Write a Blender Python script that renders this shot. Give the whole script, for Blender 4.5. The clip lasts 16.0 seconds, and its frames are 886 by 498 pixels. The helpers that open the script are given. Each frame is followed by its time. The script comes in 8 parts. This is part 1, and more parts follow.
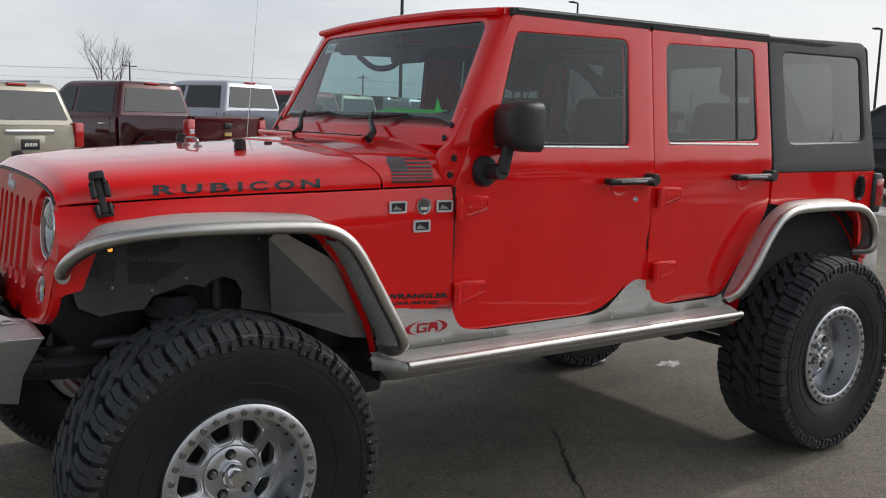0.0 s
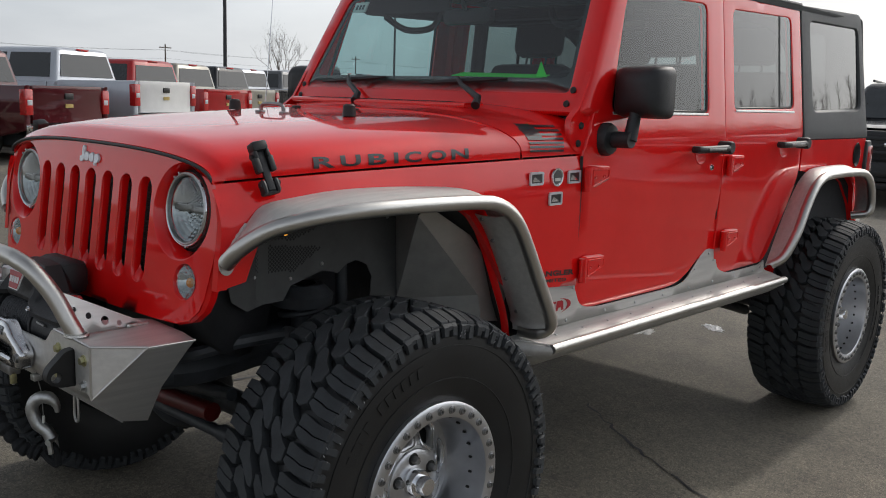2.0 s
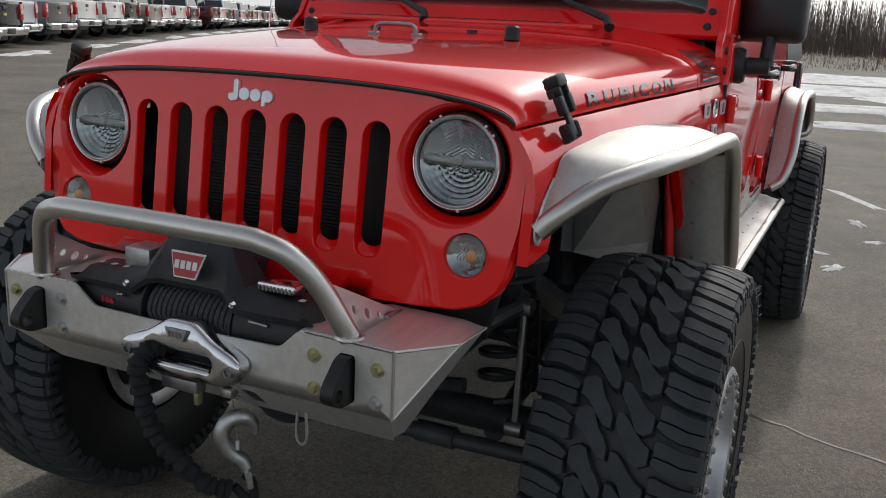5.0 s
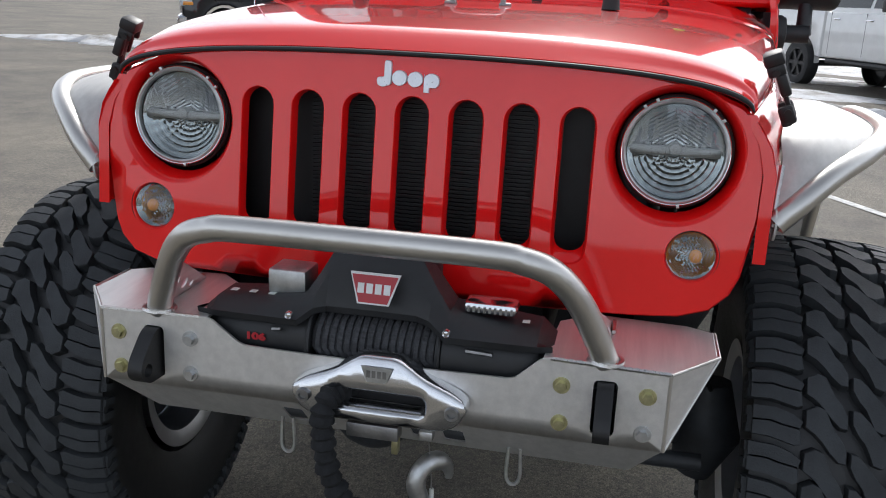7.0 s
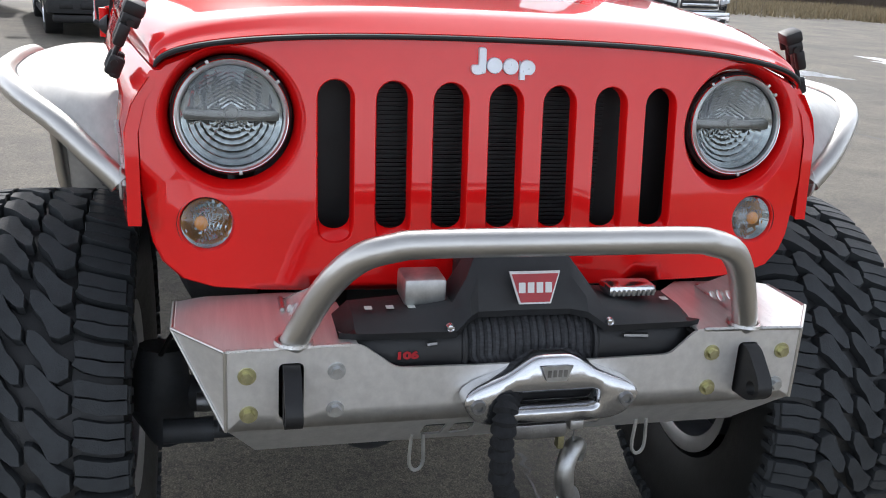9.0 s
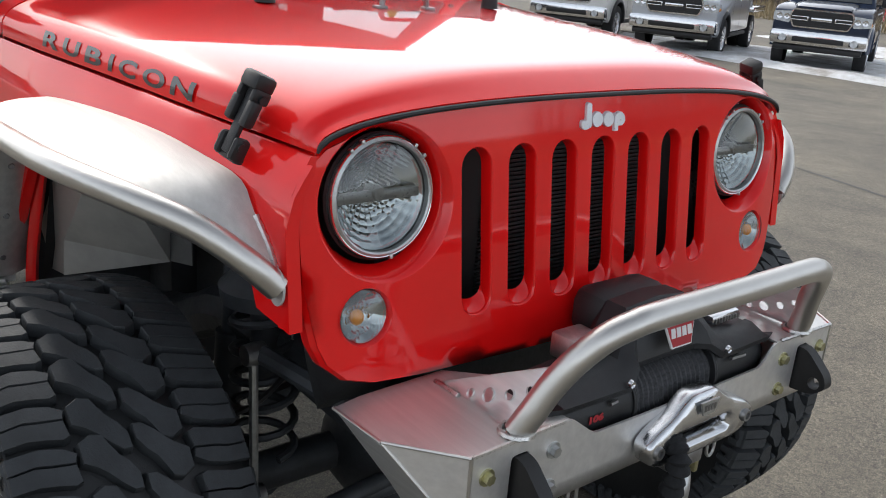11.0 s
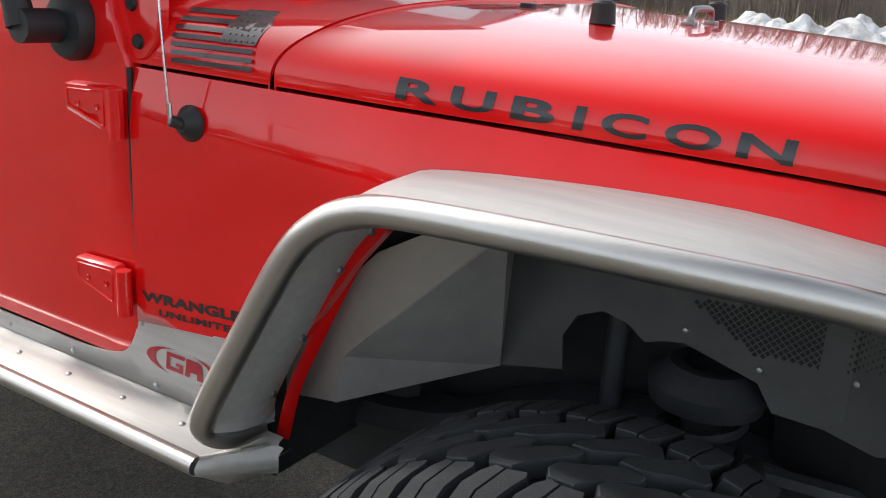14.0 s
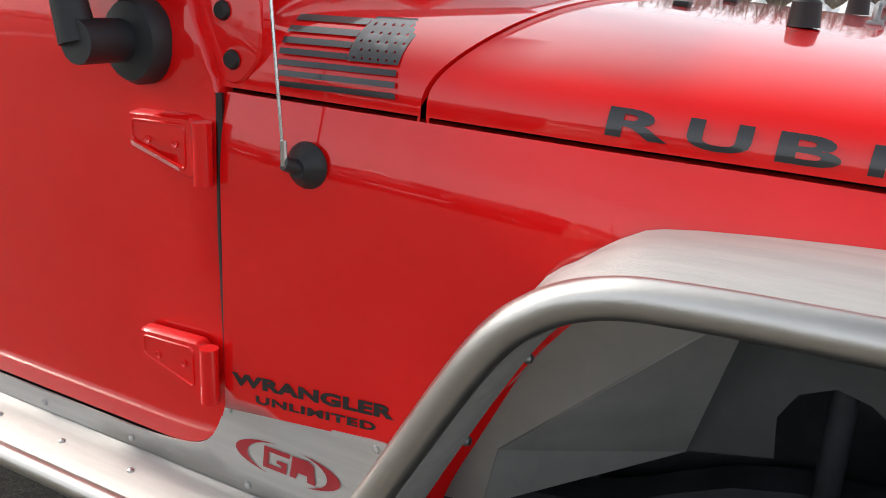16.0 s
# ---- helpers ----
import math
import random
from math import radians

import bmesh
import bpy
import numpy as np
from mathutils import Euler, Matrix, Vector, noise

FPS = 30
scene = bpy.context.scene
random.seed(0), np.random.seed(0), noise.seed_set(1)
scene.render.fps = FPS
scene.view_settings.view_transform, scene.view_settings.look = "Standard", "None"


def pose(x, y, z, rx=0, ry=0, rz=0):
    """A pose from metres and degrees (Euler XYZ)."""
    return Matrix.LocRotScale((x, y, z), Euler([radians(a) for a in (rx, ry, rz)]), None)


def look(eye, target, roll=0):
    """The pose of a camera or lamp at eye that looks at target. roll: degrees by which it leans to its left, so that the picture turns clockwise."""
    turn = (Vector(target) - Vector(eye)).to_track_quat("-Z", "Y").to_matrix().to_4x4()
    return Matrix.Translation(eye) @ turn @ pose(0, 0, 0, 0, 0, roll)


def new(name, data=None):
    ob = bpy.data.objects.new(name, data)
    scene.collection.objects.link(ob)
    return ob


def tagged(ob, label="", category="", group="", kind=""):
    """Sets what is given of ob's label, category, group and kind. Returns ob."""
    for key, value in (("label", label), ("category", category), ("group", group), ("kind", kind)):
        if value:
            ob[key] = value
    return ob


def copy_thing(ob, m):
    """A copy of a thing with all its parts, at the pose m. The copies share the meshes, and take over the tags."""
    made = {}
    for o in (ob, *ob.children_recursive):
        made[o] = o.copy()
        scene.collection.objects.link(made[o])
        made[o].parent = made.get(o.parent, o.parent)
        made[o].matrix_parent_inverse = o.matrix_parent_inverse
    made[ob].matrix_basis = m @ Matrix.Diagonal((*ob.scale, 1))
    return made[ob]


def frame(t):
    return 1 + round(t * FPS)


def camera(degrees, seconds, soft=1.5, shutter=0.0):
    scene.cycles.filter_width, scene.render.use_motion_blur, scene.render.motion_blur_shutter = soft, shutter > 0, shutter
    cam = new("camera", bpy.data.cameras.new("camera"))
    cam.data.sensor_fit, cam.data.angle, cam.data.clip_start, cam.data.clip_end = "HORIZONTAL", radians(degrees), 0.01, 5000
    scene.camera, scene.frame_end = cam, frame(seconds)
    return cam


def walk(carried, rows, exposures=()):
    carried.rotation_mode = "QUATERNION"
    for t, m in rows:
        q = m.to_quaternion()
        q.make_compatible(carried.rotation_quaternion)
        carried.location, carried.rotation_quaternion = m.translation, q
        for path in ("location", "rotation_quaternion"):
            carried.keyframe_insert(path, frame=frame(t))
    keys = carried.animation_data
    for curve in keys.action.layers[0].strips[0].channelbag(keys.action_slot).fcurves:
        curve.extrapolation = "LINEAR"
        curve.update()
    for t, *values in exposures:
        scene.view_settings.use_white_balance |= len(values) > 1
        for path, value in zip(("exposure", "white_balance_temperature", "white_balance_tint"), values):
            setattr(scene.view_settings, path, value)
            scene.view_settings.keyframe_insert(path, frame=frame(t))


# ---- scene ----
cam = camera(52.16, 16.0, soft=1.0)
PATH = [
    (0, (0.9538, 3.3443, 1.5242), (-0.1714, 1.7163, 1.2348), 1.61),
    (0.5, (1.1135, 3.1234, 1.5057), (-0.0923, 1.5547, 1.2141), 1.56),
    (1, (1.2649, 2.9123, 1.5005), (-0.0207, 1.4091, 1.2044), 1.64),
    (1.5, (1.4628, 2.6843, 1.4843), (0.0901, 1.2622, 1.1789), 1.73),
    (2, (1.6023, 2.4838, 1.4650), (0.1646, 1.1343, 1.1305), 1.84),
    (2.5, (1.6995, 2.2575, 1.4592), (0.2022, 0.9832, 1.0929), 1.85),
    (3, (1.7938, 2.0555, 1.4531), (0.2364, 0.8646, 1.0582), 1.95),
    (3.2, (1.8510, 1.9666, 1.4576), (0.2648, 0.8310, 1.0166), 2.02),
    (5.3, (2.0498, 1.0602, 1.4265), (0.2703, 0.2836, 0.9465), 2.52),
    (5.5, (2.0800, 0.9740, 1.4347), (0.2906, 0.2220, 0.9521), 2.47),
    (6, (2.0889, 0.7972, 1.4214), (0.2801, 0.1016, 0.9274), 2.39),
    (6.5, (2.0372, 0.5851, 1.3996), (0.1794, 0.0379, 0.9005), 2.64),
    (7, (2.0152, 0.3908, 1.4098), (0.1282, 0.0077, 0.8691), 2.50),
    (7.5, (2.0466, 0.1480, 1.4221), (0.1340, -0.0106, 0.8591), 2.68),
    (8, (2.0445, -0.0519, 1.4214), (0.1310, -0.0162, 0.8408), 2.82),
    (8.2, (2.0224, -0.1315, 1.4111), (0.1133, -0.0145, 0.8265), 2.85),
    (10.3, (1.7074, -1.0413, 1.4967), (0.1030, -0.0239, 0.8713), 4.57),
    (10.5, (1.6371, -1.1033, 1.5090), (0.0756, -0.0233, 0.8803), 4.57),
    (11, (1.4707, -1.2517, 1.5301), (0.0264, -0.0215, 0.8973), 4.74),
    (11.5, (1.3260, -1.4260, 1.5556), (-0.0060, -0.0475, 0.9852), 4.28),
    (12, (1.1478, -1.5437, 1.5333), (-0.1009, -0.0786, 0.9909), 4.15),
    (12.5, (0.8899, -1.5649, 1.4823), (-0.3303, -0.0782, 0.9339), 3.96),
    (13, (0.7019, -1.5939, 1.4590), (-0.4604, -0.0623, 0.9083), 4.18),
    (13.5, (0.4930, -1.6976, 1.4625), (-0.5787, -0.1105, 0.8859), 3.73),
    (14, (0.3422, -1.7365, 1.4610), (-0.6682, -0.1140, 0.8720), 3.54),
    (14.5, (0.1118, -1.7052, 1.4569), (-0.8462, -0.0574, 0.8511), 3.66),
    (15, (-0.1217, -1.6792, 1.4924), (-0.9971, 0.0098, 0.8751), 4.57),
    (15.5, (-0.1445, -1.6602, 1.5082), (-1.0264, 0.0202, 0.8771), 3.82),
    (16, (-0.0719, -1.6200, 1.4549), (-0.9901, 0.0485, 0.8440), 2.95),
]
EXPOSURES = [(0.0, 0.34, 6400, 10), (2.6, 0.28, 6350, 10), (6.0, 0.53, 6250, 10), (8.0, 1.36, 5950, 12), (10.6, 1.20, 6250, 10), (11.6, 0.88, 6250, 10), (12.6, 0.78, 6250, 10), (13.6, 0.95, 6250, 10), (14.8, 1.18, 6350, 10), (16.0, 1.12, 6400, 10)]
walk(cam, [(t, look(eye, target, roll)) for t, eye, target, roll in PATH], EXPOSURES)

# ---- sky, sun ----
SUN_ELEV, SUN_AZ = radians(36), radians(183)   # the sun stands behind the vehicle
world = bpy.data.worlds.new("overcast_sky")
scene.world = world
world.use_nodes = True
wn, wl = world.node_tree.nodes, world.node_tree.links
background = wn["Background"]
sky = wn.new("ShaderNodeTexSky")
sky.sky_type, sky.sun_disc = "NISHITA", False
sky.sun_elevation, sky.sun_rotation = SUN_ELEV, radians(90) - SUN_AZ
sky.air_density, sky.dust_density, sky.ozone_density = 1.0, 3.0, 1.0
coord = wn.new("ShaderNodeTexCoord")
squash = wn.new("ShaderNodeMapping")
squash.inputs["Scale"].default_value = (1.0, 1.0, 3.2)
cloud = wn.new("ShaderNodeTexNoise")
cloud.inputs["Scale"].default_value, cloud.inputs["Detail"].default_value = 2.2, 6.0
cloud.inputs["Roughness"].default_value = 0.55
ramp = wn.new("ShaderNodeValToRGB")
ramp.color_ramp.elements[0].position, ramp.color_ramp.elements[0].color = 0.30, (6.2, 6.5, 6.9, 1)
ramp.color_ramp.elements[1].position, ramp.color_ramp.elements[1].color = 0.72, (9.4, 9.6, 9.8, 1)
veil = wn.new("ShaderNodeMix")
veil.data_type = "RGBA"
veil.inputs["Factor"].default_value = 0.72
wl.new(coord.outputs["Generated"], squash.inputs["Vector"])
wl.new(squash.outputs["Vector"], cloud.inputs["Vector"])
wl.new(cloud.outputs["Fac"], ramp.inputs["Fac"])
wl.new(sky.outputs["Color"], veil.inputs["A"])
# an overcast that is brighter towards the horizon
split = wn.new("ShaderNodeSeparateXYZ")
height = wn.new("ShaderNodeMapRange")
height.inputs["To Min"].default_value, height.inputs["To Max"].default_value = 1.40, 0.20
shade = wn.new("ShaderNodeVectorMath")
shade.operation = "SCALE"
wl.new(coord.outputs["Generated"], split.inputs["Vector"])
wl.new(split.outputs["Z"], height.inputs["Value"])
wl.new(ramp.outputs["Color"], shade.inputs[0])
wl.new(height.outputs["Result"], shade.inputs["Scale"])
wl.new(shade.outputs["Vector"], veil.inputs["B"])
# thin cloud glows broadly round the sun
toward = wn.new("ShaderNodeVectorMath")
toward.operation = "DOT_PRODUCT"
GLOW_AZ, GLOW_ELEV = SUN_AZ - radians(24), radians(33)   # the cloud is thinnest a little beside the sun
toward.inputs[1].default_value = (math.cos(GLOW_AZ) * math.cos(GLOW_ELEV), math.sin(GLOW_AZ) * math.cos(GLOW_ELEV), math.sin(GLOW_ELEV))
near = wn.new("ShaderNodeClamp")
power = wn.new("ShaderNodeMath")
power.operation, power.inputs[1].default_value = "POWER", 6.5
glow = wn.new("ShaderNodeMix")
glow.data_type, glow.blend_type = "RGBA", "ADD"
tint = wn.new("ShaderNodeVectorMath")
tint.operation = "SCALE"
tint.inputs[0].default_value = (20.0, 19.5, 18.8)
glow.inputs["Factor"].default_value = 1.0
wl.new(coord.outputs["Generated"], toward.inputs[0])
wl.new(toward.outputs["Value"], near.inputs["Value"])
wl.new(near.outputs["Result"], power.inputs[0])
wl.new(power.outputs["Value"], tint.inputs["Scale"])
wl.new(veil.outputs["Result"], glow.inputs["A"])
wl.new(tint.outputs["Vector"], glow.inputs["B"])
wl.new(glow.outputs["Result"], background.inputs["Color"])
background.inputs["Strength"].default_value = 0.070
sun = new("sun", bpy.data.lights.new("sun", "SUN"))
sun.data.energy, sun.data.angle, sun.data.color = 1.1, radians(2.2), (1.0, 0.94, 0.85)
sun_to = Vector((-math.cos(SUN_AZ) * math.cos(SUN_ELEV), -math.sin(SUN_AZ) * math.cos(SUN_ELEV), -math.sin(SUN_ELEV)))
sun.matrix_world = look((0, 0, 30), Vector((0, 0, 30)) + sun_to)

# ---- materials ----
def nodes_of(name):
    m = bpy.data.materials.new(name)
    m.use_nodes = True
    n, l = m.node_tree.nodes, m.node_tree.links
    return m, n, l, n["Principled BSDF"]


def noise_node(n, l, scale, detail=4.0, rough=0.55, stretch=None, space="Object"):
    c = n.new("ShaderNodeTexCoord")
    t = n.new("ShaderNodeTexNoise")
    t.inputs["Scale"].default_value, t.inputs["Detail"].default_value, t.inputs["Roughness"].default_value = scale, detail, rough
    if stretch:
        k = n.new("ShaderNodeMapping")
        k.inputs["Scale"].default_value = stretch
        l.new(c.outputs[space], k.inputs["Vector"])
        l.new(k.outputs["Vector"], t.inputs["Vector"])
    else:
        l.new(c.outputs[space], t.inputs["Vector"])
    return t


def ramp_node(n, l, source, stops):
    r = n.new("ShaderNodeValToRGB")
    e = r.color_ramp.elements
    while len(e) < len(stops):
        e.new(0.5)
    for k, (p, c) in zip(e, stops):
        k.position, k.color = p, (*c, 1)
    l.new(source, r.inputs["Fac"])
    return r


def bump_node(n, l, source, strength, distance, into):
    b = n.new("ShaderNodeBump")
    b.inputs["Strength"].default_value, b.inputs["Distance"].default_value = strength, distance
    l.new(source, b.inputs["Height"])
    l.new(b.outputs["Normal"], into)
    return b


def varied(name, colour, spread=0.15, scale=8.0, rough=0.5, rough_spread=0.1, metal=0.0, bump=0.0, bump_scale=120.0, coat=0.0, spec=0.5, stretch=None):
    """A surface whose colour and gloss wander at two scales."""
    m, n, l, p = nodes_of(name)
    big = noise_node(n, l, scale, 5.0, 0.6, stretch)
    lo, hi = [c * (1 - spread) for c in colour], [min(1.0, c * (1 + spread)) for c in colour]
    r = ramp_node(n, l, big.outputs["Fac"], ((0.3, lo), (0.7, hi)))
    l.new(r.outputs["Color"], p.inputs["Base Color"])
    k = n.new("ShaderNodeMapRange")
    k.inputs["To Min"].default_value, k.inputs["To Max"].default_value = max(0.0, rough - rough_spread), min(1.0, rough + rough_spread)
    fine = noise_node(n, l, scale * 6, 3.0, 0.6, stretch)
    l.new(fine.outputs["Fac"], k.inputs["Value"])
    l.new(k.outputs["Result"], p.inputs["Roughness"])
    p.inputs["Metallic"].default_value = metal
    p.inputs["Specular IOR Level"].default_value = spec
    if coat:
        p.inputs["Coat Weight"].default_value, p.inputs["Coat Roughness"].default_value = coat, 0.03
    if bump:
        grain = noise_node(n, l, bump_scale, 3.0, 0.6, stretch)
        bump_node(n, l, grain.outputs["Fac"], bump, 0.002, p.inputs["Normal"])
    return m


def paint(name, colour, flake=0.0, rough=0.32):
    """Car paint under clear coat, with a trace of road film."""
    m, n, l, p = nodes_of(name)
    film = noise_node(n, l, 5.0, 6.0, 0.65)
    r = ramp_node(n, l, film.outputs["Fac"], ((0.35, [c * 0.95 for c in colour]), (0.75, [min(1, c * 1.03 + 0.004) for c in colour])))
    l.new(r.outputs["Color"], p.inputs["Base Color"])
    p.inputs["Roughness"].default_value, p.inputs["Metallic"].default_value = rough, flake
    p.inputs["Coat Weight"].default_value = 1.0
    p.inputs["Coat IOR"].default_value = 1.59
    p.inputs["Specular IOR Level"].default_value = 0.06
    k = n.new("ShaderNodeMapRange")
    k.inputs["To Min"].default_value, k.inputs["To Max"].default_value = 0.0, 0.022
    l.new(film.outputs["Fac"], k.inputs["Value"])
    l.new(k.outputs["Result"], p.inputs["Coat Roughness"])
    peel = noise_node(n, l, 260.0, 2.0)
    bump_node(n, l, peel.outputs["Fac"], 0.03, 0.0004, p.inputs["Coat Normal"])
    return m


def window_glass(name, tint, gloss=1.0, least=0.085, steepness=5.0):
    m, n, l, p = nodes_of(name)
    n.remove(p)
    out = n["Material Output"]
    clear, shine, mix, fres = n.new("ShaderNodeBsdfTransparent"), n.new("ShaderNodeBsdfGlossy"), n.new("ShaderNodeMixShader"), n.new("ShaderNodeLayerWeight")
    dust = noise_node(n, l, 6.0, 5.0)
    r = ramp_node(n, l, dust.outputs["Fac"], ((0.3, [c * 0.92 for c in tint]), (0.7, tint)))
    l.new(r.outputs["Color"], clear.inputs["Color"])
    shine.inputs["Roughness"].default_value = 0.015
    shine.inputs["Color"].default_value = (gloss, gloss, gloss, 1)
    fres.inputs["Blend"].default_value = 0.5
    steep = n.new("ShaderNodeMath")
    steep.operation, steep.inputs[1].default_value = "POWER", steepness
    l.new(fres.outputs["Facing"], steep.inputs[0])
    gain = n.new("ShaderNodeMapRange")
    gain.inputs["To Min"].default_value, gain.inputs["To Max"].default_value = least, 1.0
    l.new(steep.outputs["Value"], gain.inputs["Value"])
    l.new(gain.outputs["Result"], mix.inputs["Fac"])
    l.new(clear.outputs["BSDF"], mix.inputs[1])
    l.new(shine.outputs["BSDF"], mix.inputs[2])
    l.new(mix.outputs["Shader"], out.inputs["Surface"])
    return m


RED = paint("red_clearcoat", (0.84, 0.005, 0.005))
ALU = varied("brushed_aluminium", (0.555, 0.545, 0.522), 0.10, 4.0, 0.54, 0.04, 0.50, 0.25, 60.0, stretch=(1, 14, 14))
ALU_PLATE = varied("bare_aluminium_plate", (0.76, 0.75, 0.73), 0.08, 4.0, 0.42, 0.08, 0.78, 0.2, 60.0, stretch=(1, 14, 14))
ALU_TUBE = varied("aluminium_tube", (0.62, 0.605, 0.575), 0.08, 5.0, 0.36, 0.07, 1.0, 0.18, 90.0)
WELD = varied("weld_bead", (0.66, 0.65, 0.63), 0.15, 60.0, 0.3, 0.1, 1.0, 0.4, 300.0)
CAST = varied("machined_wheel_alloy", (0.60, 0.61, 0.63), 0.10, 10.0, 0.34, 0.08, 0.95, 0.15, 200.0)
POLISHED = varied("polished_aluminium", (0.70, 0.71, 0.73), 0.06, 12.0, 0.18, 0.08, 1.0, 0.15, 80.0)
CHROME = varied("chrome", (0.80, 0.81, 0.83), 0.03, 8.0, 0.07, 0.03, 1.0)
STEEL = varied("dull_steel", (0.30, 0.30, 0.30), 0.25, 30.0, 0.45, 0.12, 1.0, 0.3, 200.0)
ZINC = varied("yellow_zinc", (0.52, 0.50, 0.30), 0.25, 60.0, 0.38, 0.1, 1.0)
GALV = varied("galvanised_steel", (0.55, 0.56, 0.56), 0.15, 60.0, 0.42, 0.1, 1.0, 0.2, 200.0)
PLASTIC = varied("black_textured_plastic", (0.017, 0.018, 0.020), 0.2, 20.0, 0.48, 0.08, bump=0.25, bump_scale=900.0)
RUBBER = varied("black_sidewall_rubber", (0.010, 0.011, 0.012), 0.4, 7.0, 0.42, 0.10, bump=0.3, bump_scale=260.0)
TREAD = varied("scuffed_tread_rubber", (0.036, 0.040, 0.044), 0.35, 9.0, 0.68, 0.12, spec=0.4, bump=0.45, bump_scale=240.0)
HAIR = varied("pale_moulding_rubber", (0.42, 0.43, 0.44), 0.2, 40.0, 0.5, 0.1)
REFLECTOR = varied("bright_lamp_reflector", (0.46, 0.50, 0.51), 0.15, 26.0, 0.08, 0.04, 1.0)
DIVIDER = varied("dark_grey_lamp_bar", (0.16, 0.165, 0.16), 0.2, 40.0, 0.3, 0.1, 0.6)
SEAL = varied("black_rubber_seal", (0.012, 0.012, 0.013), 0.2, 30.0, 0.5, 0.1)
TOP = varied("black_hardtop_grain", (0.046, 0.050, 0.053), 0.12, 6.0, 0.5, 0.06, bump=0.35, bump_scale=700.0)
DECAL = varied("matt_black_decal", (0.012, 0.012, 0.015), 0.1, 20.0, 0.30, 0.05, coat=0.8)
UNDER = varied("black_chassis_paint", (0.033, 0.037, 0.042), 0.4, 12.0, 0.55, 0.15, bump=0.3, bump_scale=80.0)
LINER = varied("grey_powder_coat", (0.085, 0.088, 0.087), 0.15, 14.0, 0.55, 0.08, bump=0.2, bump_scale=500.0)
# one bare liner metal in two tones: the light on each fold is coloured in
LINER_LIT = varied("liner_metal_lit", (0.44, 0.43, 0.40), 0.08, 14.0, 0.38, 0.05, 0.5, 0.15, 200.0)
LINER_SHADED = varied("liner_metal_shaded", (0.36, 0.36, 0.345), 0.12, 14.0, 0.45, 0.06, 0.35, 0.15, 200.0)
CLOTH = varied("dark_seat_cloth", (0.020, 0.021, 0.024), 0.2, 30.0, 0.85, 0.1, bump=0.3, bump_scale=600.0)
ROPE = varied("dark_synthetic_rope", (0.045, 0.047, 0.052), 0.5, 220.0, 0.75, 0.1, bump=0.8, bump_scale=240.0, stretch=(1, 0.3, 1))
SLEEVE = varied("black_nylon_sleeve", (0.012, 0.013, 0.015), 0.4, 90.0, 0.9, 0.05, bump=0.8, bump_scale=160.0)
WHITE_LETTER = varied("white_enamel", (0.80, 0.80, 0.80), 0.04, 20.0, 0.3, 0.05)
RED_BADGE = varied("red_enamel", (0.42, 0.02, 0.03), 0.1, 20.0, 0.3, 0.05)
GREEN = varied("bright_green_card", (0.05, 0.80, 0.06), 0.05, 20.0, 0.6, 0.05)
PAPER = varied("white_sticker", (0.62, 0.64, 0.60), 0.08, 40.0, 0.6, 0.05)
EMBLEM_SILVER = varied("pale_silver_emblem", (0.72, 0.74, 0.78), 0.06, 30.0, 0.3, 0.08, 0.4)
AMBER = varied("amber_bulb", (0.75, 0.28, 0.03), 0.1, 30.0, 0.2, 0.05)
AMBER_LIT = varied("lit_amber_lamp", (0.80, 0.30, 0.03), 0.1, 30.0, 0.2, 0.05)
lit = AMBER_LIT.node_tree.nodes["Principled BSDF"]
lit.inputs["Emission Color"].default_value, lit.inputs["Emission Strength"].default_value = (1.0, 0.42, 0.05, 1), 0.7
RED_LENS = varied("red_lamp_lens", (0.45, 0.015, 0.015), 0.2, 30.0, 0.1, 0.04, coat=0.6)
CLEAR = window_glass("windscreen_glass", (0.72, 0.93, 0.93))
SMOKED = window_glass("door_glass", (0.42, 0.52, 0.53), 1.0, 0.042, 4.0)
DARK_GLASS = window_glass("privacy_glass", (0.15, 0.18, 0.18), 1.0, 0.058, 4.0)
QUARTER_GLASS = window_glass("quarter_glass", (0.08, 0.09, 0.09), 1.0, 0.068, 4.0)
LENS = window_glass("lamp_lens", (0.90, 0.92, 0.92))
FAR_SCREEN = varied("far_screen_glass", (0.030, 0.036, 0.040), 0.2, 3.0, 0.10, 0.03, spec=0.7)
FAR_GLASS = varied("far_window_glass", (0.020, 0.023, 0.024), 0.2, 3.0, 0.06, 0.03, spec=0.65)


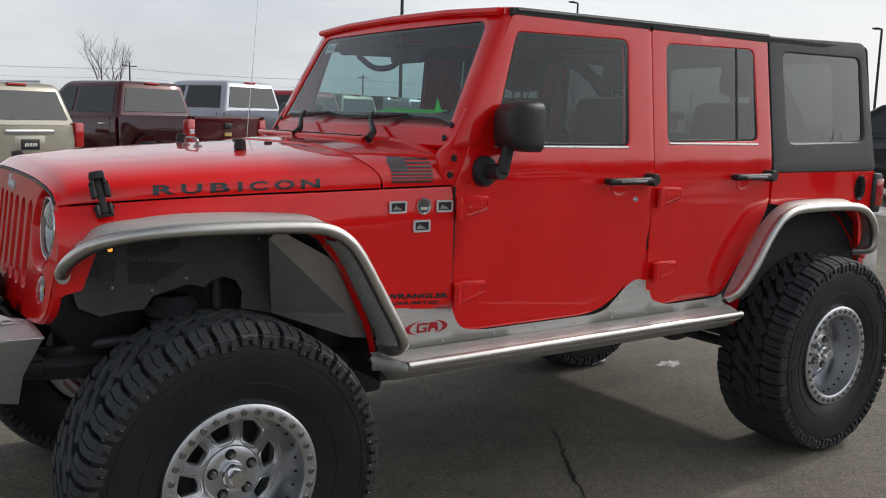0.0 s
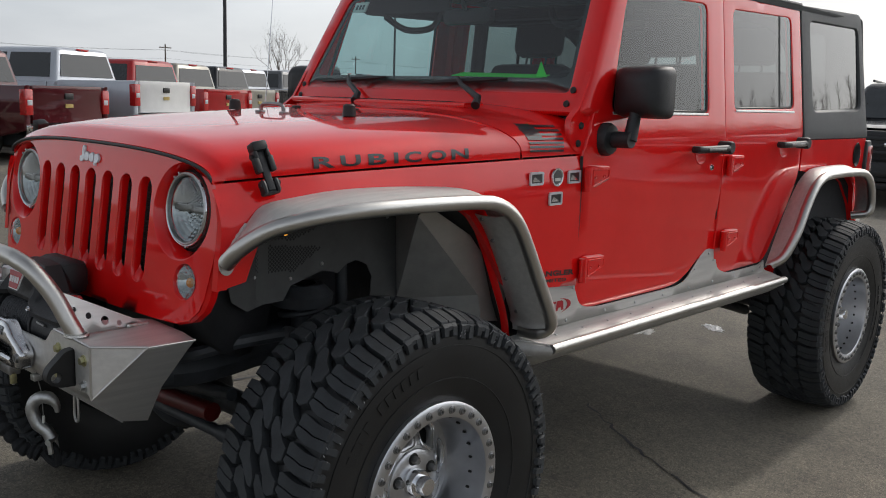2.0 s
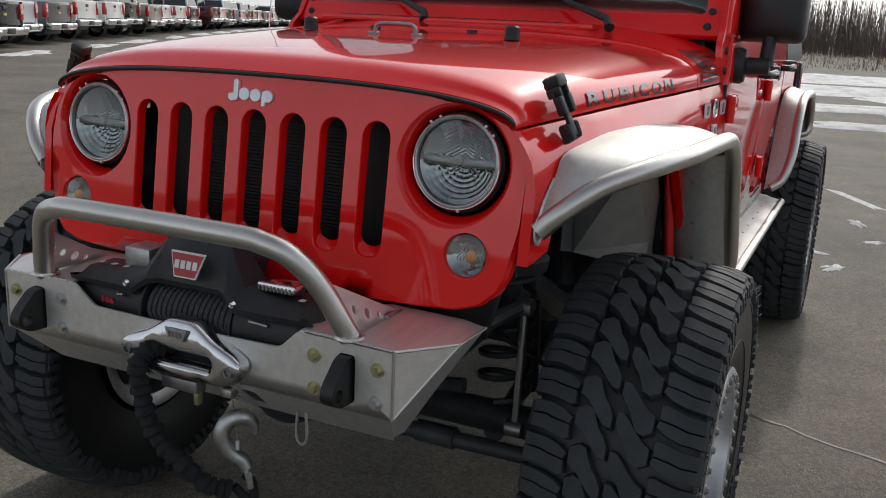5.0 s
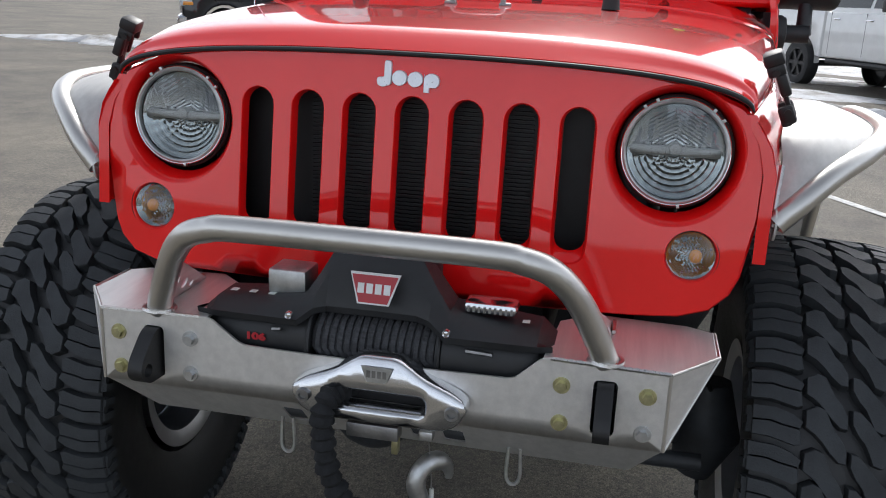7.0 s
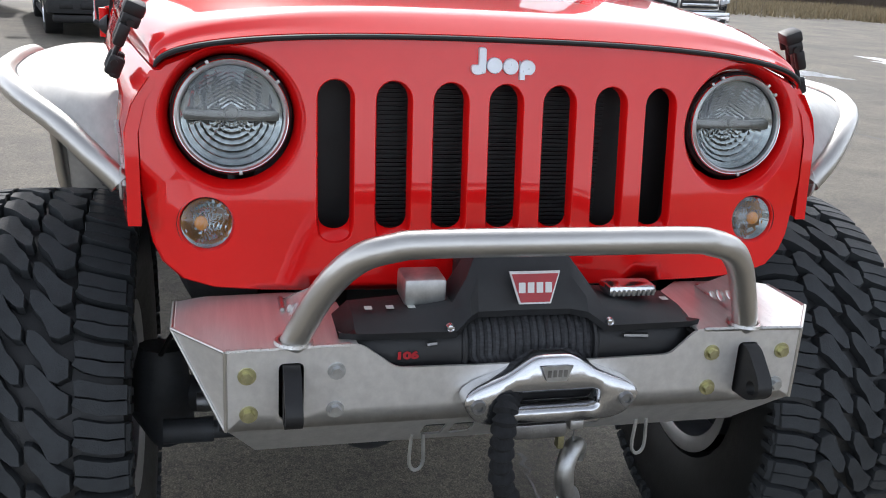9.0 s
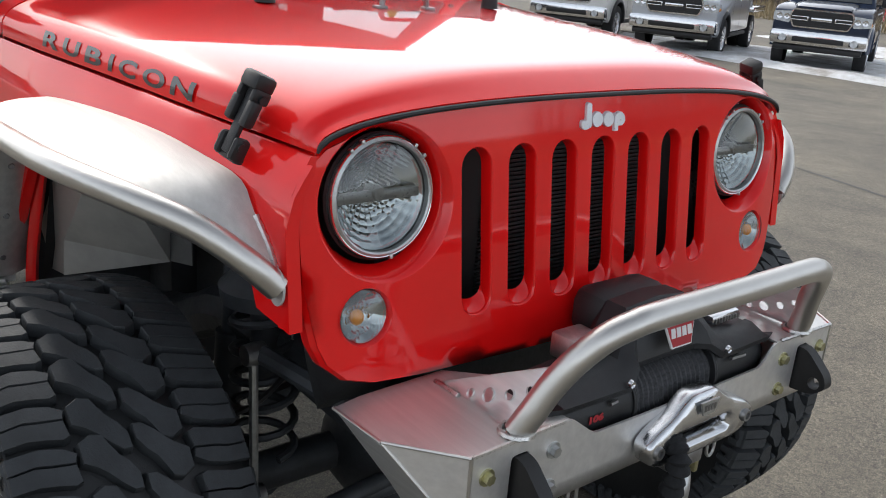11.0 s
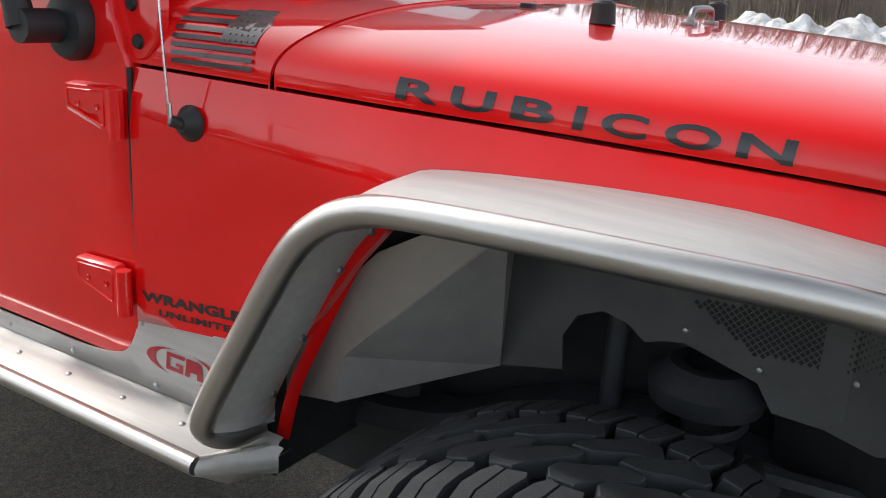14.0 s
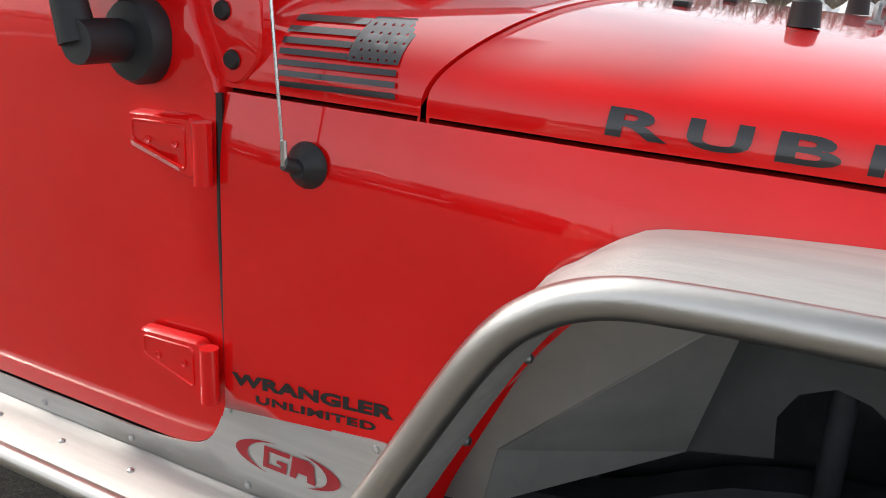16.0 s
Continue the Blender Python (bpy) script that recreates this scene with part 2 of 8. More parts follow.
def asphalt_mat():
    m, n, l, p = nodes_of("worn_asphalt")
    grit = noise_node(n, l, 190.0, 4.0, 0.7)
    chips = n.new("ShaderNodeTexVoronoi")
    chips.inputs["Scale"].default_value = 95.0
    l.new(grit.inputs["Vector"].links[0].from_socket, chips.inputs["Vector"])
    stain = noise_node(n, l, 0.55, 6.0, 0.62)
    wear = noise_node(n, l, 4.0, 5.0, 0.6)
    base = ramp_node(n, l, grit.outputs["Fac"], ((0.25, (0.042, 0.039, 0.033)), (0.50, (0.172, 0.157, 0.130)), (0.78, (0.45, 0.41, 0.335))))
    tone = ramp_node(n, l, stain.outputs["Fac"], ((0.32, (0.62, 0.62, 0.64)), (0.68, (1.12, 1.10, 1.05))))
    tone2 = ramp_node(n, l, wear.outputs["Fac"], ((0.30, (0.78, 0.78, 0.79)), (0.70, (1.08, 1.08, 1.06))))
    pebble = ramp_node(n, l, chips.outputs["Color"], ((0.1, (0.65, 0.65, 0.66)), (0.9, (1.25, 1.23, 1.18))))
    last = base.outputs["Color"]
    for t in (tone, tone2, pebble):
        mix = n.new("ShaderNodeMix")
        mix.data_type, mix.blend_type = "RGBA", "MULTIPLY"
        mix.inputs["Factor"].default_value = 1.0
        l.new(last, mix.inputs["A"])
        l.new(t.outputs["Color"], mix.inputs["B"])
        last = mix.outputs["Result"]
    l.new(last, p.inputs["Base Color"])
    p.inputs["Roughness"].default_value = 0.85
    bump_node(n, l, grit.outputs["Fac"], 0.6, 0.004, p.inputs["Normal"])
    return m


def snow_mat():
    m, n, l, p = nodes_of("old_snow")
    dirt = noise_node(n, l, 1.6, 7.0, 0.68)
    r = ramp_node(n, l, dirt.outputs["Fac"], ((0.28, (0.30, 0.27, 0.23)), (0.48, (0.66, 0.66, 0.66)), (0.66, (0.84, 0.86, 0.89))))
    l.new(r.outputs["Color"], p.inputs["Base Color"])
    p.inputs["Roughness"].default_value = 0.7
    g = noise_node(n, l, 26.0, 6.0, 0.65)
    bump_node(n, l, g.outputs["Fac"], 0.8, 0.05, p.inputs["Normal"])
    return m


ASPHALT, SNOW = asphalt_mat(), snow_mat()
EARTH = varied("winter_field_earth", (0.21, 0.17, 0.11), 0.45, 0.6, 0.95, 0.04, bump=0.8, bump_scale=14.0)
DRY_GRASS = varied("dry_tawny_grass", (0.29, 0.235, 0.145), 0.4, 3.0, 0.9, 0.05)
BARK = varied("grey_brown_bark", (0.105, 0.085, 0.068), 0.35, 6.0, 0.9, 0.05)
LINE_PAINT = varied("worn_white_line", (0.55, 0.55, 0.53), 0.35, 18.0, 0.8, 0.1)
POLE_MAT = varied("dark_bronze_pole", (0.030, 0.030, 0.032), 0.2, 3.0, 0.5, 0.1)
WOOD_POLE = varied("weathered_pole_wood", (0.11, 0.09, 0.075), 0.3, 5.0, 0.9, 0.05)

# ---- building helpers ----
from mathutils.geometry import delaunay_2d_cdt


def part(name, bm, material, parent=None, label="", sharp=38.0):
    """Links a bmesh as one mesh object under a thing or a part."""
    bmesh.ops.remove_doubles(bm, verts=bm.verts, dist=1e-5)
    bmesh.ops.recalc_face_normals(bm, faces=bm.faces)
    limit = radians(sharp)
    for f in bm.faces:
        f.smooth = True
    for e in bm.edges:
        if len(e.link_faces) == 2 and e.calc_face_angle(0.0) > limit:
            e.smooth = False
    me = bpy.data.meshes.new(name)
    bm.to_mesh(me)
    bm.free()
    me.materials.append(material)
    ob = new(name, me)
    if parent is not None:
        ob.parent = parent
    if label:
        ob["label"] = label
    return ob


def even(ob):
    """Shading that follows the large faces of a pressed panel."""
    k = ob.modifiers.new("even_normals", "WEIGHTED_NORMAL")
    k.mode, k.weight, k.keep_sharp = "FACE_AREA", 100, True
    return ob


def again(ob, m, parent=None):
    """Another object on the same mesh."""
    o = bpy.data.objects.new(ob.name.split(".")[0], ob.data)
    scene.collection.objects.link(o)
    o.parent = parent if parent is not None else ob.parent
    o.matrix_local = m
    for k in ("label",):
        if k in ob:
            o[k] = ob[k]
    return o


def add_box(bm, x0, x1, y0, y1, z0, z1, bevel=0.0, m=None, seg=2):
    c = Matrix.Translation(((x0 + x1) / 2, (y0 + y1) / 2, (z0 + z1) / 2)) @ Matrix.Diagonal((abs(x1 - x0), abs(y1 - y0), abs(z1 - z0), 1))
    v = bmesh.ops.create_cube(bm, size=1, matrix=(m @ c) if m else c)["verts"]
    if bevel:
        e = list({e for a in v for e in a.link_edges})
        bmesh.ops.bevel(bm, geom=e, offset=bevel, segments=seg, affect="EDGES", profile=0.5)
    return bm


def box(x0, x1, y0, y1, z0, z1, bevel=0.0, m=None):
    return add_box(bmesh.new(), x0, x1, y0, y1, z0, z1, bevel, m)


def add_tube(bm, path, radius, n=12, cap=True, closed=False):
    """A round tube along points; radius may be one number or one for each point."""
    P = [Vector(p) for p in path]
    rad = radius if isinstance(radius, (list, tuple)) else [radius] * len(P)
    rings, up = [], None
    for i, p in enumerate(P):
        a = P[i - 1] if i or closed else P[0]
        b = P[(i + 1) % len(P)] if i < len(P) - 1 or closed else P[-1]
        t = (b - a).normalized()
        if up is None:
            up = t.orthogonal().normalized()
        up = (up - t * up.dot(t)).normalized()
        side = t.cross(up)
        rings.append([bm.verts.new(p + (up * math.cos(k * math.tau / n) + side * math.sin(k * math.tau / n)) * rad[i]) for k in range(n)])
    pairs = list(zip(rings, rings[1:])) + ([(rings[-1], rings[0])] if closed else [])
    for a, b in pairs:
        for k in range(n):
            bm.faces.new((a[k], a[(k + 1) % n], b[(k + 1) % n], b[k]))
    if cap and not closed:
        bm.faces.new(rings[0][::-1])
        bm.faces.new(rings[-1])
    return bm


def tube(path, radius, n=12, cap=True, closed=False):
    return add_tube(bmesh.new(), path, radius, n, cap, closed)


def glide(points, per=6):
    """Points on a smooth curve through the given ones."""
    P = [Vector(p) for p in points]
    P = [P[0] * 2 - P[1]] + P + [P[-1] * 2 - P[-2]]
    out = []
    for i in range(1, len(P) - 2):
        for k in range(per):
            t = k / per
            a, b, c, d = P[i - 1:i + 3]
            out.append(0.5 * ((2 * b) + (c - a) * t + (2 * a - 5 * b + 4 * c - d) * t * t + (3 * b - a - 3 * c + d) * t ** 3))
    return out + [P[-2]]


def add_lathe(bm, profile, n=48, m=None, closed=False):
    """Spins (radius, along) about Y."""
    rings = []
    for k in range(n):
        a = k * math.tau / n
        ring = [Vector((r * math.cos(a), y, r * math.sin(a))) for r, y in profile]
        rings.append([bm.verts.new(m @ v if m else v) for v in ring])
    for k in range(n):
        a, b = rings[k], rings[(k + 1) % n]
        for i in range(len(profile) - (0 if closed else 1)):
            j = (i + 1) % len(profile)
            f = [a[i], a[j], b[j], b[i]]
            if profile[i][0] < 1e-6:
                f = [a[i], a[j], b[j]]
            elif profile[j][0] < 1e-6:
                f = [a[i], a[j], b[i]]
            bm.faces.new(f)
    return bm


def lathe(profile, n=48, m=None, closed=False):
    return add_lathe(bmesh.new(), profile, n, m, closed)


def roundpoly(pts, r, n=5):
    """A 2D outline with rounded corners; r one radius or one for each corner."""
    out = []
    k = len(pts)
    rs = r if isinstance(r, (list, tuple)) else [r] * k
    for i in range(k):
        p, a, b = Vector(pts[i]), Vector(pts[i - 1]), Vector(pts[(i + 1) % k])
        u, v = (a - p), (b - p)
        q = min(rs[i], u.length * 0.48, v.length * 0.48)
        if q < 1e-5:
            out.append(tuple(p))
            continue
        s, e = p + u.normalized() * q, p + v.normalized() * q
        for j in range(n + 1):
            t = j / n
            out.append(tuple(s * (1 - t) ** 2 + p * 2 * t * (1 - t) + e * t * t))
    return out


def dense(loop, step):
    out = []
    for i in range(len(loop)):
        a, b = Vector(loop[i]), Vector(loop[(i + 1) % len(loop)])
        k = max(1, int((b - a).length / step))
        out += [tuple(a.lerp(b, j / k)) for j in range(k)]
    return out


def inside(p, loop):
    x, y = p
    c = False
    for i in range(len(loop)):
        (x1, y1), (x2, y2) = loop[i - 1], loop[i]
        if (y1 > y) != (y2 > y) and x < (x2 - x1) * (y - y1) / (y2 - y1) + x1:
            c = not c
    return c


def inset(loop, d):
    area = sum(a[0] * b[1] - b[0] * a[1] for a, b in zip(loop, loop[1:] + loop[:1]))
    s = 1 if area > 0 else -1
    out = []
    for i in range(len(loop)):
        a, p, b = Vector(loop[i - 1]), Vector(loop[i]), Vector(loop[(i + 1) % len(loop)])
        t = (b - a).normalized()
        out.append(tuple(p + Vector((-t.y, t.x)) * d * s))
    return out


def circle(cx, cy, r, n=24, ry=None):
    return [(cx + r * math.cos(k * math.tau / n), cy + (ry or r) * math.sin(k * math.tau / n)) for k in range(n)]


def sheet(outer, holes, step, f, edge=((0.0, 0.006),), hole_edge=None, bm=None, rims=None):
    """A panel over a 2D outline with holes. f(u, v, d) gives the place at depth d behind the face.
    edge: turns (inset, depth) of the rim, one after another."""
    bm = bm or bmesh.new()
    outer = dense(outer, step)
    holes = [dense(h, step) for h in holes]
    verts, edges = [], []
    for loop in [outer] + holes:
        s = len(verts)
        verts += [Vector(p) for p in loop]
        edges += [(s + i, s + (i + 1) % len(loop)) for i in range(len(loop))]
    us, vs = [p[0] for p in outer], [p[1] for p in outer]
    base = list(verts)
    u = min(us) + step / 2
    while u < max(us):
        v = min(vs) + step / 2
        while v < max(vs):
            if inside((u, v), outer) and not any(inside((u, v), h) for h in holes):
                q = Vector((u, v))
                if min((q - b).length_squared for b in base) > (step * 0.45) ** 2:
                    verts.append(q)
            v += step
        u += step
    V, E, F = delaunay_2d_cdt(verts, edges, [], 0, 1e-6)[:3]
    P = [bm.verts.new(f(v[0], v[1], 0.0)) for v in V]
    for tri in F:
        c = (V[tri[0]] + V[tri[1]] + V[tri[2]]) / 3
        if inside(c, outer) and not any(inside(c, h) for h in holes):
            bm.faces.new([P[i] for i in tri])
    for loop, turns, sign in [(outer, edge, 1)] + [(h, (rims[i] if rims else hole_edge or edge), 1) for i, h in enumerate(holes)]:
        last = [bm.verts.new(f(p[0], p[1], 0.0)) for p in loop]
        for d_in, depth in turns:
            ring = inset(loop, d_in * sign) if d_in else loop
            nxt = [bm.verts.new(f(p[0], p[1], depth)) for p in ring]
            for i in range(len(loop)):
                j = (i + 1) % len(loop)
                bm.faces.new((last[i], last[j], nxt[j], nxt[i]))
            last = nxt
    loose = [v for v in bm.verts if not v.link_faces]
    bmesh.ops.delete(bm, geom=loose, context="VERTS")
    return bm


def prism(loop, f0, f1, bm=None):
    """A solid between two placements of one 2D outline."""
    bm = bm or bmesh.new()
    a, b = [bm.verts.new(f0(*p)) for p in loop], [bm.verts.new(f1(*p)) for p in loop]
    bm.faces.new(a), bm.faces.new(b[::-1])
    for i in range(len(loop)):
        j = (i + 1) % len(loop)
        bm.faces.new((a[i], b[i], b[j], a[j]))
    return bm


def loft(rows, bm=None, closed=False):
    """A surface through rows of points, all rows alike in number."""
    bm = bm or bmesh.new()
    R = [[bm.verts.new(p) for p in row] for row in rows]
    for a, b in zip(R, R[1:]):
        for i in range(len(a) - (0 if closed else 1)):
            j = (i + 1) % len(a)
            bm.faces.new((a[i], a[j], b[j], b[i]))
    return bm


def thick(bm, t):
    bmesh.ops.recalc_face_normals(bm, faces=bm.faces)
    bmesh.ops.solidify(bm, geom=bm.faces[:], thickness=t)
    return bm


def lerp_table(table, x):
    if x <= table[0][0]:
        return table[0][1]
    for (a, p), (b, q) in zip(table, table[1:]):
        if x <= b:
            return p + (q - p) * (x - a) / (b - a)
    return table[-1][1]


def smoothstep(t):
    t = min(1.0, max(0.0, t))
    return t * t * (3 - 2 * t)


def flat_text(words, size, width=None, bold=0.02, spread=1.0):
    """The letters as flat triangles: (places in 2D, faces), from 0 on; stretched to the width if given."""
    cu = bpy.data.curves.new("letters", "FONT")
    cu.body, cu.size, cu.resolution_u, cu.offset = words, size, 4, size * bold
    cu.space_character = spread
    ob = bpy.data.objects.new("letters", cu)
    me = bpy.data.meshes.new_from_object(ob)
    bm = bmesh.new()
    bm.from_mesh(me)
    bmesh.ops.triangulate(bm, faces=bm.faces[:])
    for k in range(4):
        long_ones = [e for e in bm.edges if e.calc_length() > size * 0.16]
        if long_ones:
            bmesh.ops.subdivide_edges(bm, edges=long_ones, cuts=1)
            bmesh.ops.triangulate(bm, faces=bm.faces[:])
    bm.to_mesh(me)
    bm.free()
    pts = [(v.co.x, v.co.y) for v in me.vertices]
    faces = [tuple(p.vertices) for p in me.polygons]
    bpy.data.objects.remove(ob)
    bpy.data.curves.remove(cu)
    bpy.data.meshes.remove(me)
    x0, x1 = min(p[0] for p in pts), max(p[0] for p in pts)
    y0, y1 = min(p[1] for p in pts), max(p[1] for p in pts)
    sx, sy = (width or (x1 - x0)) / (x1 - x0), size / (y1 - y0)
    return [((x - x0) * sx, (y - y0) * sy) for x, y in pts], faces


def letters_on(words, size, width, place, bm=None, bold=0.02, spread=1.0):
    pts, faces = flat_text(words, size, width, bold, spread)
    bm = bm or bmesh.new()
    V = [bm.verts.new(place(*p)) for p in pts]
    for f in faces:
        try:
            bm.faces.new([V[i] for i in f])
        except ValueError:
            pass
    return bm


def hex_bolt(r=0.011, h=0.008, washer=True):
    """A bolt head that stands along +X."""
    bm = bmesh.new()
    turn = Matrix.Rotation(radians(90), 4, "Y")
    if washer:
        bmesh.ops.create_cone(bm, cap_ends=True, segments=16, radius1=r * 1.5, radius2=r * 1.45, depth=0.003, matrix=turn @ Matrix.Translation((0, 0, 0.0015)))
    bmesh.ops.create_cone(bm, cap_ends=True, segments=6, radius1=r, radius2=r * 0.94, depth=h, matrix=turn @ Matrix.Translation((0, 0, 0.003 + h / 2)))
    return bm


def dome(r=0.006, h=0.003, n=10):
    """A rivet head that stands along +Z."""
    bm = bmesh.new()
    bmesh.ops.create_cone(bm, cap_ends=True, segments=n, radius1=r, radius2=r * 0.85, depth=h, matrix=Matrix.Translation((0, 0, h / 2)))
    bmesh.ops.create_cone(bm, cap_ends=True, segments=n, radius1=r * 0.8, radius2=r * 0.3, depth=h * 0.5, matrix=Matrix.Translation((0, 0, h * 1.2)))
    return bm


def letter_parts(bm, name, material, parent, label):
    """Each letter of a word becomes a part of its own."""
    bm.verts.ensure_lookup_table()
    left = set(bm.verts)
    while left:
        todo, group = [left.pop()], []
        while todo:
            v = todo.pop()
            group.append(v)
            for e in v.link_edges:
                o = e.other_vert(v)
                if o in left:
                    left.discard(o)
                    todo.append(o)
        one = bmesh.new()
        place = {v: one.verts.new(v.co) for v in group}
        for f in {f for v in group for f in v.link_faces}:
            one.faces.new([place[v] for v in f.verts])
        part(name, one, material, parent, label)
    bm.free()

# ---- the lifted off-road vehicle: body ----
vehicle = tagged(new("off_road_vehicle"), "lifted bright red four-door off-road vehicle with bare aluminium armour", "car")

SEAM_Y = [(-0.86, 0.770), (-0.593, 0.744), (-0.376, 0.722), (0.14, 0.650), (0.397, 0.592), (0.42, 0.588)]
SEAM_Z = [(-0.86, 1.291), (-0.593, 1.284), (-0.376, 1.2775), (-0.17, 1.272), (0.0, 1.2655), (0.14, 1.2595), (0.397, 1.2415), (0.42, 1.240)]
CROWN_Z = [(-0.86, 1.450), (-0.70, 1.432), (-0.575, 1.412), (-0.3, 1.396), (0.0, 1.380), (0.25, 1.359), (0.335, 1.350), (0.354, 1.3455), (0.366, 1.3405), (0.395, 1.3235), (0.418, 1.309)]


def seam_y(x):
    return lerp_table(SEAM_Y, x)


def seam_z(x):
    return lerp_table(SEAM_Z, x)


def crown_z(x):
    return lerp_table(CROWN_Z, x)


def swell(x):
    return 3.1 if x < 0.2 else 3.1 - 0.5 * (x - 0.2) / 0.2


def hood_y(x, z):
    """Half width of the bonnet at a height above its lower edge."""
    n, k = swell(x), min(0.999, max(0.0, (z - seam_z(x)) / (crown_z(x) - seam_z(x))))
    return seam_y(x) * (1 - k ** n) ** (1 / n)


def hood_row(x, sx=0.0, count=65):
    """Points over the bonnet from one lower edge to the other."""
    n, row = swell(x), []
    for i in range(count):
        a = math.pi * i / (count - 1)
        c, s = math.cos(a), math.sin(a)
        y = seam_y(x) * math.copysign(abs(c) ** (2 / n), c)
        z = seam_z(x) + (crown_z(x) - seam_z(x)) * abs(s) ** (2 / n)
        row.append(Vector((x + sx * abs(c) ** 2, y, z)))
    return row


def hood():
    xs = [0.414, 0.404, 0.392, 0.378, 0.367, 0.359, 0.350, 0.340, 0.325, 0.28, 0.2, 0.1, 0.0, -0.1, -0.2, -0.3, -0.4, -0.48, -0.54]
    rows = []
    for x in xs:
        rows.append(hood_row(x, -0.012 if x > 0.39 else 0.0))
    back = hood_row(-0.585)
    for p in back:
        p.x = -0.585 + 0.05 * smoothstep((p.z - 1.30) / 0.1)
    rows.append(back)
    bm = loft(rows)
    front = rows[0]
    loft([front, [p + Vector((-0.006, 0, -0.012)) for p in front]], bm)
    loft([back, [p + Vector((0.004, 0, -0.02)) for p in back]], bm)
    return bm


part("hood", hood(), RED, vehicle, "glossy red bonnet", 50)

# cowl between bonnet and windscreen
cowl_rows = []
for x in (-0.592, -0.66, -0.74, -0.82, -0.858, -0.905):
    row = hood_row(x)
    if x == -0.592:
        for p in row:
            p.x = -0.592 + 0.05 * smoothstep((p.z - 1.30) / 0.1)
    cowl_rows.append(row)
bm = loft(cowl_rows)
loft([cowl_rows[0], [p + Vector((-0.004, 0, -0.02)) for p in cowl_rows[0]]], bm)
part("cowl", bm, RED, vehicle, "", 50)
bm = bmesh.new()
add_box(bm, -0.80, -0.70, -0.56, 0.40, 1.425, 1.443, 0.006)
cowl_grille = part("cowl_vent", bm, RED, vehicle)
bm = bmesh.new()
for k in range(9):
    add_box(bm, -0.775, -0.735, -0.5 + k * 0.09, -0.44 + k * 0.09, 1.4435, 1.4455)
part("vent_slot", bm, SEAL, cowl_grille)


# ---- grille ----
def grille_x(y, z):
    return 0.421 + 0.13 * (1.231 - z) - 0.055 * y * y - 0.10 * max(0.0, abs(y) - 0.55)


def grille_at(y, z, d):
    return Vector((grille_x(y, z) - d, y, z))


half = [(0.0, 1.306), (0.2, 1.304), (0.38, 1.292), (0.50, 1.272), (0.570, 1.244), (0.603, 1.214), (0.617, 1.17), (0.614, 1.06), (0.600, 0.985), (0.594, 0.955), (0.580, 0.925), (0.550, 0.898), (0.50, 0.883), (0.42, 0.878), (0.2, 0.875)]
outline = half + [(0.0, 0.874)] + [(-y, z) for y, z in half[:0:-1]]
slots = []
for k in range(-3, 4):
    y = k * 0.0995
    slots.append([(y + 0.0325 * math.cos(a), 1.199 + 0.0335 * math.sin(a)) for a in [math.pi * i / 10 for i in range(11)]] +
                 [(y - 0.0325 + 0.006 * math.copysign(0, k), 0.99)] + [(y - 0.030 + 0.030 * (1 - math.cos(a)), 0.975 - 0.020 * math.sin(a)) for a in [math.pi * i / 8 for i in range(9)]] + [(y + 0.0325, 0.99)])
lamps = [circle(s * 0.468, 1.158, 0.121, 48, 0.122) for s in (1, -1)]
signals = [circle(s * 0.512, 0.988, 0.046, 28) for s in (1, -1)]
bm = sheet(outline, slots + lamps + signals, 0.028, grille_at, ((0.0, 0.004), (-0.006, 0.012), (-0.008, 0.030)),
           rims=[((0.0015, 0.0015), (0.0035, 0.007), (0.0050, 0.016), (0.0055, 0.023))] * 7 + [((0.0015, 0.0008), (0.005, 0.005), (0.012, 0.018), (0.018, 0.040))] * 2 + [((0.002, 0.003), (0.004, 0.012), (0.004, 0.024))] * 2)
grille = part("grille", bm, RED, vehicle, "red seven-slot front panel", 26)
even(grille)
# sloping ledge at the foot of each slot
for k in range(-3, 4):
    y = k * 0.0995
    arc = [math.pi * i / 10 for i in range(11)]
    rows = [[grille_at(y + 0.0315 * math.cos(a) * w, z0 - 0.020 * math.sin(a), d) for a in arc] for w, z0, d in ((1.0, 0.9750, 0.002), (0.98, 0.9800, 0.007), (0.92, 0.9880, 0.014), (0.84, 0.9950, 0.024))]
    part("slot_ledge", loft(rows), RED, grille, "", 60)
# black seal between bonnet and grille
path = [p + Vector((0.003, 0, -0.006)) for p in hood_row(0.414, -0.012) if p.z > 1.244]
part("bonnet_seal", tube(path, [0.002, 0.003, 0.0040] + [0.0046] * (len(path) - 6) + [0.0040, 0.003, 0.002], 8), SEAL, vehicle)
# radiator with fins behind the slots
bm = box(0.335, 0.345, -0.36, 0.36, 0.93, 1.27)
radiator = part("radiator", bm, SEAL, vehicle, "black radiator behind the slots")
fin = part("fin", box(0.340, 0.352, -0.215, 0.215, 0.0, 0.0036), PLASTIC, radiator)
fin.matrix_local = Matrix.Translation((0, 0, 0.945))
for k in range(1, 40):
    again(fin, Matrix.Translation((0, 0, 0.945 + k * 0.0079)))


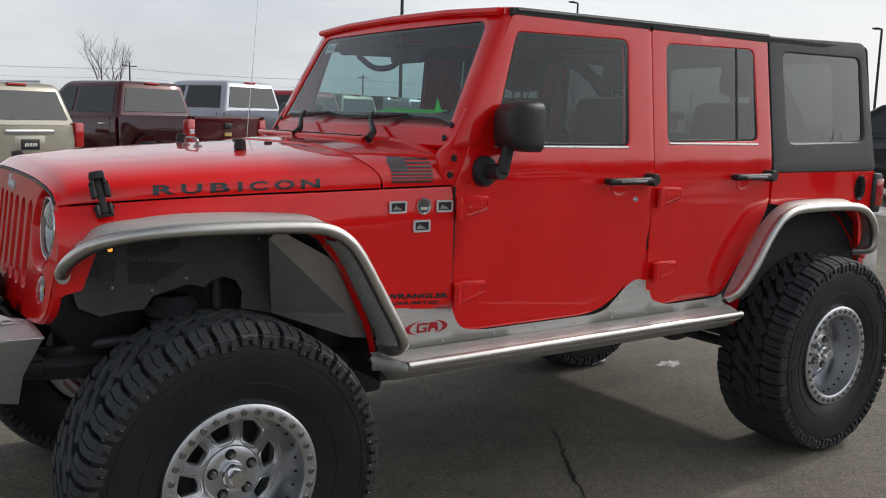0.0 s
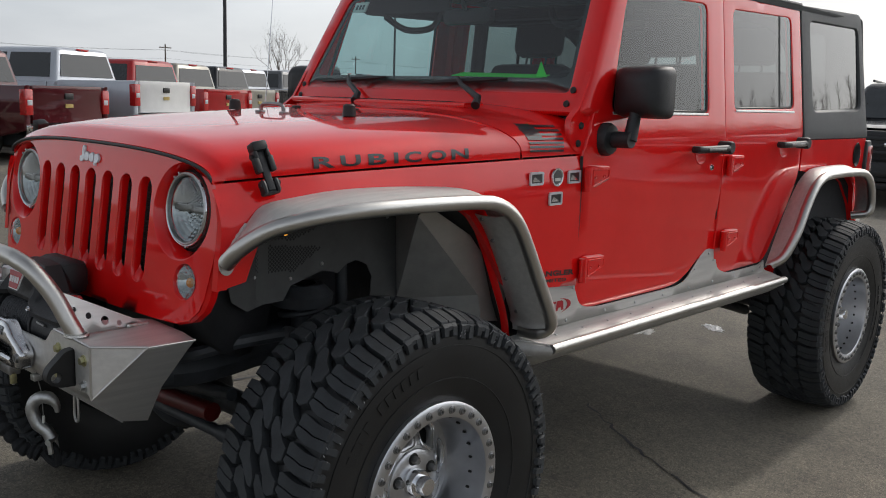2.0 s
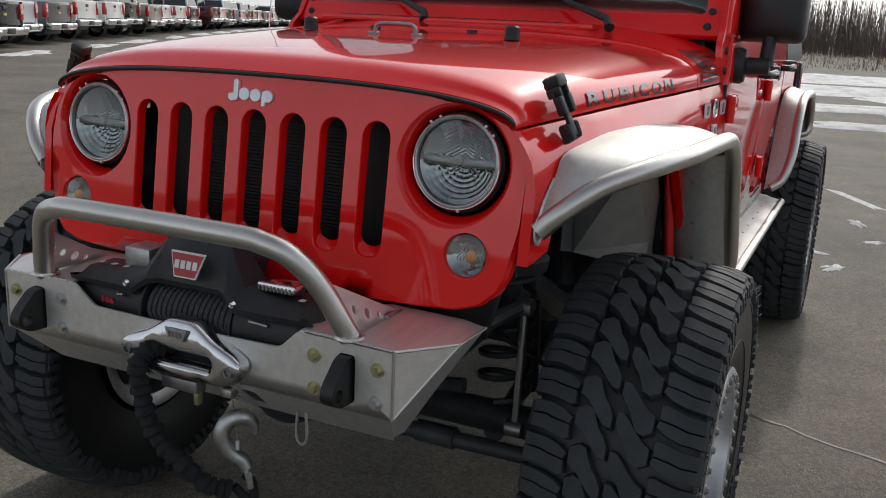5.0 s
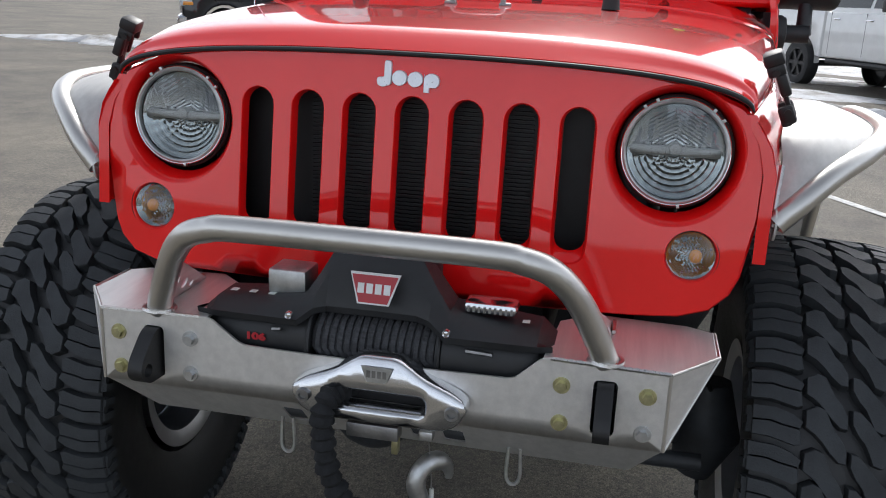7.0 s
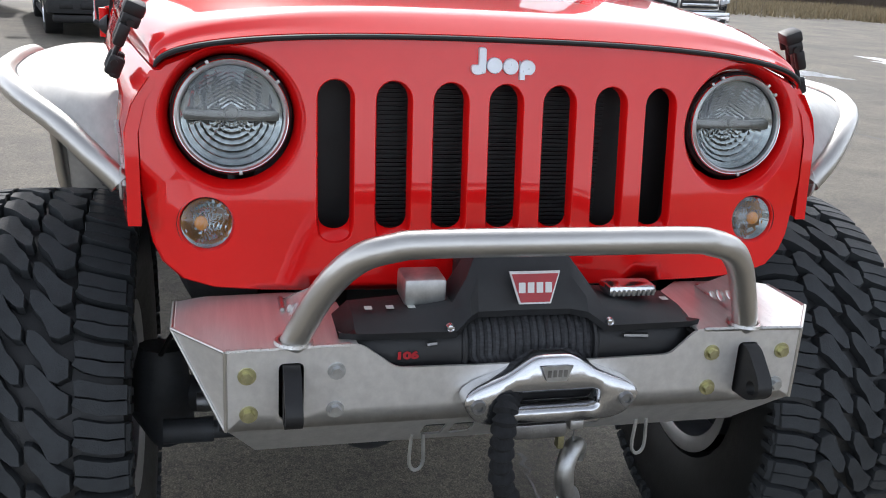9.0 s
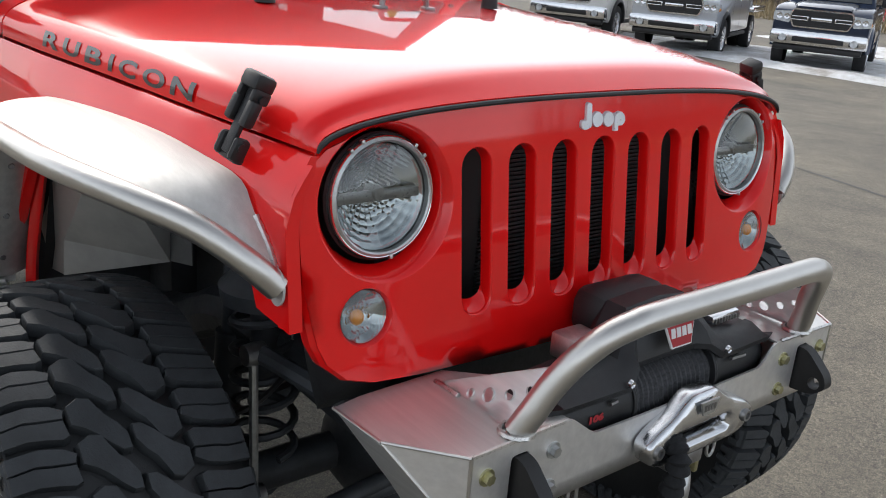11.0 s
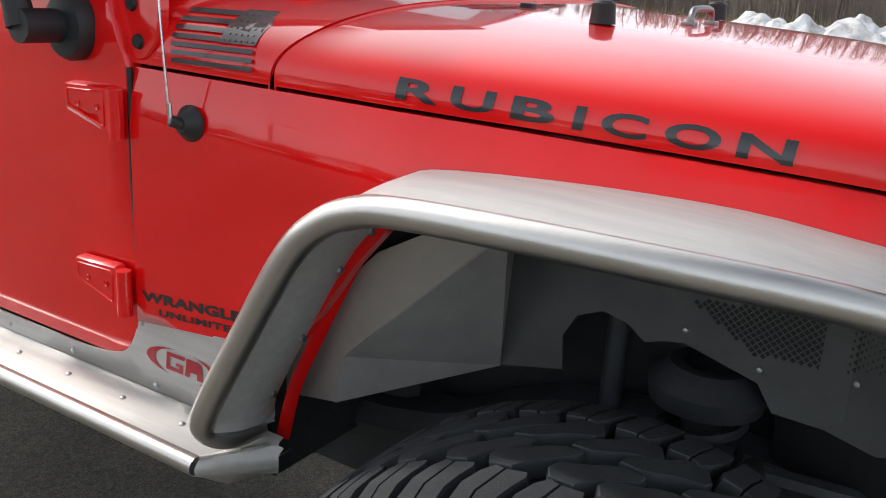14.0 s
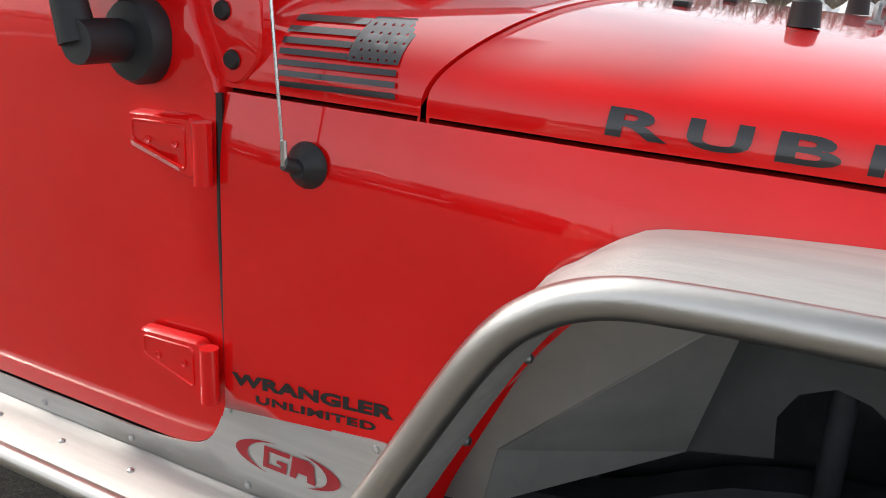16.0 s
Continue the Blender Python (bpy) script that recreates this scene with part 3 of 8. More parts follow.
for s in (1, -1):
    # headlamp: profiles are spun about the lamp's own axis, +Y is outwards
    m = Matrix.Translation((grille_x(0.468, 1.160) - 0.020, s * 0.468, 1.163)) @ Matrix.Rotation(radians(-90), 4, "Z") @ Matrix.Rotation(radians(5), 4, "X") @ Matrix.Scale(0.96, 4)
    bowl = part("headlight", lathe([(0.104, -0.008), (0.101, -0.004), (0.097, -0.006), (0.094, -0.016), (0.092, -0.046)], 48, m), SEAL, vehicle, "round headlight in a black ring")
    part("retaining_ring", lathe([(0.0965, -0.016), (0.0975, 0.000), (0.0960, 0.006), (0.0915, 0.009), (0.0885, 0.007), (0.0875, -0.002)], 48, m), GALV, bowl, "satin steel retaining ring")
    part("bezel", lathe([(0.0975, 0.001), (0.0985, 0.004), (0.0970, 0.0065), (0.0955, 0.006)], 48, m), CHROME, bowl)
    # fluted reflector: ladder flutes above the bar, radiating facets below it
    rows = []
    for i in range(49):
        q = 0.0865 * i / 48
        row = []
        for k in range(97):
            a = math.tau * k / 96
            u, v = q * math.cos(a), q * math.sin(a)
            deep = -0.046 + 0.040 * (q / 0.0865) ** 2
            fade = min(1.0, (0.0865 - q) / 0.010)
            if v > 0.010:
                f = 0.0016 * abs(math.sin(u * 150)) + 0.0011 * abs(math.sin(v * 420 + 6 * abs(u) * 40))
            elif v < -0.010:
                f = 0.0014 * abs(math.sin(a * 11)) + 0.0013 * abs(math.sin(q * 300))
            else:
                f = 0.0
            row.append(m @ Vector((u, deep + f * fade, v)))
        rows.append(row)
    part("reflector", loft(rows), REFLECTOR, bowl, "fluted mirror reflector", 20)
    part("divider_bar", box(-0.083, 0.083, -0.026, -0.010, -0.0085, 0.0085, 0.003, m), DIVIDER, bowl)
    part("bulb_shield", lathe([(0.0, 0.0), (0.010, -0.001), (0.013, -0.008), (0.013, -0.03)], 18, m @ Matrix.Translation((0, -0.004, 0.004))), DIVIDER, bowl)
    lens = part("lens", lathe([(0.0, 0.020), (0.03, 0.0185), (0.055, 0.0145), (0.074, 0.008), (0.0885, 0.0)], 44, m), LENS, bowl, "clear glass lens")
    lens.visible_shadow = False
    for a in (52, 66, 128, 142, 262):
        add = m @ Matrix.Rotation(radians(-a), 4, "Y") @ Matrix.Translation((0.0985, 0.004, 0))
        part("ring_clip", box(-0.003, 0.004, -0.004, 0.005, -0.003, 0.003, 0.001, add), GALV, bowl)
    # indicator
    m = Matrix.Translation((grille_x(0.512, 0.988) - 0.004, s * 0.512, 0.988)) @ Matrix.Rotation(radians(-90), 4, "Z") @ Matrix.Rotation(radians(7), 4, "X")
    ind = part("turn_signal", lathe([(0.0485, 0.002), (0.044, -0.006), (0.042, -0.020)], 32, m), SEAL, vehicle, "round clear turn signal with amber bulb")
    rows = []
    for i in range(19):
        q = 0.042 * i / 18
        rows.append([m @ Vector((q * math.cos(a), -0.030 + 0.026 * (q / 0.042) ** 2 + 0.0016 * abs(math.sin(q * math.cos(a) * 520 + 3 * math.sin(q * math.sin(a) * 160))) * min(1.0, (0.042 - q) / 0.004), q * math.sin(a))) for a in [math.tau * k / 64 for k in range(65)]])
    part("reflector", loft(rows), REFLECTOR, ind, "", 20)
    bm = bmesh.new()
    bmesh.ops.create_uvsphere(bm, u_segments=14, v_segments=10, radius=0.0115, matrix=m @ Matrix.Translation((-0.009 * s, -0.010, -0.001)) @ Matrix.Diagonal((1, 0.9, 1.1, 1)))
    part("bulb", bm, AMBER, ind)
    rows = []
    for i in range(25):
        q = 0.0425 * i / 24
        rows.append([m @ Vector((q * math.cos(a), 0.0125 - 7.6 * q * q + 0.0006 * math.cos(q * math.cos(a) * 900 + 2 * math.sin(q * math.sin(a) * 200)), q * math.sin(a))) for a in [math.tau * k / 72 for k in range(73)]])
    lens = part("lens", loft(rows), LENS, ind)
    lens.visible_shadow = False

# the maker's mark on the grille: plain silver shapes
def disc(cy, cz, ry, rz, n=18):
    return [(cy + ry * math.cos(k * math.tau / n), cz + rz * math.sin(k * math.tau / n)) for k in range(n)]


EMBLEM = (
    roundpoly([(0.067, 1.250), (0.058, 1.246), (0.042, 1.250), (0.042, 1.291), (0.054, 1.292), (0.054, 1.262), (0.067, 1.262)], 0.004, 3),
    disc(0.026, 1.2625, 0.0135, 0.0130),
    disc(-0.003, 1.2615, 0.0135, 0.0130),
    [(-0.019 - 0.0010, 1.240), (-0.029, 1.240), (-0.029, 1.249)] + [(-0.033 - 0.0145 * math.cos(a), 1.2600 + 0.0130 * math.sin(a)) for a in [-2.0 + k * 0.42 + 1.0 for k in range(10)]] + [(-0.020, 1.272)],
)
for loop in EMBLEM:
    bm = sheet(loop, [], 0.02, lambda y, z, d: Vector((grille_x(y, z) + 0.006 - d, -y, z)), ((-0.001, 0.002), (-0.001, 0.007)))
    part("grille_emblem", bm, EMBLEM_SILVER, vehicle, "raised silver emblem shape")


# ---- fenders and sides ----
def fender_y(x, z):
    b = lerp_table([(-0.86, 0.016), (-0.5, 0.026), (0.0, 0.042), (0.42, 0.050)], x)
    return seam_y(x) + b * smoothstep((seam_z(x) - z) / 0.10) ** 0.6


def door_y(x, z):
    if z > 1.36:
        return 0.785 - (z - 1.36) * 0.11
    if z > 1.30:
        return 0.785 + 0.004 * math.sin((z - 1.30) / 0.06 * math.pi)
    return 0.785 - 0.05 * (1.30 - z) ** 2


def on_side(f, s, out=0.0):
    return lambda x, z, d: Vector((x, s * (f(x, z) + out - d), z))


ATTACH = [(0.405, 0, 1.045), (0.385, 0, 1.095), (0.345, 0, 1.150), (0.300, 0, 1.187), (0.20, 0, 1.204), (0.08, 0, 1.216), (-0.10, 0, 1.217), (-0.285, 0, 1.208), (-0.336, 0, 1.193), (-0.380, 0, 1.162), (-0.430, 0, 1.118), (-0.515, 0, 0.965), (-0.574, 0.775, 0.845), (-0.570, 0.757, 0.770), (-0.572, 0.757, 0.755), (-0.570, 0.757, 0.748)]
for s in (1, -1):
    top = [(x, seam_z(x) - 0.006) for x in (0.398, 0.25, 0.14, 0.0, -0.2, -0.376, -0.5, -0.593, -0.72, -0.856)]
    low = [(-0.858, 0.855), (-0.600, 0.873), (-0.545, 0.877), (-0.512, 0.905), (-0.418, 1.045), (-0.355, 1.122), (-0.28, 1.165), (0.05, 1.18), (0.22, 1.165), (0.31, 1.11), (0.34, 1.03), (0.35, 1.00), (0.425, 0.982)]
    bm = sheet(top + low, [], 0.045, on_side(fender_y, s), ((0.0, 0.010), (0.0, 0.022)))
    fender = even(part("front_fender", bm, RED, vehicle, "red front fender", 60))
    # rounded nose of the fender beside the grille
    rows = []
    for z in (0.984, 1.02, 1.06, 1.10, 1.14, 1.18, 1.205, 1.225):
        fy, gx = fender_y(0.400, z), grille_x(0.617, z)
        rows.append([Vector((0.398, s * fy, z)), Vector((0.410, s * (fy - 0.003), z)), Vector((gx - 0.012, s * (fy - 0.010), z)), Vector((gx - 0.004, s * (fy - 0.012), z)), Vector((gx - 0.004, s * min(0.622, fy - 0.014), z)), Vector((gx - 0.03, s * min(0.621, fy - 0.015), z))])
    part("fender_nose", loft(rows), RED, fender, "", 60)
    # red return of the fender inside the wheel arch
    rows = []
    for x, _, z in glide([(-0.545, 0, 0.70), (-0.520, 0, 0.80), (-0.478, 0, 0.893), (-0.410, 0, 1.030), (-0.356, 0, 1.107), (-0.27, 0, 1.16)], 5):
        rows.append([Vector((x - 0.041, s * 0.735, z)), Vector((x - 0.030, s * 0.727, z)), Vector((x - 0.026, s * 0.718, z - 0.003)), Vector((x - 0.035, s * 0.709, z)), Vector((x - 0.057, s * 0.704, z))])
    part("arch_flange", loft(rows), RED, fender)

FRONT_DOOR = roundpoly([(-0.864, 1.292), (-1.118, 1.868), (-1.140, 1.896), (-1.846, 1.906), (-1.846, 0.995), (-1.63, 0.764), (-0.868, 0.764)], [0.02, 0.03, 0.03, 0.02, 0.16, 0.16, 0.12], 8)
FRONT_WIN = roundpoly([(-1.016, 1.424), (-1.146, 1.840), (-1.722, 1.850), (-1.716, 1.424)], [0.05, 0.03, 0.045, 0.035], 6)
REAR_DOOR = roundpoly([(-1.854, 0.764), (-1.854, 1.906), (-2.598, 1.915), (-2.618, 1.425), (-2.618, 1.16), (-2.56, 1.06), (-2.345, 0.772)], [0.10, 0.02, 0.02, 0.0, 0.05, 0.08, 0.06], 6)
REAR_WIN = roundpoly([(-1.928, 1.440), (-1.932, 1.850), (-2.508, 1.862), (-2.530, 1.450)], [0.035, 0.04, 0.045, 0.045], 6)
QUARTER = roundpoly([(-2.632, 1.318), (-2.612, 1.920), (-3.375, 1.940), (-3.455, 1.318)], [0.01, 0.02, 0.05, 0.02], 5)
QUARTER_WIN = roundpoly([(-2.733, 1.436), (-2.700, 1.866), (-3.335, 1.873), (-3.374, 1.452)], [0.06, 0.05, 0.05, 0.06], 6)


def make_hinge(s, x, z, parent):
    """A painted door hinge plate with its knuckle and two screws."""
    loop = roundpoly([(x - 0.006, z + 0.034), (x - 0.118, z + 0.030), (x - 0.118, z - 0.010), (x - 0.006, z - 0.040)], 0.008, 3)
    y = 0.787
    bm = sheet(loop, [], 0.03, lambda u, v, d: Vector((u, s * (y + 0.016 - d), v)), ((-0.003, 0.004), (-0.005, 0.018)))
    h = part("hinge", bm, RED, parent, "red painted hinge")
    part("knuckle", tube([(x + 0.010, s * (y + 0.014), z - 0.046), (x + 0.010, s * (y + 0.014), z + 0.034)], 0.013, 12), RED, h)
    loop = roundpoly([(x - 0.018, z + 0.026), (x - 0.110, z + 0.023), (x - 0.110, z - 0.004), (x - 0.018, z - 0.030)], 0.006, 3)
    part("raised_rim", tube([(u, s * (y + 0.016), v) for u, v in loop], 0.0022, 6, closed=True), RED, h)
    for u in (x - 0.082, x - 0.034):
        part("screw", lathe([(0.0, 0.0), (0.0035, 0.001), (0.005, 0.002), (0.0055, 0.0)], 10, Matrix.Translation((u, s * (y + 0.0165), z + 0.001)) @ Matrix.Diagonal((1, s, 1, 1))), RED, h)


def make_handle(s, x, z, parent):
    """A black pull handle on a round red dish."""
    y = 0.785
    dish = part("handle_dish", lathe([(0.0, 0.001), (0.034, 0.001), (0.046, 0.003), (0.050, 0.0)], 26, Matrix.Translation((x + 0.045, s * y, z - 0.012)) @ Matrix.Diagonal((1, s, 1, 1))), RED, parent)
    h = part("door_handle", tube(glide([(x + 0.125, s * (y + 0.012), z), (x + 0.115, s * (y + 0.042), z), (x - 0.055, s * (y + 0.046), z + 0.002), (x - 0.10, s * (y + 0.042), z + 0.003)], 4), 0.014, 10), PLASTIC, parent, "black pull handle")
    part("handle_button", lathe([(0.026, 0.0), (0.026, 0.050), (0.022, 0.056), (0.012, 0.057), (0.0, 0.054)], 18, Matrix.Translation((x - 0.108, s * y, z + 0.004)) @ Matrix.Diagonal((1, s, 1, 1))), PLASTIC, h)
    part("handle_strip", box(x - 0.05, x + 0.09, s * (y + 0.056), s * (y + 0.061), z - 0.004, z + 0.005, 0.001), STEEL, h)


def pane(name, loop, s, material, parent, depth, label=""):
    steep = lambda x, z: door_y(x, 1.85) + 0.097 * (1.85 - z)
    bm = sheet(loop, [], 0.2, on_side(steep, s, -min(depth, 0.004)), ((0.0, 0.004),))
    o = part(name, bm, material, parent, label)
    o.visible_shadow = False
    return o


for s in (1, -1):
    bm = sheet(FRONT_DOOR, [FRONT_WIN], 0.06, on_side(door_y, s), ((-0.003, 0.002), (-0.005, 0.012), (-0.005, 0.03)), ((0.004, 0.002), (0.008, 0.010), (0.010, 0.03)))
    d = even(part("front_door", bm, RED, vehicle, "red front door", 60))
    pane("window", FRONT_WIN, s, SMOKED, d, 0.020, "tinted window")
    part("window_seal", tube([Vector((x, s * (door_y(x, z) - 0.012), z)) for x, z in inset(dense(FRONT_WIN, 0.04), 0.008)], 0.008, 6, closed=True), SEAL, d)
    part("belt_trim", tube([Vector((x, s * (door_y(x, 1.424) - 0.002), 1.424)) for x in (-1.03, -1.3, -1.7)], 0.006, 6), GALV, d)
    make_hinge(s, -0.880, 1.215, d)
    part("door_seal", tube([(-0.861, s * 0.779, 1.284), (-0.861, s * 0.780, 1.10), (-0.862, s * 0.772, 0.862)], 0.0056, 6), SEAL, d)
    part("pillar_panel", sheet([(-1.875, 1.10), (-1.82, 1.04), (-1.70, 0.80), (-1.875, 0.80)], [], 0.1, on_side(lambda x, z: 0.772, s), ((0.0, 0.004),)), RED, vehicle)
    make_hinge(s, -0.880, 0.912, d)
    make_handle(s, -1.700, 1.292, d)
    part("lock_cylinder", lathe([(0.0, 0.006), (0.008, 0.006), (0.010, 0.003), (0.0125, 0.0)], 16, Matrix.Translation((-1.752, s * 0.785, 1.216)) @ Matrix.Diagonal((1, s, 1, 1))), CHROME, d)
    bm = sheet(REAR_DOOR, [REAR_WIN], 0.06, on_side(door_y, s), ((-0.003, 0.002), (-0.005, 0.012), (-0.005, 0.03)), ((0.004, 0.002), (0.008, 0.010), (0.010, 0.03)))
    d = even(part("rear_door", bm, RED, vehicle, "red rear door", 60))
    pane("window", REAR_WIN, s, DARK_GLASS, d, 0.020, "dark privacy window")
    part("window_seal", tube([Vector((x, s * (door_y(x, z) - 0.012), z)) for x, z in inset(dense(REAR_WIN, 0.04), 0.008)], 0.008, 6, closed=True), SEAL, d)
    part("window_divider", tube([(-2.385, s * (door_y(-2.385, 1.85) + 0.097 * (1.85 - z) - 0.010), z) for z in (1.448, 1.60, 1.75, 1.858)], 0.010, 6), SEAL, d)
    part("belt_trim", tube([Vector((x, s * (door_y(x, 1.438) - 0.002), 1.440)) for x in (-1.94, -2.2, -2.52)], 0.006, 6), GALV, d)
    make_hinge(s, -1.888, 1.225, d)
    part("door_seal", tube([(-1.850, s * (door_y(-1.85, z) - 0.010), z) for z in (1.898, 1.64, 1.37, 1.29, 1.10, 1.0)], 0.0050, 6), SEAL, d)
    make_hinge(s, -1.888, 0.915, d)
    make_handle(s, -2.465, 1.298, d)
    # hard top side with its fixed window
    bm = sheet(QUARTER, [QUARTER_WIN], 0.08, on_side(door_y, s, 0.004), ((-0.004, 0.004), (-0.006, 0.03)), ((0.004, 0.002), (0.012, 0.012), (0.014, 0.03)))
    q = even(part("hardtop_side", bm, TOP, vehicle, "black grained hard top side", 60))
    pane("window", QUARTER_WIN, s, QUARTER_GLASS, q, 0.006, "dark privacy window")
    # red quarter below it, around the rear wheel
    rear_low = [(-3.46, 1.312), (-2.634, 1.312), (-2.634, 1.17), (-2.72, 1.16), (-2.95, 1.165), (-3.22, 1.155), (-3.36, 1.06), (-3.40, 0.90), (-3.47, 0.86)]
    bm = sheet(rear_low, [circle(-3.345, 1.228, 0.042, 20, 0.062)], 0.07, on_side(door_y, s), ((0.0, 0.010), (0.0, 0.03)))
    quarter = even(part("rear_quarter", bm, RED, vehicle, "red rear quarter", 60))
    if s == 1:
        part("fuel_filler", lathe([(0.046, 0.004), (0.044, 0.006), (0.036, -0.004), (0.034, -0.03), (0.012, -0.03), (0.0, -0.026)], 24, Matrix.Translation((-3.345, s * 0.785, 1.228)) @ Matrix.Diagonal((1, s, 1.4, 1))), PLASTIC, quarter, "black fuel filler recess")
    t = part("tail_lamp", box(-3.53, -3.455, s * 0.62, s * 0.80, 1.10, 1.30, 0.012), PLASTIC, vehicle, "upright rear lamp")
    part("lens", box(-3.545, -3.47, s * 0.64, s * 0.803, 1.13, 1.275, 0.012), RED_LENS, t)
    # red inner arch of the rear wheel
    rows = []
    for a in range(0, 181, 20):
        c, n = math.cos(radians(a)), math.sin(radians(a))
        rows.append([Vector((-2.96 + 0.50 * c, s * 0.77, 0.62 + 0.54 * n)), Vector((-2.96 + 0.48 * c, s * 0.50, 0.62 + 0.52 * n))])
    part("inner_arch", loft(rows), RED, quarter)

# inner shell behind the doors, floor and rear wall
for s in (1, -1):
    # dark trim cloth, which also puts the shade of the door gaps into the colour
    part("inner_side", box(-3.44, -0.87, s * 0.735, s * 0.757, 0.74, 1.40), CLOTH, vehicle)
    for x0, x1, z1 in ((-1.90, -1.80, 1.90), (-2.66, -2.58, 1.90)):
        part("door_pillar", sheet([(x0, 1.39), (x1, 1.39), (x1, z1), (x0, z1)], [], 0.2, on_side(door_y, s, -0.026), ((0.0, 0.035),)), RED, vehicle)
    part("roof_side_rail", box(-2.60, -1.10, s * 0.66, s * 0.715, 1.895, 1.915), RED, vehicle)
part("tail_panel", box(-3.46, -3.42, -0.75, 0.75, 0.80, 1.35), RED, vehicle)
part("firewall", box(-0.66, -0.62, -0.70, 0.70, 0.60, 1.24), UNDER, vehicle)
# added block that keeps the view through the wheel arches dark
part("dark_backing_block", box(-0.80, -0.50, -0.43, 0.43, 0.46, 1.20, 0.03), UNDER, vehicle)
bm = box(-3.44, -0.80, -0.735, 0.735, 0.72, 0.76)
add_box(bm, -0.88, -0.86, -0.735, 0.735, 0.72, 1.38)
add_box(bm, -3.43, -3.42, -0.72, 0.72, 0.76, 1.46)
part("cabin_floor", bm, UNDER, vehicle)

# hard top roof in two panels, red windscreen header
def roof_rows(x0, x1, k=9):
    rows = []
    for i in range(k):
        x = x0 + (x1 - x0) * i / (k - 1)
        row = []
        for j in range(21):
            u = -1 + 2 * j / 20
            edge = 0.735 - (0.01 if x < -3.2 else 0)
            rise = smoothstep((-1.10 - x) / 0.75)
            z = 1.918 + (0.035 * (1 - abs(u) ** 5) + 0.016 * (1 - u * u)) * (0.12 + 0.88 * rise) - 0.03 * smoothstep((-3.25 - x) / 0.15)
            row.append(Vector((x, u * edge, z)))
        rows.append(row)
    return rows


for x0, x1 in ((-1.125, -1.843), (-1.849, -3.395)):
    rows = roof_rows(x0, x1)
    bm = loft(rows)
    for e in (rows[0], rows[-1]):
        loft([e, [p + Vector((0, 0, -0.03)) for p in e]], bm)
    for j in (0, -1):
        loft([[r[j] for r in rows], [r[j] + Vector((0, -0.006 * (1 if j else -1), -0.022)) for r in rows]], bm)
    part("hardtop_roof", bm, TOP, vehicle, "black grained roof panel", 60)
for s in (1, -1):
    part("drip_rail", tube([(-1.15, s * 0.727, 1.912), (-1.83, s * 0.727, 1.918), (-2.60, s * 0.727, 1.922)], 0.010, 8), TOP, vehicle)
# rear wall of the hard top with its window opening
rear_at = lambda y, z, d: Vector((-3.455 + (z - 1.318) * 0.105 + d, y, z))
bm = sheet(roundpoly([(-0.78, 1.318), (0.78, 1.318), (0.73, 1.93), (-0.73, 1.93)], 0.03), [roundpoly([(-0.56, 1.40), (0.56, 1.40), (0.54, 1.85), (-0.54, 1.85)], 0.05)], 0.15, rear_at)
rw = part("hardtop_rear", bm, TOP, vehicle)
o = part("rear_window", sheet(roundpoly([(-0.57, 1.39), (0.57, 1.39), (0.55, 1.86), (-0.55, 1.86)], 0.05), [], 0.3, lambda y, z, d: rear_at(y, z, d + 0.012)), window_glass("rear_glass", (0.45, 0.48, 0.48)), rw)
o.visible_shadow = False

# windscreen frame and glass
SLOPE = (-1.062 + 0.848) / (1.885 - 1.485)


def screen_at(y, z, d):
    return Vector((-0.848 + (z - 1.485) * SLOPE - 0.035 * (y / 0.7) ** 2 - d, y, z))


frame_loop = roundpoly([(-0.768, 1.425), (0.768, 1.425), (0.762, 1.52), (0.706, 1.915), (-0.706, 1.915), (-0.762, 1.52)], [0.02, 0.02, 0.05, 0.05, 0.05, 0.05])
glass_loop = roundpoly([(-0.702, 1.482), (0.702, 1.482), (0.640, 1.878), (-0.640, 1.878)], [0.03, 0.03, 0.05, 0.05])
bm = sheet(frame_loop, [glass_loop], 0.08, screen_at, ((-0.006, 0.006), (-0.014, 0.03), (-0.016, 0.08)), ((0.003, 0.002), (0.004, 0.014), (0.004, 0.04)))
ws = part("windscreen_frame", bm, RED, vehicle, "red windscreen frame", 50)
o = part("windscreen", sheet(glass_loop, [], 0.12, lambda y, z, d: screen_at(y, z, d + 0.006)), CLEAR, ws, "clear laminated glass")
o.visible_shadow = False
# black printed border along the glass
bm = sheet(glass_loop, [roundpoly([(-0.672, 1.535), (0.672, 1.535), (0.618, 1.862), (-0.618, 1.862)], 0.04)], 0.1, lambda y, z, d: screen_at(y, z, d + 0.011))
part("glass_border", bm, SEAL, ws)
part("header_bar", tube([(-1.090, -0.70, 1.905), (-1.075, -0.4, 1.918), (-1.07, 0, 1.922), (-1.075, 0.4, 1.918), (-1.090, 0.70, 1.905)], 0.014, 10), RED, ws)
part("inspection_sticker", sheet([(-0.60, 1.805), (-0.51, 1.805), (-0.51, 1.850), (-0.60, 1.850)], [], 0.2, lambda y, z, d: screen_at(y, z, d + 0.013)), PAPER, ws, "small white paper sticker")
bm = bmesh.new()
for k in range(3):
    prism([(-0.585 + k * 0.022, 1.817), (-0.570 + k * 0.022, 1.817), (-0.570 + k * 0.022, 1.838), (-0.585 + k * 0.022, 1.838)], lambda y, z: screen_at(y, z, 0.0125), lambda y, z: screen_at(y, z, 0.0122), bm)
part("sticker_mark", bm, DECAL, ws)
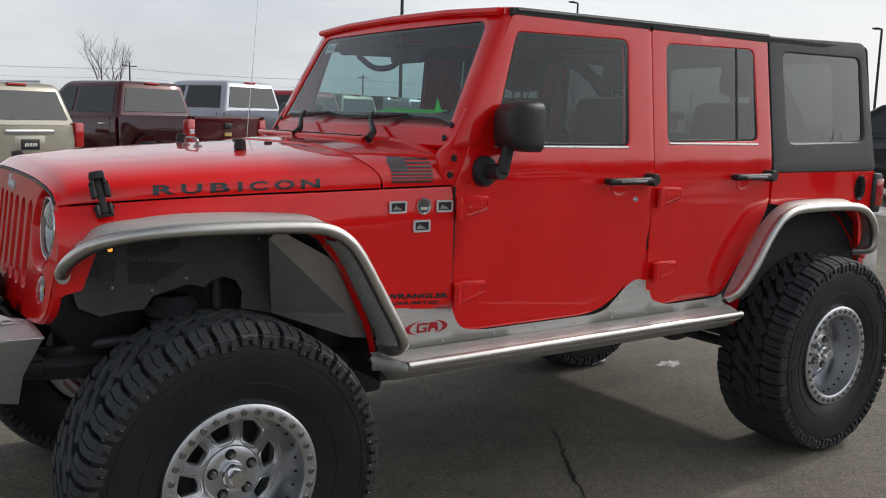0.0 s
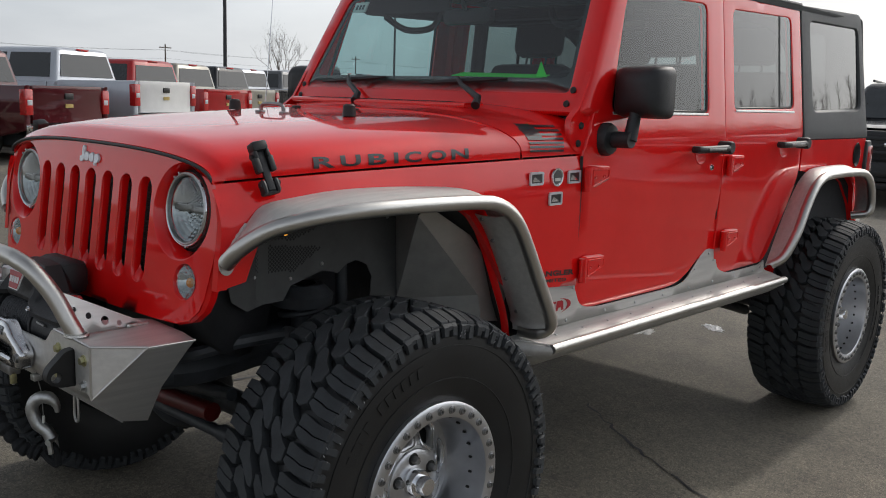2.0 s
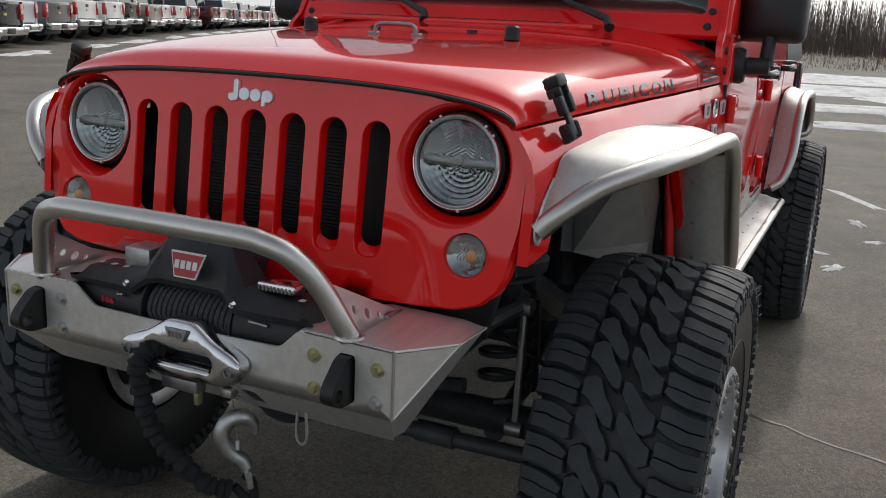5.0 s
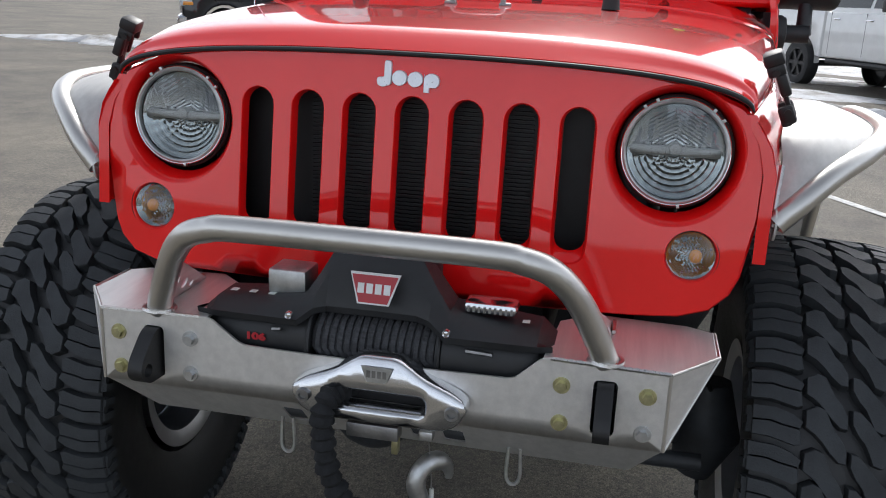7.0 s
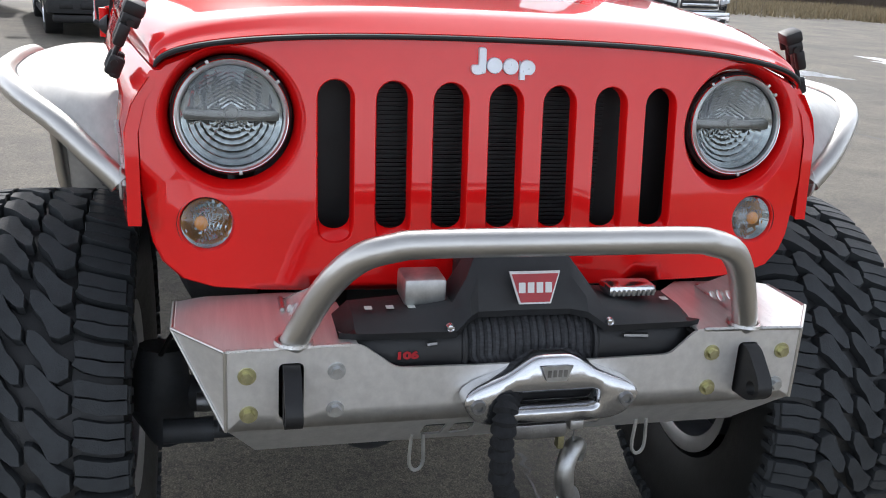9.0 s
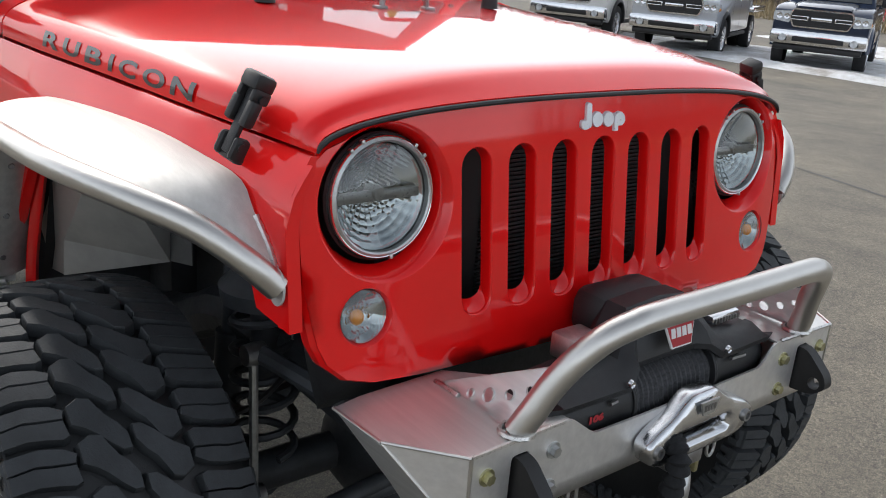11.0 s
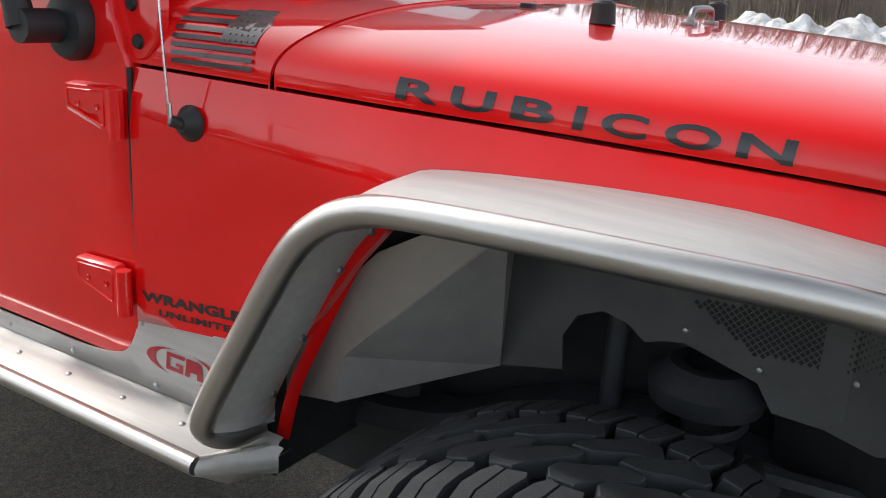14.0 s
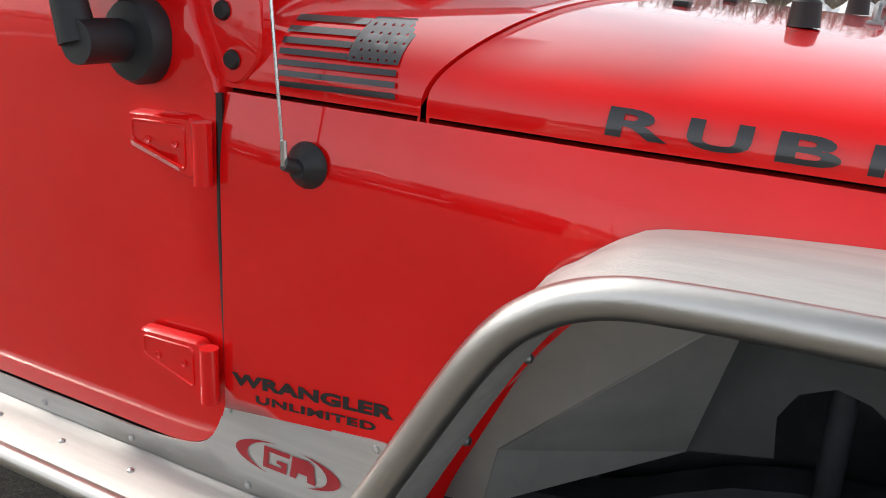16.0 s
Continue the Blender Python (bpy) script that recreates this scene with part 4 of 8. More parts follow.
# side brackets of the frame with black screws
for s in (1, -1):
    loop = roundpoly([(-0.835, 1.298), (-0.862, 1.298), (-0.985, 1.565), (-0.93, 1.56), (-0.86, 1.44), (-0.805, 1.40), (-0.805, 1.33)], 0.015, 3)
    bm = sheet(loop, [], 0.05, lambda x, z, d: Vector((x, s * (0.771 - 0.07 * max(0, z - 1.33) - d), z)), ((-0.003, 0.003), (-0.004, 0.02)))
    b = part("hinge_bracket", bm, RED, ws, "red windscreen hinge bracket")
    for x, z in ((-0.845, 1.325), (-0.862, 1.382), (-0.905, 1.452), (-0.930, 1.512)):
        part("screw", lathe([(0.0, 0.004), (0.005, 0.006), (0.010, 0.005), (0.0125, 0.0)], 14, Matrix.Translation((x, s * (0.772 - 0.07 * max(0, z - 1.33)), z)) @ Matrix.Diagonal((1, s, 1, 1))), SEAL, b)
    for y, z in ((0.735, 1.455), (0.742, 1.500)):
        p = screen_at(s * (y - 0.03), z - 0.005, -0.002)
        part("screw", lathe([(0.0, 0.004), (0.005, 0.006), (0.010, 0.005), (0.0125, 0.0)], 12, Matrix.Translation(p) @ Matrix.Rotation(radians(-90), 4, "Z")), SEAL, ws)
# wipers
for y0, y1 in ((0.45, 0.10), (-0.165, -0.50)):
    bm = tube([(-0.700, y0, 1.435), (-0.735, y0 - 0.02, 1.462), (-0.80, (y0 * 0.55 + y1 * 0.45), 1.505), (-0.845, y1 + 0.13, 1.532)], [0.016, 0.012, 0.009, 0.006], 8)
    w = part("wiper", bm, PLASTIC, vehicle, "black wiper arm and blade")
    bl = [screen_at(y1 + 0.40 * t - 0.06, 1.508 + 0.022 * t, -0.014) for t in (0, 0.25, 0.5, 0.75, 1)]
    part("blade", tube(bl, [0.004, 0.009, 0.011, 0.009, 0.004], 6), SEAL, w)
# bonnet fittings
for s in (1, -1):
    b = part("bump_stop", lathe([(0.0, 0.037), (0.013, 0.037), (0.019, 0.032), (0.021, 0.006), (0.022, 0.0)], 20, Matrix.Translation((-0.265, s * 0.312, 1.392)) @ Matrix.Rotation(radians(90), 4, "X")), SEAL, vehicle, "black rubber bump stop")
bm = tube(glide([(-0.20, 0.062, 1.392), (-0.20, 0.058, 1.412), (-0.20, 0.035, 1.419), (-0.20, -0.035, 1.419), (-0.20, -0.058, 1.412), (-0.20, -0.062, 1.392)], 4), 0.0065, 8)
add_box(bm, -0.212, -0.188, 0.052, 0.080, 1.388, 1.397, 0.003)
add_box(bm, -0.212, -0.188, -0.080, -0.052, 1.388, 1.397, 0.003)
part("footman_loop", bm, STEEL, vehicle, "dark metal loop on the bonnet")
part("washer_nozzle", box(-0.47, -0.445, 0.10, 0.125, 1.400, 1.412, 0.003), SEAL, vehicle)
part("washer_nozzle", box(-0.47, -0.445, -0.22, -0.195, 1.400, 1.412, 0.003), SEAL, vehicle)
for s in (1, -1):
    # bonnet catch: cap, strap between two lugs, pivot pins, lower bracket
    up = Vector((0.10, -0.40, 0.908)).normalized()
    out = (Vector((0.15, 0.90, 0.40)) - up * Vector((0.15, 0.90, 0.40)).dot(up)).normalized()
    across = out.cross(up)
    m = Matrix.Diagonal((1, s, 1, 1)) @ Matrix.Translation((0.292, 0.623, 1.2954)) @ Matrix((across, out, up)).transposed().to_4x4() @ Matrix.Scale(0.92, 4)
    c = part("bonnet_catch", box(-0.023, 0.023, -0.006, 0.034, 0.016, 0.044, 0.007, m), SEAL, vehicle, "black rubber bonnet catch")
    for k in (1, -1):
        part("catch_cheek", box(k * 0.012, k * 0.0235, -0.004, 0.030, -0.002, 0.020, 0.004, m), SEAL, c)
        part("catch_lug", box(k * 0.0115, k * 0.030, 0.008, 0.029, -0.043, 0.001, 0.005, m), SEAL, c)
        part("bracket_cheek", box(k * 0.0120, k * 0.027, -0.006, 0.024, -0.100, -0.060, 0.007, m), SEAL, c)
    part("catch_strap", box(-0.0108, 0.0108, 0.010, 0.020, -0.092, 0.018, 0.003, m), PLASTIC, c)
    part("bracket_base", box(-0.027, 0.027, -0.006, 0.014, -0.102, -0.088, 0.005, m), SEAL, c)
    for z, w in ((0.006, 0.029), (-0.074, 0.0305)):
        part("pivot_pin", tube([m @ Vector((-w, 0.012, z)), m @ Vector((w, 0.012, z))], 0.0065, 10), SEAL, c)

# door mirrors
for s in (1, -1):
    loop = lambda w, h: roundpoly([(-w, -h), (w, -h), (w, h), (-w, h)], 0.032, 5)
    rows = []
    for x, w, h, dy in ((-1.120, 0.098, 0.080, 0.0), (-1.112, 0.104, 0.085, 0.0), (-1.06, 0.104, 0.085, 0.0), (-1.02, 0.096, 0.078, 0.003), (-0.995, 0.078, 0.062, 0.006), (-0.985, 0.04, 0.035, 0.008)):
        rows.append([Vector((x + (0.02 * u / 0.1), s * (0.868 + dy + u), 1.496 + v)) for u, v in loop(w, h)])
    bm = loft(rows, closed=True)
    bm.faces.new([v for v in bm.verts[-len(rows[0]):]])
    mi = part("door_mirror", bm, PLASTIC, vehicle, "black door mirror on a folding arm", 50)
    part("mirror_glass", prism(loop(0.096, 0.078), lambda u, v: Vector((-1.1195 + 0.02 * u / 0.1, s * (0.868 + u), 1.496 + v)), lambda u, v: Vector((-1.116 + 0.02 * u / 0.1, s * (0.868 + u), 1.496 + v))), CHROME, mi)
    bm = tube([(-0.985, s * 0.785, 1.338), (-0.985, s * 0.885, 1.340)], 0.027, 14)
    add_tube(bm, [(-0.995, s * 0.872, 1.338), (-1.02, s * 0.872, 1.43)], [0.024, 0.020], 12)
    part("mirror_arm", bm, PLASTIC, mi)
    part("mirror_base", lathe([(0.050, 0.0), (0.050, 0.018), (0.044, 0.030), (0.026, 0.034), (0.0, 0.034)], 24, Matrix.Translation((-0.977, s * 0.784, 1.338)) @ Matrix.Diagonal((1, s, 1.1, 1))), PLASTIC, mi)

# ---- interior ----
bm = bmesh.new()
dash_rows = []
for y in (-0.70, -0.3, 0.0, 0.3, 0.70):
    dash_rows.append([Vector(p) for p in ((-0.88, y, 1.36), (-0.91, y, 1.485), (-0.93, y, 1.505), (-1.04, y, 1.512), (-1.13, y, 1.46), (-1.12, y, 1.20), (-1.05, y, 1.0))])
part("dashboard", loft(dash_rows), CLOTH, vehicle, "dark dashboard")
m = Matrix.Translation((-1.28, 0.37, 1.40)) @ Matrix.Rotation(radians(65), 4, "Y")
bm = tube([m @ Vector((0.185 * math.cos(k * math.tau / 28), 0.185 * math.sin(k * math.tau / 28), 0)) for k in range(28)], 0.016, 8, closed=True)
add_box(bm, -0.06, 0.06, -0.17, 0.17, -0.02, 0.01, 0.01, m)
part("steering_wheel", bm, CLOTH, vehicle)
for y in (0.37, -0.37):
    for x, name in ((-1.72, "front_seat"), (-2.55, "rear_seat")):
        bm = box(x - 0.25, x + 0.27, y - 0.25, y + 0.25, 0.90, 1.10, 0.05)
        add_box(bm, -0.06, 0.07, y - 0.24, y + 0.24, 0.0, 0.58, 0.05, Matrix.Translation((x - 0.22, 0, 1.06)) @ Matrix.Rotation(radians(-12), 4, "Y"))
        seat = part(name, bm, CLOTH, vehicle, "dark cloth seat")
        bm = box(-0.05, 0.06, y - 0.135, y + 0.135, 0.0, 0.19, 0.045, Matrix.Translation((x - 0.37, 0, 1.665)) @ Matrix.Rotation(radians(-8), 4, "Y"))
        add_tube(bm, [(x - 0.345, y - 0.06, 1.60), (x - 0.365, y - 0.06, 1.70)], 0.006, 6)
        add_tube(bm, [(x - 0.345, y + 0.06, 1.60), (x - 0.365, y + 0.06, 1.70)], 0.006, 6)
        part("headrest", bm, CLOTH, seat)
# padded roll bars with grab straps
for s in (1, -1):
    r = part("roll_bar", tube(glide([(-1.15, s * 0.60, 1.84), (-1.90, s * 0.60, 1.85), (-2.70, s * 0.60, 1.83), (-3.20, s * 0.62, 1.35)], 5), 0.036, 10), CLOTH, vehicle, "padded black roll bar")
    part("upright", tube([(-1.92, s * 0.60, 1.84), (-1.94, s * 0.66, 1.40), (-1.94, s * 0.66, 0.78)], 0.036, 10), CLOTH, r)
    part("grab_strap", tube(glide([(-1.22, s * 0.56, 1.80), (-1.25, s * 0.46, 1.745), (-1.28, s * 0.34, 1.75), (-1.30, s * 0.29, 1.81)], 5), 0.014, 8), CLOTH, r)
    part("sun_visor", box(-1.16, -1.14, s * 0.10, s * 0.58, 1.80, 1.875, 0.008), CLOTH, vehicle)
part("roll_hoop", tube([(-1.92, -0.6, 1.85), (-1.92, 0.6, 1.85)], 0.036, 10), CLOTH, vehicle)
bm = box(-1.17, -1.13, -0.13, 0.13, 1.745, 1.81, 0.02)
add_tube(bm, [(-1.13, 0, 1.80), (-1.09, 0, 1.87)], 0.01, 8)
part("rear_view_mirror", bm, CLOTH, vehicle)
part("rear_sound_bar", box(-2.02, -1.86, -0.5, 0.5, 1.83, 1.895, 0.03), CLOTH, vehicle)
# green card on the dashboard
bm = loft([[Vector((-0.918, 0.13, 1.540)), Vector((-0.985, 0.13, 1.554))], [Vector((-0.925, 0.54, 1.536)), Vector((-0.985, 0.54, 1.548))]])
card = part("dash_card", thick(bm, 0.002), GREEN, vehicle, "bright green paper card on the dashboard")
bm = bmesh.new()
bm.faces.new([bm.verts.new(p) for p in ((-0.955, 0.50, 1.538), (-0.955, 0.55, 1.538), (-0.950, 0.525, 1.592))])
part("card_flap", thick(bm, 0.002), GREEN, card)

# ---- aluminium armour: flares, sill plates, steps ----
def rail_and_skin(s, rail, attach, f_attach, name, label, count=46, ends=()):
    """A tube flare: skin from the body to a round outer rail."""
    R = glide([(x, s * y, z) for x, y, z in rail], 8)
    A = glide([(x, s * (y or f_attach(x, z) + 0.003), z) for x, y, z in [(p[0], p[1] if len(p) == 3 else 0, p[-1]) for p in attach]], 8)

    def at(P, t):
        L = [0.0]
        for a, b in zip(P, P[1:]):
            L.append(L[-1] + (b - a).length)
        d = t * L[-1]
        for i in range(1, len(P)):
            if L[i] >= d - 1e-9:
                k = (d - L[i - 1]) / max(1e-9, L[i] - L[i - 1])
                return P[i - 1].lerp(P[i], k)
        return P[-1]

    def at_index(P, t):
        k = t * (len(P) - 1)
        i = min(int(k), len(P) - 2)
        return P[i].lerp(P[i + 1], k - i)

    rows = []
    alike = len(A) == len(R)
    for i in range(count + 1):
        t = i / count
        a, r = (at(A, t), at(R, t)) if not alike else (at_index(A, t), at_index(R, t))
        row = []
        for j in range(7):
            k = j / 6
            p = a.lerp(r, k)
            p.z += 0.010 * math.sin(k * math.pi) * (1 if 0.08 < t < 0.62 else 0.3)
            row.append(p)
        rows.append(row)
    skin = part(name, thick(loft(rows), 0.004), ALU, vehicle, label, 40)
    part("outer_rail", tube(R, 0.0205, 14), ALU_TUBE, skin, "bright round aluminium rail")
    # dark tube for the shadow gap where skin and rail are welded
    part("seam_shade_line", tube([r.lerp(a, 0.11) + Vector((0, 0, 0.004)) for a, r in [((at_index if alike else at)(A, i / 60), (at_index if alike else at)(R, i / 60)) for i in range(1, 50)]], 0.0016, 5), UNDER, skin)
    return skin, A, R


for s in (1, -1):
    rail = [(0.405, 0.648, 1.050), (0.392, 0.690, 1.092), (0.350, 0.745, 1.137), (0.280, 0.806, 1.166), (0.190, 0.850, 1.182), (0.09, 0.874, 1.188), (-0.08, 0.884, 1.188), (-0.24, 0.886, 1.183), (-0.315, 0.886, 1.172), (-0.375, 0.886, 1.143), (-0.43, 0.886, 1.085), (-0.52, 0.886, 0.932), (-0.585, 0.886, 0.815), (-0.603, 0.872, 0.770), (-0.590, 0.838, 0.748), (-0.580, 0.778, 0.746)]
    skin, A, R = rail_and_skin(s, rail, ATTACH, fender_y, "front_flare", "brushed aluminium tube flare over the front wheel")
    # thick weld at the nose of the flare
    part("weld", tube([a.lerp(r, 0.02) for a, r in zip(A[:16], A[:16])], [0.004 + 0.0014 * (k % 2) for k in range(16)], 6), WELD, skin)
    tip = part("mount_tab", lathe([(0.0, 0.004), (0.022, 0.004), (0.022, 0.0)], 20, Matrix.Translation((0.402, s * (fender_y(0.40, 1.05) + 0.004), 1.050)) @ Matrix.Diagonal((1, s, 1.3, 1))), ALU, skin)
    part("bolt", lathe([(0.0, 0.005), (0.006, 0.005), (0.008, 0.0)], 10, Matrix.Translation((0.402, s * (fender_y(0.40, 1.05) + 0.009), 1.046)) @ Matrix.Diagonal((1, s, 1, 1))), STEEL, skin)
    # flat back plate inside the rear leg, with its bolts
    rows = []
    for x, _, z in glide([(-0.362, 0, 1.128), (-0.416, 0, 1.062), (-0.500, 0, 0.910), (-0.556, 0, 0.797), (-0.562, 0, 0.765)], 6):
        rows.append([Vector((x - 0.022, s * 0.872, z + 0.006)), Vector((x - 0.006, s * 0.836, z)), Vector((x + 0.003, s * 0.800, z)), Vector((x - 0.006, s * 0.764, z)), Vector((x - 0.034, s * 0.728, z))])
    bp = part("back_plate", thick(loft(rows), 0.003), ALU, skin)
    for x, z in ((-0.372, 1.116), (-0.424, 1.048), (-0.492, 0.925), (-0.550, 0.815)):
        part("bolt", lathe([(0.0, 0.006), (0.005, 0.006), (0.007, 0.0)], 10, Matrix.Translation((x + 0.004, s * 0.786, z)) @ Matrix.Rotation(radians(-90), 4, "Z")), STEEL, bp)
    # rear flare
    def rear_side(x, z):
        return 0.787
    rail = [(-2.335, 0.815, 0.760), (-2.36, 0.86, 0.80), (-2.42, 0.885, 0.905), (-2.50, 0.885, 1.02), (-2.575, 0.885, 1.10), (-2.65, 0.885, 1.138), (-2.74, 0.885, 1.152), (-2.95, 0.885, 1.155), (-3.15, 0.885, 1.148), (-3.25, 0.885, 1.125), (-3.32, 0.885, 1.07), (-3.35, 0.885, 0.99), (-3.345, 0.875, 0.93), (-3.32, 0.80, 0.91)]
    attach = [(-2.330, 0.752), (-2.40, 0.86), (-2.50, 1.00), (-2.60, 1.11), (-2.70, 1.165), (-2.80, 1.180), (-2.95, 1.184), (-3.14, 1.182), (-3.26, 1.165), (-3.35, 1.11), (-3.39, 1.02), (-3.40, 0.93)]
    skin, A, R = rail_and_skin(s, rail, attach, rear_side, "rear_flare", "brushed aluminium tube flare over the rear wheel")

    # sill plate with its upswept middle between the doors
    def sill_y(x, z):
        return 0.770
    loop = roundpoly([(-0.866, 0.857), (-0.598, 0.876), (-0.596, 0.725), (-2.36, 0.722), (-2.345, 0.775), (-2.30, 0.760), (-1.985, 0.758), (-1.885, 0.79), (-1.870, 0.872), (-1.792, 0.885), (-1.74, 0.86), (-1.63, 0.770), (-1.56, 0.758), (-1.0, 0.758), (-0.90, 0.775)], [0.01, 0.01, 0, 0, 0, 0.02, 0.05, 0.05, 0.02, 0.03, 0.05, 0.06, 0.03, 0.05, 0.05], 4)
    sill = part("sill_plate", sheet(loop, [], 0.07, on_side(sill_y, s, 0.004), ((0.0, 0.004),)), ALU, vehicle, "riveted bare aluminium sill plate")
    rv = part("rivet", dome(), GALV, sill)
    rv.matrix_local = Matrix.Translation((-0.862, s * 0.774, 0.846)) @ Matrix.Rotation(s * radians(-90), 4, "X")
    for x, z in [(-0.618, 0.864), (-0.66, 0.742), (-0.83, 0.737), (-1.06, 0.738), (-1.26, 0.738), (-1.46, 0.738), (-1.66, 0.738), (-1.86, 0.738), (-2.06, 0.738), (-2.24, 0.738), (-1.81, 0.862), (-1.70, 0.81), (-1.855, 0.83), (-2.31, 0.748)]:
        again(rv, Matrix.Translation((x, s * 0.774, z)) @ Matrix.Rotation(s * radians(-90), 4, "X"))
    # step: sloping tread, round outer nose, angled ends
    rows = []
    for x, w in ((-0.545, 0.0), (-0.60, 0.6), (-0.63, 1.0), (-1.0, 1.0), (-1.6, 1.0), (-2.2, 1.0), (-2.36, 1.0), (-2.385, 0.7)):
        yo = 0.772 + 0.098 * w
        rows.append([Vector((x, s * y, z)) for y, z in ((0.760, 0.728), (0.772, 0.722), (0.80 if w else 0.772, 0.718), (yo - 0.012, 0.708), (yo, 0.700), (yo + 0.007 * w, 0.690), (yo + 0.004 * w, 0.678), (yo - 0.014 * w, 0.668), (0.772 + 0.03 * w, 0.700 - 0.070 * w), (0.74, 0.700 - 0.085 * w))])
    bm = loft(rows)
    bm.faces.new([bm.verts.new(p) for p in rows[-1]])
    step = part("side_step", bm, ALU, vehicle, "bare aluminium side step", 55)
    part("nose_tube", tube([(-0.628, s * 0.868, 0.695), (-1.4, s * 0.868, 0.696), (-2.37, s * 0.868, 0.697)], 0.016, 12), ALU_TUBE, step)
    part("weld", tube([(-0.556, s * 0.782, 0.722), (-0.585, s * 0.82, 0.717), (-0.628, s * 0.862, 0.708)], 0.004, 6), WELD, step)
    rv = part("rivet", dome(), GALV, step)
    rv.matrix_local = Matrix.Translation((-0.72, s * 0.815, 0.7145)) @ Matrix.Rotation(s * radians(-6), 4, "X")
    for x in (-0.87, -1.02, -1.17, -1.32, -1.47, -1.62, -1.77, -1.92, -2.07, -2.22):
        again(rv, Matrix.Translation((x, s * 0.815, 0.7145)) @ Matrix.Rotation(s * radians(-6), 4, "X"))

# inner fenders: folded metal liners with mesh vents
def liner_y(x):
    return 0.512 + 0.085 * smoothstep((x - 0.20) / 0.18)


for s in (1, -1):
    loop = [(0.36, 1.165), (0.20, 1.180), (-0.05, 1.192), (-0.285, 1.172), (-0.298, 0.843), (-0.185, 0.868), (-0.190, 0.925), (-0.170, 0.963), (-0.128, 0.982), (-0.088, 0.972), (-0.058, 0.950), (-0.03, 0.960), (0.0, 0.965), (0.11, 0.935), (0.135, 0.897), (0.275, 0.893), (0.352, 0.936), (0.375, 1.02)]
    bm = sheet(loop, [], 0.05, lambda x, z, d: Vector((x, s * (liner_y(x) - d), z)), ((0.0, 0.003),))
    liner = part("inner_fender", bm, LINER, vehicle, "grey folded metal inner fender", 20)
    A, B, C, D = [Vector((x, s * y, z)) for x, y, z in ((-0.215, 0.680, 1.125), (-0.500, 0.667, 0.853), (-0.298, 0.512, 0.843), (-0.285, 0.512, 1.172))]
    low_ = Vector((-0.517, s * 0.667, 0.764))
    bm = bmesh.new()
    for tri_ in ((C, D, A), (C, A, B), (C, B, low_)):
        bm.faces.new([bm.verts.new(p) for p in tri_])
    bmesh.ops.remove_doubles(bm, verts=bm.verts, dist=1e-4)
    part("rear_plate", thick(bm, 0.003), LINER_SHADED, liner, "", 5)
    bm = bmesh.new()
    E_, F_, G_ = [Vector((x, s * y, z)) for x, y, z in ((-0.550, 0.735, 0.720), (-0.385, 0.745, 1.070), (-0.27, 0.742, 1.165))]
    # dark sheet added for the shade in the gap behind the arch lip
    gap = bmesh.new()
    for a, b, c in ((A, G_, F_), (B, F_, E_)):
        gap.faces.new([gap.verts.new(p + Vector((-0.058, -s * 0.045, 0))) for p in (a, b, c)])
    gap.faces.new([gap.verts.new(p + Vector((-0.058, -s * 0.045, 0))) for p in (A, F_, B)])
    part("gap_shade", gap, PLASTIC, liner)
    G_, F_, E_ = [p + Vector((-0.042, -s * 0.034, 0)) for p in (G_.lerp(A, 0.30), F_.lerp(A.lerp(B, 0.5), 0.22), E_.lerp(low_, 0.35))]
    flat_n = (B - A).cross(F_ - A)
    G_.x -= flat_n.dot(G_ - A) / flat_n.x
    E_.x -= flat_n.dot(E_ - A) / flat_n.x
    for tri_ in ((A, G_, F_), (A, F_, B), (B, F_, E_), (B, E_, low_)):
        bm.faces.new([bm.verts.new(p) for p in tri_])
    bmesh.ops.remove_doubles(bm, verts=bm.verts, dist=1e-4)
    part("corner_plate", thick(bm, 0.003), LINER_LIT, liner, "", 20)
    # perforated panels in the front half: small diamonds sunk in a dark sheet
    for quad_ in ([(-0.02, 1.150), (0.31, 1.135), (0.325, 1.085), (0.10, 1.062), (0.03, 1.085)], [(0.00, 1.035), (0.10, 1.045), (0.325, 1.070), (0.335, 1.035), (0.22, 0.985), (0.10, 0.975)]):
        bm = bmesh.new()
        u, row = -0.04, 0
        while u < 0.36:
            v = 0.96 + (0.0055 if row % 2 else 0.0)
            while v < 1.16:
                if inside((u, v), quad_):
                    y = s * (liner_y(u) + 0.0008)
                    bm.faces.new([bm.verts.new((u + a, y, v + b)) for a, b in ((0.0042, 0), (0, 0.0042), (-0.0042, 0), (0, -0.0042))])
                v += 0.011
            u, row = u + 0.0056, row + 1
        part("mesh_vent", bm, SEAL, liner, "dark perforated vent")
    for x, z in ((-0.02, 1.13), (0.0, 0.985), (0.235, 0.975), (-0.25, 1.10), (0.11, 0.955)):
        part("rivet", lathe([(0.0, 0.004), (0.004, 0.003), (0.006, 0.0)], 10, Matrix.Translation((x, s * liner_y(x), z)) @ Matrix.Diagonal((1, s, 1, 1))), GALV, liner)
    # small amber marker lamp under the nose of the flare
    if s > 0:
        lamp = part("marker_lamp", lathe([(0.0, 0.007), (0.004, 0.006), (0.0065, 0.003), (0.0075, 0.0)], 14, Matrix.Translation((0.290, s * 0.728, 1.126)) @ Matrix.Diagonal((1, s, 1, 1))), AMBER_LIT, vehicle, "small lit amber marker lamp")
        part("lamp_stalk", tube([(0.290, s * 0.728, 1.126), (0.290, s * 0.60, 1.126)], 0.011, 10), SEAL, lamp)
    # added dark sheet behind it that stands for the shade deep in the arch
    rows = []
